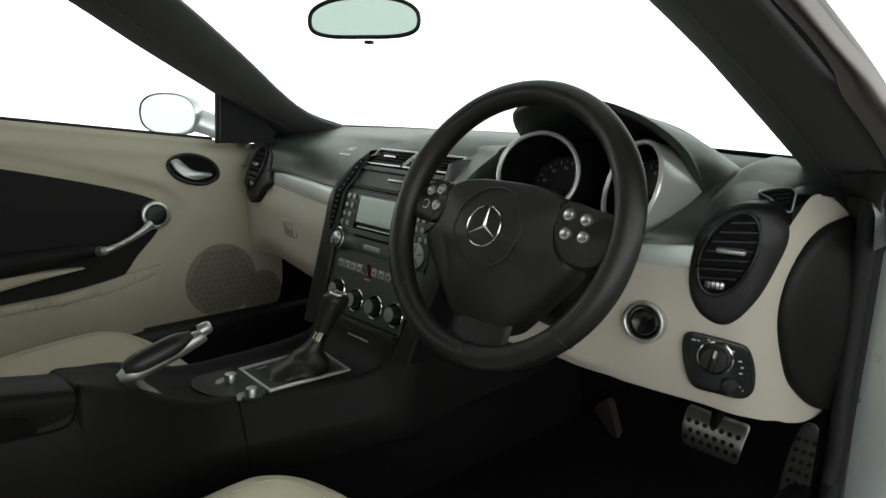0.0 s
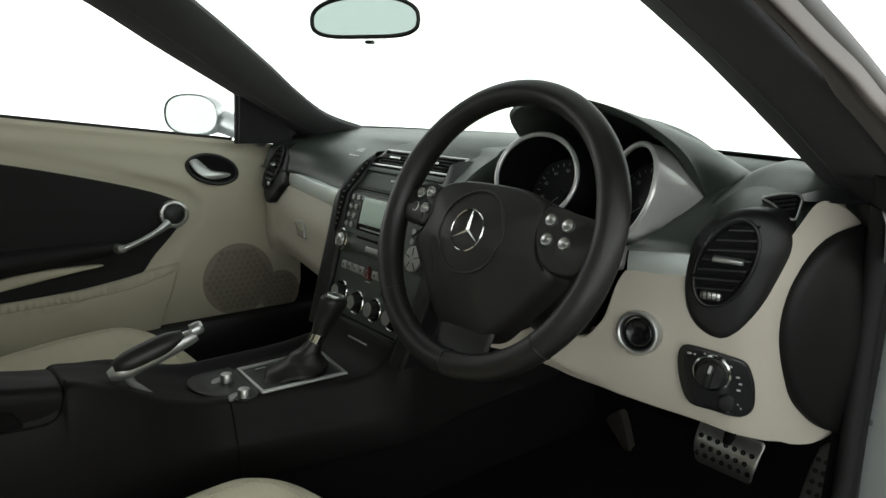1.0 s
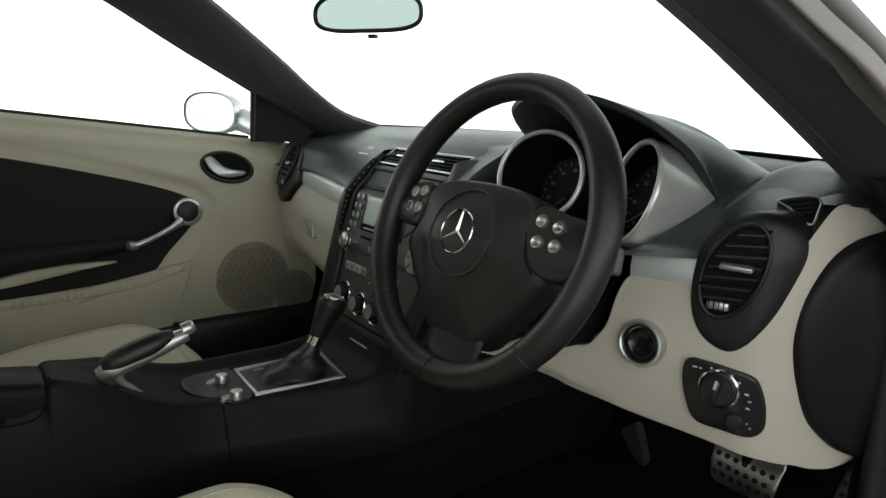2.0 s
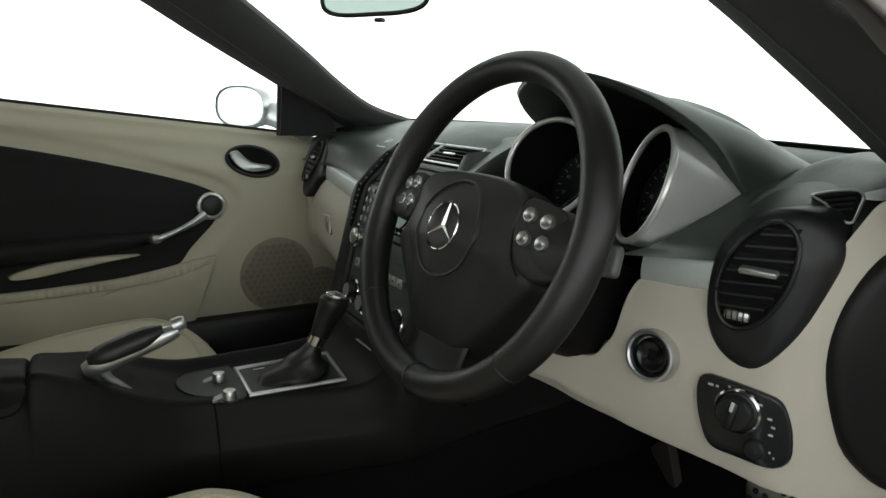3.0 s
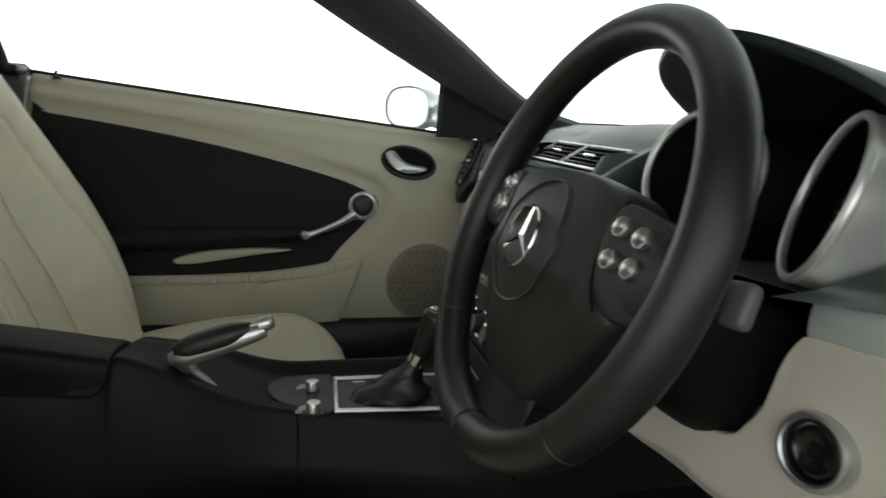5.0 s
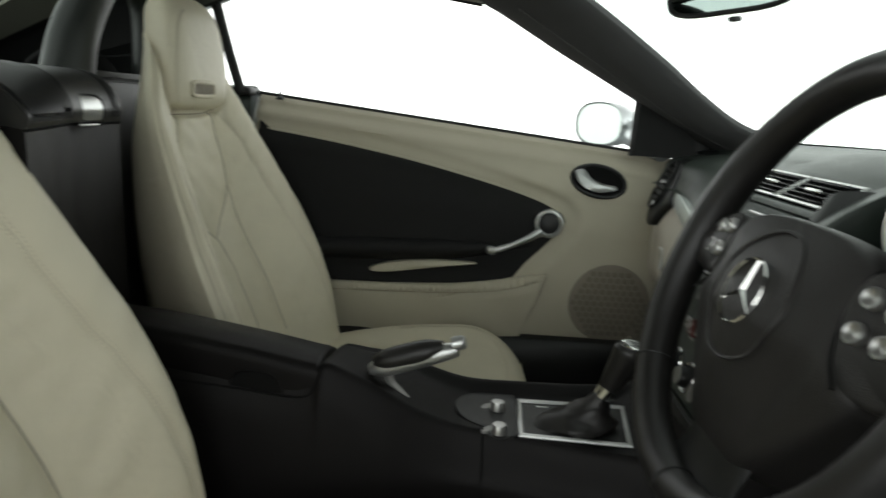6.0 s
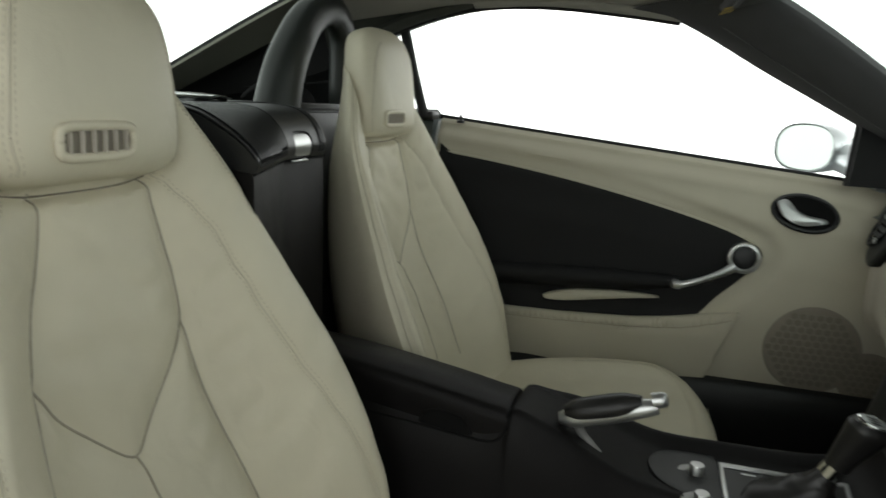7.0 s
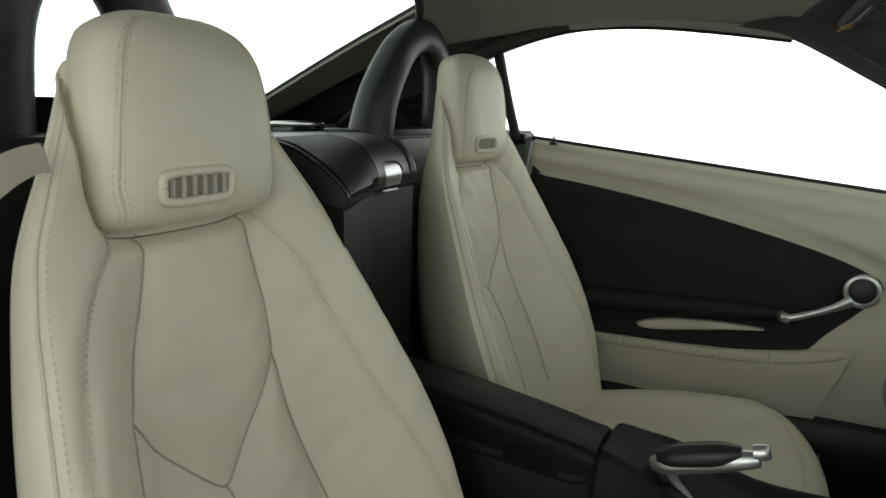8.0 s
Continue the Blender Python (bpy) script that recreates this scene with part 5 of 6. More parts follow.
    for k in range(3):
        t = e @ pose(0, 0, 0, 0, 0, 120 * k)
        b = bmesh.new()
        loft([[t @ Vector(p) for p in ((-0.0023, 0.0, 0), (0, 0, 0.003), (0.0023, 0.0, 0))], [t @ Vector(p) for p in ((-0.0006, 0.0245, 0), (0, 0.0245, 0.0014), (0.0006, 0.0245, 0))]], bm=b)
        part("bar", b, CHROME, emblem, smooth=False)
    for s in (-1, 1):
        pod = [(s * 0.098, 0.036), (s * 0.0905, 0.026), (s * 0.0895, 0.004), (s * 0.099, -0.021), (s * 0.116, -0.036), (s * 0.142, -0.036), (s * 0.157, -0.024), (s * 0.162, -0.004), (s * 0.158, 0.016), (s * 0.146, 0.027), (s * 0.124, 0.034)]
        if s < 0:
            pod = [(a, max(b, -0.020 + 0.3 * max(0, -a - 0.15)) + 0.004) for a, b in pod]
        switch = part("switch_pod", patch(pod, lambda a, b, h: on_hub(a, b, h + 0.0125 - 0.14 * max(0, abs(a) - 0.085) - 0.04 * max(0, -b)), 0.030, 0.003, 5, 4, 48), AIRBAG, sw, "black switch pod")
        for a, b, h in ((0.103, 0.0195, 0.0114), (0.125, 0.017, 0.0084), (0.105, -0.003, 0.0114), (0.127, -0.003, 0.0082)):
            part("button", lathe([(0.0074, -0.003), (0.0074, 0.0012), (0.0068, 0.0024), (0.0058, 0.0026), (0.0046, 0.0014), (0.0004, 0.0008)], HUB @ pose(s * a + (0.003 if s > 0 else 0), b + (0.007 if s < 0 else 0), h) @ pose(0, 0, 0, 0, s * 6), 24, caps=False), BUTTON_BRIGHT, switch, "round silver button")
        # side spoke, from the pod into the rim
        rows = []
        for a, hi, lo, h in ((0.115, 0.034, -0.036 if s > 0 else -0.019, 0.000), (0.142, 0.031, -0.032 if s > 0 else -0.017, -0.001), (0.158, 0.028, -0.022 if s > 0 else -0.013, -0.002), (0.171, 0.036, -0.026 if s > 0 else -0.020, -0.002)):
            rows.append([on_wheel(s * a, b, h + d) for b, d in ((hi, 0), (0.6 * hi + 0.4 * lo, 0.006), (0.3 * hi + 0.7 * lo, 0.006), (lo, 0), (0.3 * hi + 0.7 * lo, -0.016), (0.7 * hi + 0.3 * lo, -0.016))])
        part("spoke", skin(rows, 4, 4, True, True), WHEEL_LEATHER, sw)
    rows = []
    for b, w, h in ((-0.10, 0.048, -0.018), (-0.128, 0.048, -0.018), (-0.143, 0.047, -0.018), (-0.155, 0.051, -0.017), (-0.162, 0.064, -0.015), (-0.171, 0.085, -0.010)):
        rows.append([on_wheel(a, b, h + d) for a, d in ((-w, 0), (-w * 0.5, 0.008), (w * 0.5, 0.008), (w, 0), (w * 0.5, -0.010), (-w * 0.5, -0.010))])
    part("lower_spoke", skin(rows, 4, 4, True, True), BLACK_HARD, sw)
    part("hub_back", lathe([(0.046, 0.0), (0.046, -0.02), (0.045, -0.035), (0.045, -0.05), (0.0, -0.05)], WHEEL, 32, caps=False), BLACK_HARD, sw)


steering_wheel()


def steering_column():
    col = thing("steering_column", on_wheel(0, 0, -0.1), "black steering column shroud with two stalks", "steering column")
    rows = []
    for h, w, t, d in ((-0.045, 0.050, 0.030, -0.056), (-0.08, 0.054, 0.030, -0.076), (-0.13, 0.060, 0.026, -0.098), (-0.20, 0.066, 0.02, -0.115)):
        rows.append([on_wheel(a, b, h) for a, b in ((-w, 0), (-w * 0.8, t * 0.8), (0, t), (w * 0.8, t * 0.8), (w, 0), (w * 0.8, d * 0.8), (0, d), (-w * 0.8, d * 0.8))])
    part("shroud", skin(rows, 4, 4, True, True), CONSOLE, col)
    right = part("stalk", tube([on_wheel(0.05, -0.012, -0.06), on_wheel(0.10, -0.004, -0.058), on_wheel(0.142, 0.006, -0.056)], [0.009, 0.008, 0.009], 12, 4), BLACK_HARD, col, "black control stalk")
    part("tip", box((0.020, 0.030, 0.013), WHEEL @ pose(0.152, 0.004, -0.055, 0, 12, 8), 0.005, 3), STALK_GREY, right, "grey paddle stalk end")
    left = part("stalk", tube([on_wheel(-0.05, -0.012, -0.06), on_wheel(-0.10, -0.016, -0.058), on_wheel(-0.15, -0.018, -0.054)], [0.009, 0.008, 0.009], 12, 4, flat=(1, 1.2)), BLACK_HARD, col, "black control stalk")
    part("tip", tube([on_wheel(-0.146, -0.018, -0.055), on_wheel(-0.165, -0.019, -0.053)], [0.0095, 0.0085], 14, 4), STALK_GREY, left, "grey stalk end")


steering_column()


# ---- seats ----
SEAT_LEAN = radians(12)


def seat_frame(x0, y0=-0.612, turn=0.0, z0=0.30):
    """Local places on a backrest: a across, s up along the lean, h out of the front. turn: degrees that the seat stands askew."""
    m = Matrix.Rotation(radians(turn), 3, "Z")
    up, out = m @ Vector((0, -math.sin(SEAT_LEAN), math.cos(SEAT_LEAN))), m @ Vector((0, math.cos(SEAT_LEAN), math.sin(SEAT_LEAN)))
    base, across = Vector((x0, y0, z0)), m @ Vector((1, 0, 0))
    return lambda a, s, h: base + across * a + up * s + out * h


SEAT_W = ((0.0, 0.218), (0.1, 0.236), (0.25, 0.238), (0.38, 0.211), (0.46, 0.188), (0.517, 0.168), (0.587, 0.1265), (0.63, 0.103), (0.655, 0.084))


# the sewn pattern does not run quite straight up the middle of the backrest
MIDDLE = ((0.05, 0.018), (0.2745, 0.020), (0.37, 0.010), (0.45, -0.008), (0.515, -0.018))
PANEL = [(0.060, 0.515), (0.063, 0.49), (0.071, 0.455), (0.081, 0.42), (0.091, 0.37), (0.099, 0.315), (0.108, 0.25), (0.114, 0.17), (0.114, 0.05)]
VEE = [(0.091, 0.37), (0.070, 0.340), (0.042, 0.311), (0.016, 0.285), (0.006, 0.277), (0, 0.2745)]
SIDE_INNER = [(0.080, 0.530), (0.100, 0.495), (0.118, 0.466), (0.129, 0.43), (0.143, 0.375), (0.162, 0.302), (0.182, 0.225), (0.194, 0.15), (0.198, 0.05)]
SIDE_OUTER = [(0.070, 0.530), (0.088, 0.508), (0.120, 0.483), (0.149, 0.449), (0.166, 0.415), (0.187, 0.356), (0.203, 0.28), (0.206, 0.18), (0.205, 0.05)]


HEAD_GAP = [(0.082, 0.665), (0.091, 0.645), (0.0965, 0.622), (0.099, 0.598), (0.100, 0.575), (0.0995, 0.552), (0.096, 0.532), (0.084, 0.517), (0.05, 0.512), (0.0, 0.511)]


def seat_front(a, s):
    """How far the front of the backrest stands out: side bolsters, a hollow between, sewn grooves and creases."""
    w = glide(s, SEAT_W)
    f = min(1, abs(a) / w)
    bolster = glide(s, ((0.0, 0.07), (0.14, 0.095), (0.27, 0.092), (0.38, 0.066), (0.47, 0.042), (0.55, 0.026), (0.655, 0.010)))
    belly = 0.018 * math.exp(-((s - 0.16) / 0.14) ** 2) * (1 - f * f)
    h = bolster * ease(f, ((0.0, 0.0), (0.32, 0.05), (0.90, 1.0), (1.0, 0.82))) + belly
    c = abs(a - glide(s, MIDDLE))
    d1, d2, d3 = near_line(PANEL, c, s), near_line(VEE, c, s), near_line(SIDE_OUTER if a > 0 else SIDE_INNER, abs(a), s)
    groove = 0.0042 * math.exp(-(d1 / 0.006) ** 2) + 0.0030 * math.exp(-(d2 / 0.006) ** 2) + 0.0062 * math.exp(-(min(d1, d2) / 0.022) ** 2) + 0.0030 * math.exp(-(d3 / 0.006) ** 2)
    soft = max(0, min(1, (s - 0.03) / 0.1)) * max(0, 1 - f ** 6)
    quiet = 1 - math.exp(-(min(d1, d2) / 0.018) ** 2)
    crease = quiet * (0.0019 * math.sin(88 * s + 5 * math.sin(19 * a + 3) + 22 * a) * math.sin(31 * a + 11 * s + 1) + 0.0014 * math.sin(170 * s - 60 * c) * math.exp(-((d1 - 0.03) / 0.02) ** 2))
    # the gap that the headrest sits in
    groove += 0.013 * math.exp(-(near_line(HEAD_GAP, abs(a), s) / 0.0060) ** 2)
    return h - groove + crease * soft + 0.055 * max(0, 1 - s / 0.30) ** 1.5


def seat(x0, label, tall=1.0, deep=1.0, y0=-0.612, turn=0.0, ahead=0.03, z0=0.30):
    st = thing("car_seat", (x0, -0.4, 0.2), label, "seat", "seats side by side")
    at = seat_frame(x0, y0, turn, z0)
    rows = []
    for k in range(143):
        s = -0.055 + 0.71 * k / 142
        w = glide(s, SEAT_W)
        thick = glide(s, ((0.0, 0.10), (0.3, 0.09), (0.46, 0.07), (0.55, 0.046), (0.655, 0.026)))
        row = []
        for j in range(121):
            f = -1 + 2 * j / 120
            row.append(at(w * f, s, seat_front(w * f, s)))
        edge = seat_front(w, s)
        for f, q in ((1.0, 0.10), (0.955, 0.25), (0.86, 0.48), (0.74, 0.74), (0.60, 0.94), (0.4, 1.0), (0, 1.0), (-0.4, 1.0), (-0.60, 0.94), (-0.74, 0.74), (-0.86, 0.48), (-0.955, 0.25), (-1.0, 0.10)):
            row.append(at(w * f, s, edge * (1 - q) - thick * deep * q))
        rows.append(row)
    last = rows[-1]
    c = sum(last, Vector()) / len(last) + (at(0, 0.012, 0) - at(0, 0, 0))
    rows.append([p.lerp(c, 0.5) + (at(0, 0.008, 0) - at(0, 0, 0)) for p in last])
    rows.append([c + (p - c) * 0.01 + (at(0, 0.003, 0) - at(0, 0, 0)) for p in last])
    shape = loft(rows, True, True)
    tree = BVHTree.FromBMesh(shape)
    back = part("backrest", shape, LEATHER, st, "beige leather backrest with sewn panels")
    out = at(0, 0, 1) - at(0, 0, 0)

    def on_back(a, s, h):
        """A place on the sewn front of the backrest."""
        hit = tree.ray_cast(at(a, s, 0.3), -out)[0]
        return (hit or at(a, s, seat_front(a, s))) + out * h

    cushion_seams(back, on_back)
    # dark cord in the headrest gap paints its contact shadow
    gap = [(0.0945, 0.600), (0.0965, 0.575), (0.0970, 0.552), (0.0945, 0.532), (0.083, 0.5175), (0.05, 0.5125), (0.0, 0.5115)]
    part("headrest_gap_cord", on_curve(gap + [(-a, b) for a, b in gap[-2::-1]], on_back, 0.0011, -0.0004, 8, 6, False), GAP_SHADE, back, "dark cord below the headrest, standing in for the gap's shadow")
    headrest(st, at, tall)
    cushion(st, x0, ahead)
    part("seat_base", box((0.38, 0.40, 0.08), pose(x0, -0.35, 0.222), 0.02), BLACK_HARD, st)
    return st


def stitches(line, place, parent, step=0.0055, h=0.0003):
    """A row of single thread stitches along a line on the leather."""
    pts = spline([Vector((u, v, 0)) for u, v in line], 8)
    length = sum((b - a).length for a, b in zip(pts, pts[1:]))
    pts = resample(pts, max(4, int(length / step) * 2))
    b = bmesh.new()
    for p, q in zip(pts[::2], pts[1::2]):
        tube([place(p.x, p.y, h), place(q.x, q.y, h)], 0.0007, 5, 1, bm=b, smooth=False)
    tagged(part("stitching", b, STITCH, parent, "tan twin-needle stitching"), kind="stuff")


def cushion_seams(back, on_back):
    for s in (-1, 1):
        side = SIDE_OUTER if s > 0 else SIDE_INNER
        # dark cords paint the shade along the sewn grooves
        part("panel_seam", on_curve([(s * a + glide(b, MIDDLE), b) for a, b in PANEL], on_back, 0.0012, 0.0002, 6, 5, False), SEAM_SHADE, back)
        part("panel_seam", on_curve([(s * a + glide(b, MIDDLE), b) for a, b in VEE], on_back, 0.0012, 0.0002, 6, 5, False), SEAM_SHADE, back)
        part("side_seam", on_curve([(s * a, b) for a, b in side], on_back, 0.0009, 0.0, 6, 5, False), SEAM_SOFT, back)
        stitches([(s * (a - 0.0034), b) for a, b in side], on_back, back)
        stitches([(s * (a + 0.0034), b) for a, b in side], on_back, back)
        edge = [(s * glide(b, SEAT_W) * 0.955, b) for b in (0.64, 0.60, 0.56, 0.52, 0.48, 0.44, 0.40, 0.34, 0.28, 0.20, 0.12)]
        part("edge_piping", on_curve(edge, on_back, 0.0014, 0.0, 6, 5, False), SEAM_SOFT, back)
        stitches([(a - s * 0.006, b) for a, b in edge], on_back, back)
    part("panel_seam", on_curve([(0.020, 0.2745), (0.021, 0.20), (0.018, 0.05)], on_back, 0.0012, 0.0002, 6, 10, False), SEAM_SHADE, back)


HEAD = ((0.518, 0.062, 0.013, 0.01), (0.522, 0.084, 0.029, 0.006), (0.535, 0.0955, 0.037, 0.009), (0.57, 0.0985, 0.04, 0.014), (0.62, 0.097, 0.04, 0.02), (0.653, 0.0915, 0.038, 0.023), (0.676, 0.08, 0.032, 0.022), (0.689, 0.056, 0.024, 0.02), (0.693, 0.028, 0.01, 0.025))


def headrest(st, at, tall=1.0):
    rows = []
    for s, w, t, f in HEAD:
        s = 0.519 + (s - 0.519) * tall
        row = []
        for k in range(48):
            q = 2 * math.pi * k / 48
            cx, sy = math.cos(q), math.sin(q)
            row.append(at(w * math.copysign(abs(cx) ** 0.5, cx) * (1 - 0.16 * max(0, -sy)), s, f - 0.005 + t * math.copysign(abs(sy) ** 0.6, sy)))
        rows.append(row)
    cols = [spline(c, 3) for c in zip(*rows)]
    shape = loft(list(zip(*cols)), True, True)
    tree = BVHTree.FromBMesh(shape)
    head = part("headrest", shape, LEATHER, st, "padded beige leather headrest")

    def face(a, s, h):
        top = at(a, s, 0.2)
        out = at(0, 0, 1) - at(0, 0, 0)
        hit = tree.ray_cast(top, -out)[0]
        return (hit or at(a, s, 0.02)) + out * h

    slot = ellipse(0.0225, 0.5465, 0.0375, 0.0120, 0, 20, 5)
    vent = part("air_vent", patch(slot, lambda a, s, h: face(a, s, h + 0.0008), 0.006, 0.001, 6, 3, 40), VENT_BROWN, head, "warm-air vent slot")
    part("frame", on_curve(slot, lambda a, s, h: face(a, s, h), 0.0040, 0.0020, 10, 4), LEATHER, vent)
    for k in range(6):
        a = -0.006 + 0.0114 * k
        b = bmesh.new()
        rows = [[face(a - 0.0009, q, 0.0002), face(a - 0.0006, q, 0.0046), face(a + 0.0006, q, 0.0046), face(a + 0.0009, q, 0.0002)] for q in (0.5355, 0.5465, 0.5575)]
        part("slat", loft(rows, True, True, b), BEIGE, vent, smooth=False)
    for s in (-1, 1):
        line = [(s * a, b) for a, b in ((0.084, 0.5265), (0.0895, 0.5485), (0.0885, 0.5737), (0.0845, 0.607), (0.078, 0.641), (0.0725, 0.656), (0.0635, 0.670), (0.049, 0.681))]
        part("edge_seam", on_curve(line, face, 0.0013, 0.0, 6, 6, False), SEAM_SOFT, head)
        stitches([(a - s * 0.0032, b) for a, b in line], face, head, 0.0055)
        stitches([(a + s * 0.0032, b) for a, b in line], face, head, 0.0055)


def cushion(st, x0, ahead):
    rows = []
    for y, w, z, roll in ((-0.62, 0.20, 0.280, 0.0), (-0.50, 0.215, 0.297, 0.02), (-0.38, 0.228, 0.315, 0.028), (-0.27, 0.230, 0.328, 0.026), (-0.20, 0.220, 0.336, 0.016), (-0.155, 0.195, 0.330, 0.006), (-0.13, 0.165, 0.311, 0.002), (-0.125, 0.14, 0.284, 0.0)):
        y += ahead * max(0, min(1, (y + 0.50) / 0.25))
        rows.append([(x0 + a * w, y - 0.03 * abs(a) ** 3 if y > -0.2 else y, z + roll * h - d) for a, h, d in ((-1.0, 0, 0.10), (-1.01, 0.2, 0.04), (-0.93, 0.9, 0.004), (-0.78, 1.0, 0), (-0.55, 0.25, 0), (-0.2, 0, 0), (0.2, 0, 0), (0.55, 0.25, 0), (0.78, 1.0, 0), (0.93, 0.9, 0.004), (1.01, 0.2, 0.04), (1.0, 0, 0.10))])
    shape = skin(rows, 5, 6)
    tree = BVHTree.FromBMesh(shape)
    cush = part("seat_cushion", shape, LEATHER, st, "beige leather seat cushion")
    top = lambda u, v, h: (tree.ray_cast(Vector((u, v, 0.6)), Vector((0, 0, -1)))[0] or Vector((u, v, 0.33))) + Vector((0, 0, h))
    # sewn line along the front roll and down each bolster
    for gap in (0.0, 0.009):
        line = [(x0 + a * (0.205 - gap), y - gap + ahead) for a, y in ((-0.90, -0.40), (-0.93, -0.30), (-0.90, -0.225), (-0.70, -0.185), (-0.35, -0.168), (0, -0.164), (0.35, -0.168), (0.70, -0.185), (0.90, -0.225), (0.93, -0.30), (0.90, -0.40))]
        stitches(line, top, cush, 0.007)
    part("front_seam", on_curve([(x0 + a * 0.2005, y - 0.0045 + ahead) for a, y in ((-0.90, -0.40), (-0.93, -0.30), (-0.90, -0.225), (-0.70, -0.185), (-0.35, -0.168), (0, -0.164), (0.35, -0.168), (0.70, -0.185), (0.90, -0.225), (0.93, -0.30), (0.90, -0.40))], top, 0.0012, 0.0002, 6, 6, False), SEAM_SOFT, cush)
    part("front_skirt", skin([[(x0 + a * w, y + ahead, z) for a in (-1, -0.5, 0, 0.5, 1)] for y, z, w in ((-0.130, 0.304, 0.13), (-0.136, 0.27, 0.12), (-0.15, 0.21, 0.11))], 4, 3), LEATHER, cush)


seat(0.364, "beige leather driver seat with integrated headrest", z0=0.288)
seat(-0.37, "beige leather passenger seat with integrated headrest", 1.13, 1.0, -0.630, -5.5, 0.05)


# ---- centre console ----
console = thing("centre_console", (0, -0.2, 0.2), "black plastic centre console between the seats", "console")


def console_body():
    rows = []
    for y, zt, xr, xl in ((-0.80, 0.50, 0.047, -0.09), (-0.62, 0.49, 0.047, -0.09), (-0.45, 0.470, 0.046, -0.09), (-0.40, 0.478, 0.0455, -0.09), (-0.385, 0.494, 0.045, -0.095), (-0.35, 0.482, 0.043, -0.10), (-0.30, 0.455, 0.039, -0.10), (-0.25, 0.428, 0.033, -0.10), (-0.19, 0.410, 0.030, -0.102), (-0.10, 0.407, 0.044, -0.105), (-0.02, 0.406, 0.064, -0.108), (0.03, 0.411, 0.082, -0.112), (0.06, 0.43, 0.096, -0.116), (0.085, 0.475, 0.108, -0.118), (0.115, 0.52, 0.112, -0.120), (0.20, 0.54, 0.113, -0.121), (0.32, 0.54, 0.114, -0.122), (0.46, 0.54, 0.115, -0.124)):
        lift = ease(y, ((-0.40, 0.0), (-0.2, 0.016), (0.02, 0.018), (0.08, 0.0)))
        sag = ease(y, ((-0.41, 0.026), (-0.36, 0.018), (-0.28, 0.0)))
        low = ease(y, ((-0.45, 0.262), (-0.07, 0.280), (0.30, 0.318), (0.46, 0.330)))
        rows.append([(xr + 0.012, y, low - 0.004), (xr + 0.026, y, low), (xr + 0.030, y, low + 0.008), (xr + 0.029, y, 0.34), (xr + 0.021, y, min(0.46, zt - 0.05)), (xr + 0.010, y, zt - 0.012), (xr + 0.002, y, zt + 0.001), (xr - 0.012, y, zt + 0.002), (0.5 * (xr + xl), y, zt - 0.001 - 0.3 * sag), (xl + 0.024, y, zt + 0.002 - 0.8 * sag), (xl + 0.012, y, zt + 0.5 * lift - sag), (xl, y, zt + lift - sag), (xl - 0.012, y, zt + lift - 0.012 - sag), (xl - 0.02, y, zt - 0.08), (xl - 0.03, y, 0.20)])
    part("body", skin(rows, 3, 5), CONSOLE, console, "black console body")
    for e in (1, -1):
        part("tunnel_carpet", skin([[(e * (x + 0.004), y, 0.18), (e * (x - 0.002), y, 0.25), (e * (x - 0.012), y, 0.36)] for y, x in ((-0.70, 0.060), (-0.20, 0.048), (-0.02, 0.080), (0.10, 0.125), (0.30, 0.131), (0.60, 0.135))], 3, 5), CARPET, console, "black carpet below the console")
    # armrest lid, flush with the console in front of it
    rows = []
    for y, zt, zb in ((-0.80, 0.550, 0.488), (-0.64, 0.537, 0.478), (-0.50, 0.516, 0.460), (-0.42, 0.501, 0.448), (-0.402, 0.498, 0.446), (-0.394, 0.496, 0.448), (-0.391, 0.491, 0.452), (-0.390, 0.470, 0.456)):
        rows.append([(0.0545, y, zb), (0.0555, y, zt - 0.026), (0.0545, y, zt - 0.012), (0.049, y, zt - 0.004), (0.038, y, zt - 0.001), (0.005, y, zt), (-0.05, y, zt - 0.012), (-0.080, y, zt - 0.030), (-0.095, y, zb + 0.01), (-0.10, y, zb)])
    part("armrest_lid", skin(rows, 3, 5, False, False), CONSOLE, console, "padded black armrest lid")


console_body()


# ---- driver-side dash end, rear bulkhead and the frame of the open door ----
def rough_rest():
    b = thing("rear_bulkhead", (0, -0.9, 0.3), "black rear bulkhead and parcel shelf", "trim", kind="structure")
    part("bulkhead", box((1.36, 0.03, 0.66), pose(0, -0.86, 0.52), 0.005), BLACK_HARD, b)
    part("shelf", box((1.36, 0.62, 0.03), pose(0, -1.16, 0.845), 0.008), BLACK, b)
    for s in (-1, 1):
        part("quarter_trim", skin([[(s * 0.70, y, 0.2), (s * 0.69, y, 0.5), (s * 0.685, y, 0.75), (s * 0.70, y, 0.85), (s * 0.74, y, 0.862)] for y in (-1.45, -1.1, -0.73)], 3, 3), BLACK, b)


rough_rest()


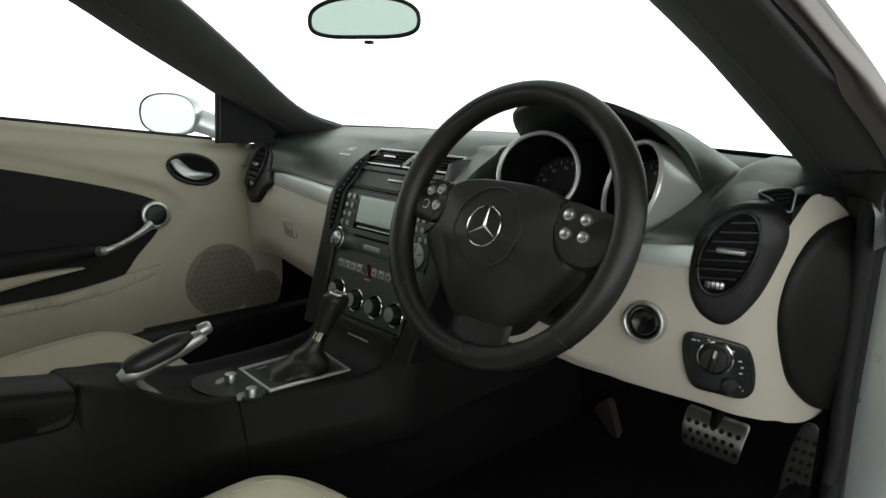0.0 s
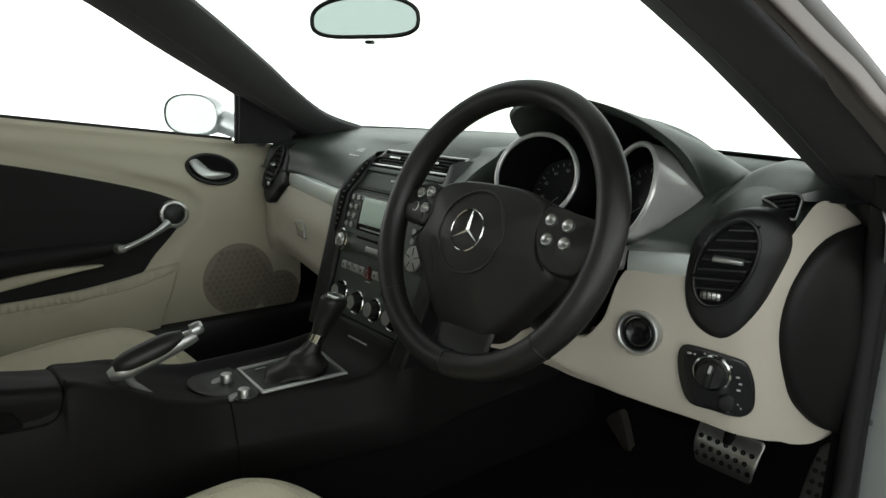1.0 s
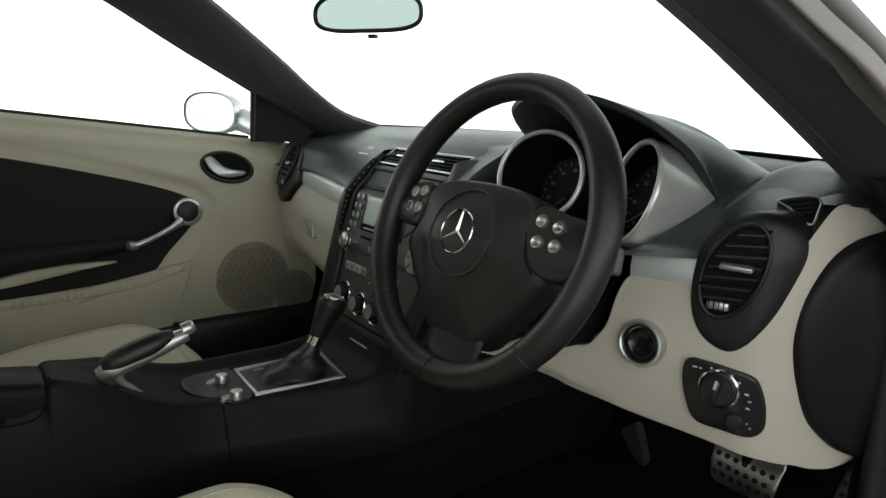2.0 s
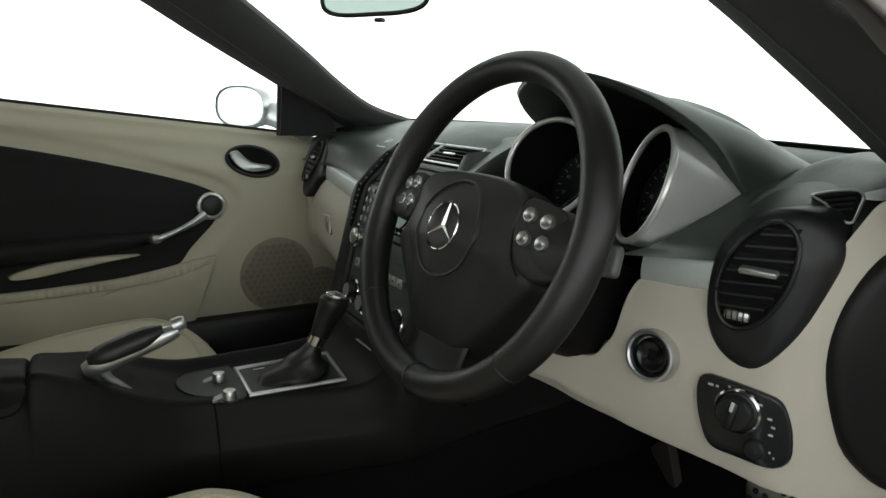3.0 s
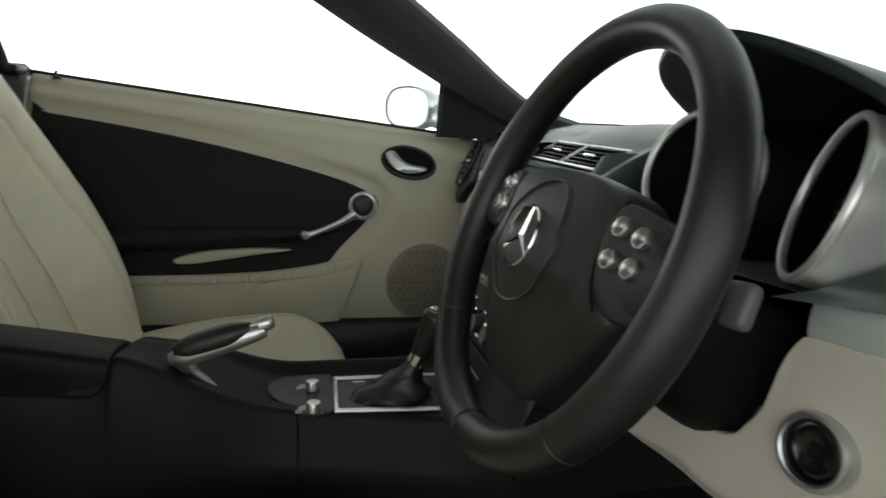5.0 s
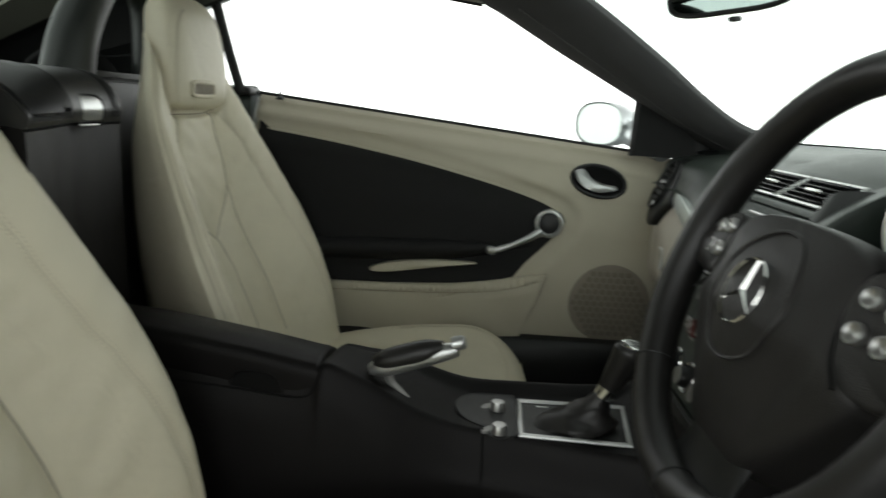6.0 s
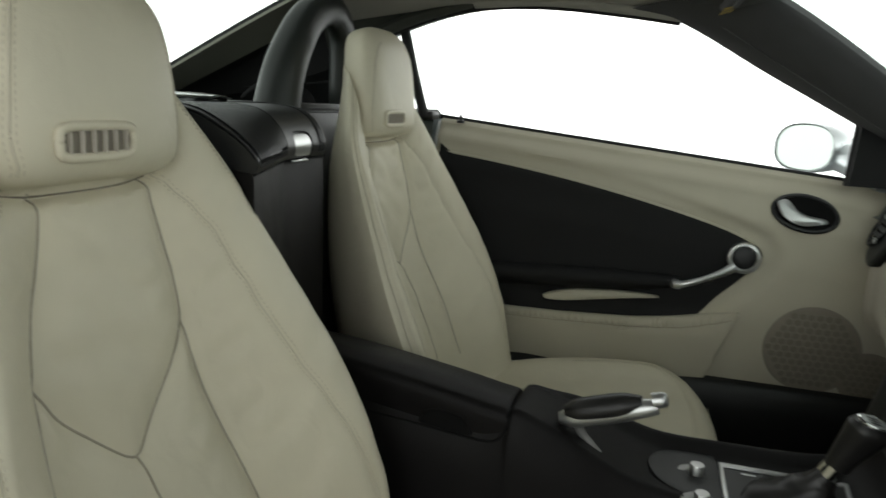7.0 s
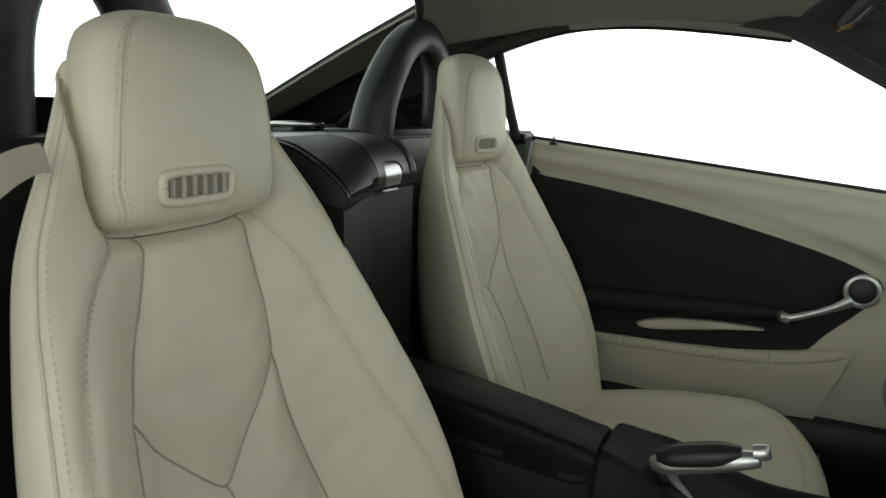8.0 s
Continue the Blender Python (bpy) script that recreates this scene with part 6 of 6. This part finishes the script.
# ---- gear lever ----
def gear_lever():
    surround = [(-0.064, -0.118), (0.042, -0.121), (0.051, 0.020), (-0.064, 0.034)]
    flat_place = lambda u, v, h: Vector((u, v, 0.4105 + h))
    g = thing("gear_lever", (0, -0.03, 0.41), "black leather gear lever with boot in a satin silver frame", "gear lever")
    part("frame", tube([flat_place(u, v, 0.001) for u, v in surround], 0.0045, 8, 1, closed=True, smooth=False, flat=(1.2, 0.7)), SILVER, g, "satin silver gear frame")
    part("gate_plate", patch(surround, lambda u, v, h: flat_place(u, v, h + 0.0005), 0.004, 0.001, 4, 1, 40, straight=True), BLACK_HARD, g)
    for k in range(3):
        part("gate_mark", box((0.003, 0.018, 0.0008), pose(-0.049, -0.085 + 0.035 * k, 0.4115), 0.0003, 1), SILVER, g)
    rows = []
    for f, w, d in ((0.0, 0.042, 0.055), (0.15, 0.040, 0.050), (0.35, 0.030, 0.036), (0.55, 0.022, 0.026), (0.75, 0.016, 0.018), (1.0, 0.0125, 0.0125)):
        c = Vector((-0.003, -0.045, 0.411)).lerp(Vector((0.010, -0.010, 0.466)), f)
        rows.append([c + Vector((w * math.cos(q) * (1 + 0.10 * math.cos(5 * q + 9 * f) * (1 - f)), d * math.sin(q) * (1 + 0.10 * math.sin(4 * q + 11 * f) * (1 - f)), 0.004 * math.sin(3 * q + 14 * f) * (1 - f) * f * 3)) for q in (2 * math.pi * k / 36 for k in range(36))])
    cols = [spline(c, 4) for c in zip(*rows)]
    part("boot", loft(list(zip(*cols)), True), WHEEL_LEATHER, g, "creased black leather gear boot")
    axis = [(0.010, -0.012, 0.462), (0.013, -0.006, 0.476)]
    part("collar", tube(axis, 0.0135, 24, 2), CHROME, g, "chrome collar")
    knob = part("knob", tube([(0.013, -0.006, 0.474), (0.016, 0.001, 0.494), (0.020, 0.010, 0.515), (0.0225, 0.016, 0.530), (0.023, 0.018, 0.538)], [0.0125, 0.0150, 0.0185, 0.0205, 0.0175], 24, 5, flat=(1, 1.15), up=(0, 1, 0)), WHEEL_LEATHER, g, "black leather gear knob")
    m = axes((0.0232, 0.0190, 0.5395), (0.1, 0.25, 1), (0, 1, 0))
    part("top_plate", lathe([(0.0165, -0.003), (0.0165, 0.001), (0.015, 0.0022), (0.0145, 0.0015)], m, 32, caps=False), CHROME, knob)
    part("shift_plate", lathe([(0.0146, 0.0012), (0.0005, 0.002)], m, 28, caps=False), SILVER, knob, "satin plate with the shift pattern")
    for x, y, w, d in ((-0.006, 0, 0.0012, 0.012), (0, 0, 0.0012, 0.012), (0.006, 0, 0.0012, 0.012), (0, 0, 0.012, 0.0012)):
        part("pattern_line", box((w, d, 0.0005), m @ pose(x, y, 0.0021), 0), BLACK_HARD, knob, smooth=False)


gear_lever()


def console_switches():
    for x in (-0.030, 0.040):
        k = thing("console_knob", (x, -0.151, 0.41), "small round silver knob on the centre console", "knob", "console knobs")
        m = pose(x, -0.151, 0.409)
        part("cap", lathe([(0.0098, 0.002), (0.0096, 0.013), (0.0085, 0.0155), (0.0005, 0.016)], m, 28, caps=False), BUTTON_BRIGHT, k)
        part("skirt", lathe([(0.0150, 0.0), (0.0150, 0.0022), (0.0105, 0.003)], m, 28, caps=False), BLACK_HARD, k)
        half = [(0.0, -0.018), (-0.012, -0.015), (-0.019, -0.006), (-0.0195, 0.003), (-0.012, 0.006), (0.0, -0.010)]
        part("side_button", patch([(x - 0.002 + u * 0.9, -0.156 + v) for u, v in half], lambda u, v, h: Vector((u, v, 0.4125 + h)), 0.004, 0.001, 3, 4, 32), BUTTON, k, "crescent silver button")


console_switches()
# inset panel that carries the knobs, behind the gear lever
part("switch_panel", patch([(-0.086, -0.124), (-0.087, -0.165), (-0.072, -0.195), (-0.036, -0.211), (-0.004, -0.207), (0.014, -0.190), (0.026, -0.165), (0.040, -0.126)], lambda u, v, h: Vector((u, v, glide(v, ((-0.22, 0.4185), (-0.19, 0.4105), (-0.15, 0.4085), (-0.10, 0.4078))) + 0.0028 + h)), 0.004, 0.0012, 5, 4, 56), BLACK_HARD, console, "black inset panel round the knobs")
part("latch_recess", patch([(-0.506, 0.462), (-0.502, 0.475), (-0.494, 0.4815), (-0.475, 0.4835), (-0.453, 0.479), (-0.445, 0.470), (-0.440, 0.4555)], lambda u, v, h: Vector((0.0570 + h, u, v)), 0.004, 0.001, 3, 4, 36, bulge=-0.001), PIT, console, "dark latch recess in the lid")
part("recess_rim", on_curve([(-0.508, 0.463), (-0.503, 0.4765), (-0.494, 0.4832), (-0.475, 0.4852), (-0.452, 0.4806), (-0.4435, 0.471), (-0.438, 0.456)], lambda u, v, h: Vector((0.0572 + h, u, v)), 0.0009, 0, 6, 4, False), CONSOLE, console)
part("lid_joint", tube([(0.0585, -0.66, 0.476), (0.0585, -0.572, 0.466), (0.0585, -0.509, 0.4605), (0.0585, -0.439, 0.4535), (0.0582, -0.412, 0.453), (0.0576, -0.3985, 0.461), (0.0565, -0.391, 0.480), (0.0535, -0.388, 0.495), (0.046, -0.387, 0.500)], 0.0017, 8, 5), PIT, console)
part("panel_joint", tube([(0.033, -0.172, 0.413), (0.045, -0.172, 0.398), (0.060, -0.171, 0.34), (0.072, -0.170, 0.27)], 0.0012, 6, 5), PIT, console)


def handbrake():
    hb = thing("handbrake", (0.01, -0.30, 0.45), "handbrake with a black grip and a satin silver shell", "handbrake")
    a, b = Vector((0.012, -0.325, 0.484)), Vector((0.020, -0.213, 0.522))
    ax = (b - a).normalized()
    up = Vector((1, 0, 0)).cross(ax) * 1
    path = [a - ax * 0.006, a + ax * 0.012, a.lerp(b, 0.35), a.lerp(b, 0.65), a.lerp(b, 0.9), b]
    part("shell", tube([p - up * 0.004 for p in path], [0.009, 0.0160, 0.0168, 0.0158, 0.0132, 0.0105], 20, 5, flat=(0.90, 0.85), up=up), SILVER, hb, "satin silver grip shell")
    part("grip", tube([p + up * 0.004 for p in (a + ax * 0.004, a + ax * 0.02, a.lerp(b, 0.4), a.lerp(b, 0.66), a.lerp(b, 0.86))], [0.011, 0.0178, 0.0192, 0.0180, 0.010], 20, 5, flat=(0.94, 0.80), up=up), WHEEL_LEATHER, hb, "black leather grip pad")
    part("release_button", tube([b - ax * 0.004 + up * 0.004, b + ax * 0.008 + up * 0.004, b + ax * 0.013 + up * 0.004], [0.0100, 0.0096, 0.0075], 14, 3), SILVER, hb, "chrome release button")
    part("stem", tube([a + ax * 0.016 - up * 0.010, (0.012, -0.300, 0.462), (0.012, -0.288, 0.450), (0.012, -0.270, 0.430)], [0.008, 0.0055, 0.005, 0.005], 14, 4, flat=(0.8, 1)), BUTTON, hb, "silver lever stem")


handbrake()


# ---- mirrors and visor under the roof ----
def rear_view_mirror():
    mv = thing("rear_view_mirror", (0, 0.09, 0.99), "oval rear view mirror in a black frame", "mirror")
    m = axes((0.000, 0.088, 0.990), (0.47, -0.88, -0.04))
    outline = ellipse(0, 0, 0.098, 0.031, 0, 28, 2.7)
    place = lambda u, v, h: m @ Vector((u, v - 0.06 * u * u / 0.1, h))
    part("shell", patch(outline, lambda u, v, h: place(u, v, -h - 0.0095), 0.008, 0.006, 6, 3, 64, bulge=0.020), BLACK_HARD, mv)
    part("frame", on_curve(outline, place, 0.0034, 0.0005, 10, 3), BLACK_HARD, mv)
    part("mirror_glass", patch(ellipse(0, 0, 0.097, 0.030, 0, 28, 2.7), place, 0.004, 0.0006, 4, 3, 64), MIRROR, mv, smooth=False)
    part("dip_lever", box((0.014, 0.006, 0.012), m @ pose(0.008, -0.039, -0.006), 0.002), BLACK_HARD, mv)
    part("stalk", tube([m @ Vector((0, 0.005, -0.03)), (-0.03, 0.10, 1.04), (-0.02, 0.02, 1.09)], [0.012, 0.011, 0.016], 14, 4), BLACK_HARD, mv)


rear_view_mirror()


def sun_visor():
    v = thing("sun_visor", (-0.33, -0.12, 1.06), "grey sun visor folded up with a yellow label", "sun visor")
    m = pose(-0.32, -0.100, 1.072, 16, 0, 0)
    part("pad", box((0.36, 0.10, 0.016), m, 0.007, 3), PILLAR, v)
    part("frame", box((0.20, 0.075, 0.004), m @ pose(-0.04, 0.0, -0.0085), 0.0015), BLACK_HARD, v)
    part("flap", box((0.17, 0.055, 0.003), m @ pose(-0.04, 0.0, -0.0110), 0.001), REAR_LINING, v)
    lab = part("label", box((0.075, 0.020, 0.0008), m @ pose(-0.155, -0.040, -0.0088), 0.0002, 1), YELLOW, v, "yellow warning label")
    for k in range(3):
        part("text_bar", box((0.05, 0.002, 0.0004), m @ pose(-0.155, -0.046 + 0.006 * k, -0.0094), 0), BLACK_HARD, lab, smooth=False)


sun_visor()


# ---- pedals ----
def pedals():
    p = thing("brake_pedal", (0.46, 0.53, 0.28), "perforated stainless brake pedal with black studs", "pedal")
    place = lambda u, v, h: Vector((0.461 + u, 0.530 + 10 * v * v + 0.25 * v - h, 0.275 + v - h * 0.25))
    part("plate", patch([(-0.058, 0.032), (-0.054, 0.036), (0.054, 0.036), (0.058, 0.032), (0.056, 0.0), (0.050, -0.032), (0.046, -0.036), (-0.046, -0.036), (-0.050, -0.032), (-0.056, 0.0)], place, 0.006, 0.002, 6, 4, 60, straight=True), PEDAL, p)
    for j in range(3):
        for k in range(7 - j % 2):
            q = axes(place(-0.046 + 0.0153 * k + 0.0076 * (j % 2), 0.016 - 0.0155 * j, 0.0), (0, -1, 0.2))
            part("stud", lathe([(0.0047, -0.001), (0.0044, 0.0016), (0.0005, 0.0018)], q, 14, caps=False), RUBBER, p)
    part("arm", tube([(0.461, 0.545, 0.29), (0.455, 0.58, 0.38), (0.45, 0.60, 0.50)], 0.011, 10, 4), PIT, p)
    a = thing("accelerator_pedal", (0.60, 0.55, 0.25), "perforated accelerator pedal with black studs, darkened for footwell shade", "pedal")
    place2 = lambda u, v, h: Vector((0.592 + u, 0.605 + 0.35 * v - h, 0.245 + v - 0.3 * h))
    # plate takes the darkened steel in place of footwell shade
    part("plate", patch([(-0.017, 0.06), (0.018, 0.06), (0.022, -0.06), (-0.022, -0.06)], place2, 0.006, 0.002, 5, 3, 48), PEDAL_SHADED, a)
    for j in range(6):
        for k in range(3):
            q = axes(place2(-0.013 + 0.013 * k, 0.045 - 0.018 * j, 0.0), (0, -1, 0.3))
            part("stud", lathe([(0.0045, -0.001), (0.0042, 0.0016), (0.0005, 0.0018)], q, 12, caps=False), RUBBER, a)
    f = thing("foot_rest", (0.23, 0.56, 0.2), "tan carpeted foot rest in the dark footwell", "foot rest")
    part("pad", patch([(0.195, 0.225), (0.215, 0.248), (0.232, 0.247), (0.262, 0.165), (0.25, 0.17), (0.213, 0.205)], lambda u, v, h: Vector((u, 0.56 - h, v)), 0.02, 0.003, 4, 3, 40), TAN, f)


pedals()


# ---- rear compartment ----
def rear_parts():
    for s in (-1, 1):
        h = thing("roll_hoop", (s * 0.37, -0.88, 0.86), "black padded roll hoop behind the seat", "roll hoop", "roll hoops")
        path = [(s * 0.185, -0.90, 0.84), (s * 0.220, -0.895, 0.93), (s * 0.266, -0.885, 1.010), (s * 0.318, -0.88, 1.050), (s * 0.368, -0.88, 1.054), (s * 0.412, -0.885, 1.030), (s * 0.438, -0.89, 0.965), (s * 0.446, -0.90, 0.84)]
        if s > 0:
            path = path[:5] + [(x - 0.028, y, z) for x, y, z in path[5:]]
        else:
            path = [(-0.216, -0.872, 0.84), (-0.242, -0.868, 0.92), (-0.294, -0.863, 0.993), (-0.342, -0.86, 1.028), (-0.396, -0.86, 1.042), (-0.446, -0.862, 1.031), (-0.486, -0.868, 0.985), (-0.502, -0.875, 0.84)]
        part("padding", tube(path, [0.044, 0.039, 0.034, 0.030, 0.028, 0.029, 0.031, 0.034], 20, 6, flat=(1.15, 0.85), up=(0, 1, 0)), HOOP_BLACK, h)
        part("inner_liner", tube([(s * 0.355 + (p[0] - s * 0.355) * 0.86, p[1] + 0.006, 0.84 + (p[2] - 0.84) * 0.90) for p in path], 0.008, 10, 6), BLACK_HARD, h)
        part("foot_plate", patch(ellipse(s * 0.367, -0.90, 0.215, 0.06, 0, 24, 3), lambda u, v, hh: Vector((u, v, 0.866 + hh)), 0.01, 0.003, 4, 3, 48), BLACK_HARD, h)
        part("lower_panel", patch([(s * 0.225, 0.862), (s * 0.235, 0.885), (s * 0.28, 0.90), (s * 0.35, 0.902), (s * 0.42, 0.90), (s * 0.465, 0.885), (s * 0.47, 0.862)], lambda u, v, hh: Vector((u, -0.93 + hh, v)), 0.008, 0.003, 4, 3, 48), PIT, h)
        part("belt_guide", box((0.03, 0.02, 0.06), pose(s * 0.37, -0.945, 0.90), 0.006), BLACK_HARD, h)
        # thin rear edge of the side glass
        part("quarter_post", tube([(s * 0.650, -0.798, 1.060), (s * 0.665, -0.775, 0.95), (s * 0.675, -0.748, 0.845)], 0.012, 10, 5), RUBBER, body)
        part("belt_line_cap", box((0.06, 0.10, 0.02), pose(s * 0.70, -0.775, 0.848), 0.006), BLACK_HARD, body)
        part("rear_wing", skin([[(s * 0.76, y, 0.862), (s * 0.82, y, 0.83), (s * 0.87, y, 0.70), (s * 0.85, y, 0.45)] for y in (-0.74, -1.1, -1.6)], 4, 4), CAR_PAINT, body)
        part("inner_wing", skin([[(s * 0.63, y, z1), (s * 0.66, y, 0.5 * (z1 + 0.86)), (s * 0.68, y, 0.86)] for y, z1 in ((-0.88, 0.97), (-1.1, 0.91), (-1.4, 0.88))], 3, 3), BLACK_HARD, body)
    bx = thing("storage_box", (0.02, -0.78, 0.5), "black storage box between the seat backs with a chrome latch", "storage box")
    bow = lambda x: 0.36 * max(0, x - 0.002)
    rows = []
    for z, e in ((0.291, 0), (0.55, 0), (0.784, 0), (0.790, 0.004), (0.791, 0.012)):
        line = [(x, -0.733 + bow(x)) for x in (-0.117, -0.06, 0.0, 0.05, 0.10, 0.145, 0.185)]
        rows.append([(x * (1 - e), y - e, z) for x, y in [(-0.118, -0.853)] + line + [(0.185, -0.853)]])
    part("lower_box", loft(rows, True, True), CONSOLE, bx)
    profile = ((-0.729, 0.790), (-0.7255, 0.797), (-0.724, 0.810), (-0.730, 0.828), (-0.744, 0.846), (-0.766, 0.858), (-0.80, 0.863), (-0.87, 0.863))
    rows = []
    for x, e in ((-0.1165, 0.010), (-0.1155, 0.005), (-0.112, 0.001), (-0.10, 0), (-0.05, 0), (0.02, 0), (0.08, 0), (0.13, 0), (0.181, 0.001), (0.1845, 0.005), (0.1855, 0.010)):
        rows.append([(x, y - e + bow(x) * ease(z, ((0.80, 1.0), (0.863, 0.4))), z - (e if z > 0.80 else 0)) for y, z in profile])
    rows.append([(0.1856, -0.76, 0.80)] * len(profile))
    lid = part("curved_lid", skin(rows, 4, 4), WEAVE, bx, "satin black curved lid, ribbed on one side")
    over = lambda x, h: [(x, y + h * c + bow(x) * ease(z, ((0.80, 1.0), (0.863, 0.4))), z + h * d) for (y, z), (c, d) in zip(profile[1:7], ((1, 0), (1, 0.05), (0.94, 0.33), (0.75, 0.66), (0.4, 0.92), (0.1, 1)))]
    for k in range(40):
        part("rib", tube(over(0.026 + 0.0039 * k, 0.0), 0.0012, 6, 3), WEAVE, lid)
    for k in range(4):
        part("rib", tube(over(-0.104 + 0.0036 * k, 0.0), 0.0011, 6, 3), WEAVE, lid)
    for x in (0.0215, -0.0885):
        part("joint", tube(over(x, 0.0002), 0.0011, 6, 3), PIT, lid)
    # latch in the plain part of the lid, in a shallow dark frame
    nose = lambda u, v, h: Vector((u, glide(v, ((0.790, -0.7285), (0.797, -0.7255), (0.810, -0.724), (0.828, -0.730), (0.846, -0.744))) + h + 0.0018, v))
    latch_line = [(-0.0600, 0.7925), (-0.0600, 0.812), (-0.0555, 0.821), (-0.046, 0.8245), (-0.012, 0.8245), (-0.0035, 0.821), (-0.0005, 0.812), (-0.0005, 0.7925)]
    latch = part("latch", patch(latch_line, nose, 0.012, 0.002, 8, 3, 60, bulge=0.0012, straight=True), SILVER, bx, "chrome latch plate")
    part("frame", on_curve([(-0.030 + (u + 0.030) * 1.09, 0.807 + (v - 0.807) * 1.09) for u, v in latch_line], nose, 0.0014, -0.0016, 8, 3, False), PIT, latch)
    part("latch_lip", box((0.044, 0.004, 0.003), pose(-0.030, -0.7265, 0.7865), 0.001), SILVER, bx)
    part("edge_line", tube([(x, -0.7325 + bow(x), 0.7885) for x in (-0.118, -0.05, 0.0, 0.02, 0.08, 0.145, 0.185)], 0.0022, 8, 3), PIT, bx)
    ln = thing("shelf_speaker", (-0.15, -1.0, 0.86), "oval speaker pod with a bright rim on the rear shelf", "speaker")
    oval = ellipse(-0.16, -1.0, 0.09, 0.045, 0, 24)
    part("pod", patch(oval, lambda u, v, h: Vector((u, v, 0.873 + h)), 0.014, 0.005, 5, 3, 48, bulge=0.004), BLACK_GLOSS, ln)
    part("rim", on_curve(ellipse(-0.16, -1.0, 0.092, 0.047, 0, 24), lambda u, v, h: Vector((u, v, 0.870 + h)), 0.003, 0, 8, 3), CHROME, ln)


rear_parts()


# ---- seat belt at the driver seat ----
def seat_belt():
    sb = thing("seat_belt", (0.6, -0.66, 0.86), "beige seat belt webbing running from the driver seat", "seat belt")
    rows = []
    for p, w in (((0.506, -0.706, 0.8595), 0.009), ((0.522, -0.700, 0.8585), 0.0095), ((0.538, -0.694, 0.8545), 0.010), ((0.556, -0.688, 0.847), 0.011), ((0.60, -0.680, 0.820), 0.012), ((0.66, -0.680, 0.765), 0.013)):
        p = Vector(p)
        rows.append([p + Vector((0.3 * w, 0.004, w)), p + Vector((0.001, 0.006, 0)), p + Vector((-0.3 * w, 0.004, -w))])
    part("webbing", thicken(skin(rows, 3, 5), 0.002), STRAP, sb)
    part("belt_guide", box((0.004, 0.007, 0.021), pose(0.5065, -0.703, 0.8595, 0, 12, 0), 0.0015), STALK_GREY, sb, "grey belt guide")


seat_belt()


# ---- hinge pillar of the open driver door ----
def hinge_pillar():
    part("hinge_pillar", skin([[(0.704 + 0.030 * (0.74 - z), 0.368, z), (0.712 + 0.030 * (0.74 - z), 0.358, z), (0.80, 0.355, z), (0.86, 0.40, z)] for z in (0.16, 0.4, 0.6, 0.74)], 3, 3), CAR_PAINT, body, "silver painted hinge pillar")
    part("door_seal", tube([(0.700, 0.352, 0.20), (0.699, 0.352, 0.45), (0.696, 0.345, 0.64), (0.700, 0.32, 0.75), (0.710, 0.28, 0.80)], 0.012, 12, 6), RUBBER, body, "black rubber door seal")
    part("seal_carrier", skin([[(0.672, 0.40, z), (0.695, 0.352, z), (0.715, 0.350, z)] for z in (0.16, 0.45, 0.62, 0.76)], 3, 3), RUBBER, body)
    part("pillar_foot", skin([[(0.655, 0.30, 0.79), (0.69, 0.27, 0.79), (0.715, 0.30, 0.80)], [(0.668, 0.345, 0.745), (0.695, 0.325, 0.745), (0.72, 0.345, 0.75)], [(0.68, 0.37, 0.68), (0.70, 0.35, 0.68), (0.72, 0.365, 0.69)]], 4, 4), RUBBER, body)


hinge_pillar()


# ---- the driver door, swung open beside the camera, unseen, added to block light ----
def driver_door():
    d = thing("driver_door", (0.92, 0.44, 0.3), "silver driver door swung wide open, beige inside, unseen, added to block light", "car door")
    far = Vector((math.sin(radians(66)), -math.cos(radians(66)), 0))
    side = Vector((-far.y, far.x, 0))
    at = lambda u, v, h: Vector((0.92, 0.44, 0)) + far * u + side * h + Vector((0, 0, v))
    inner = [[at(u, v, h) for v, h in ((0.29, -0.02), (0.32, -0.055), (0.5, -0.065), (0.65, -0.055), (0.74, -0.02), (0.75, 0.0))] for u in (0.0, 0.3, 0.6, 0.95)]
    part("door_panel", skin(inner, 4, 3), DOOR_BEIGE, d, "beige inner door panel")
    part("outer_skin", skin([[at(u, v, h) for v, h in ((0.29, -0.02), (0.28, 0.03), (0.4, 0.08), (0.6, 0.085), (0.74, 0.03), (0.75, 0.0))] for u in (0.0, 0.3, 0.6, 0.95)], 4, 3), CAR_PAINT, d)
    part("insert_panel", patch([(0.1, 0.62), (0.9, 0.68), (0.9, 0.42), (0.3, 0.43)], lambda u, v, h: at(u, v, -0.068 - h), 0.02, 0.003, 6, 3, 48), CLOTH, d)


driver_door()
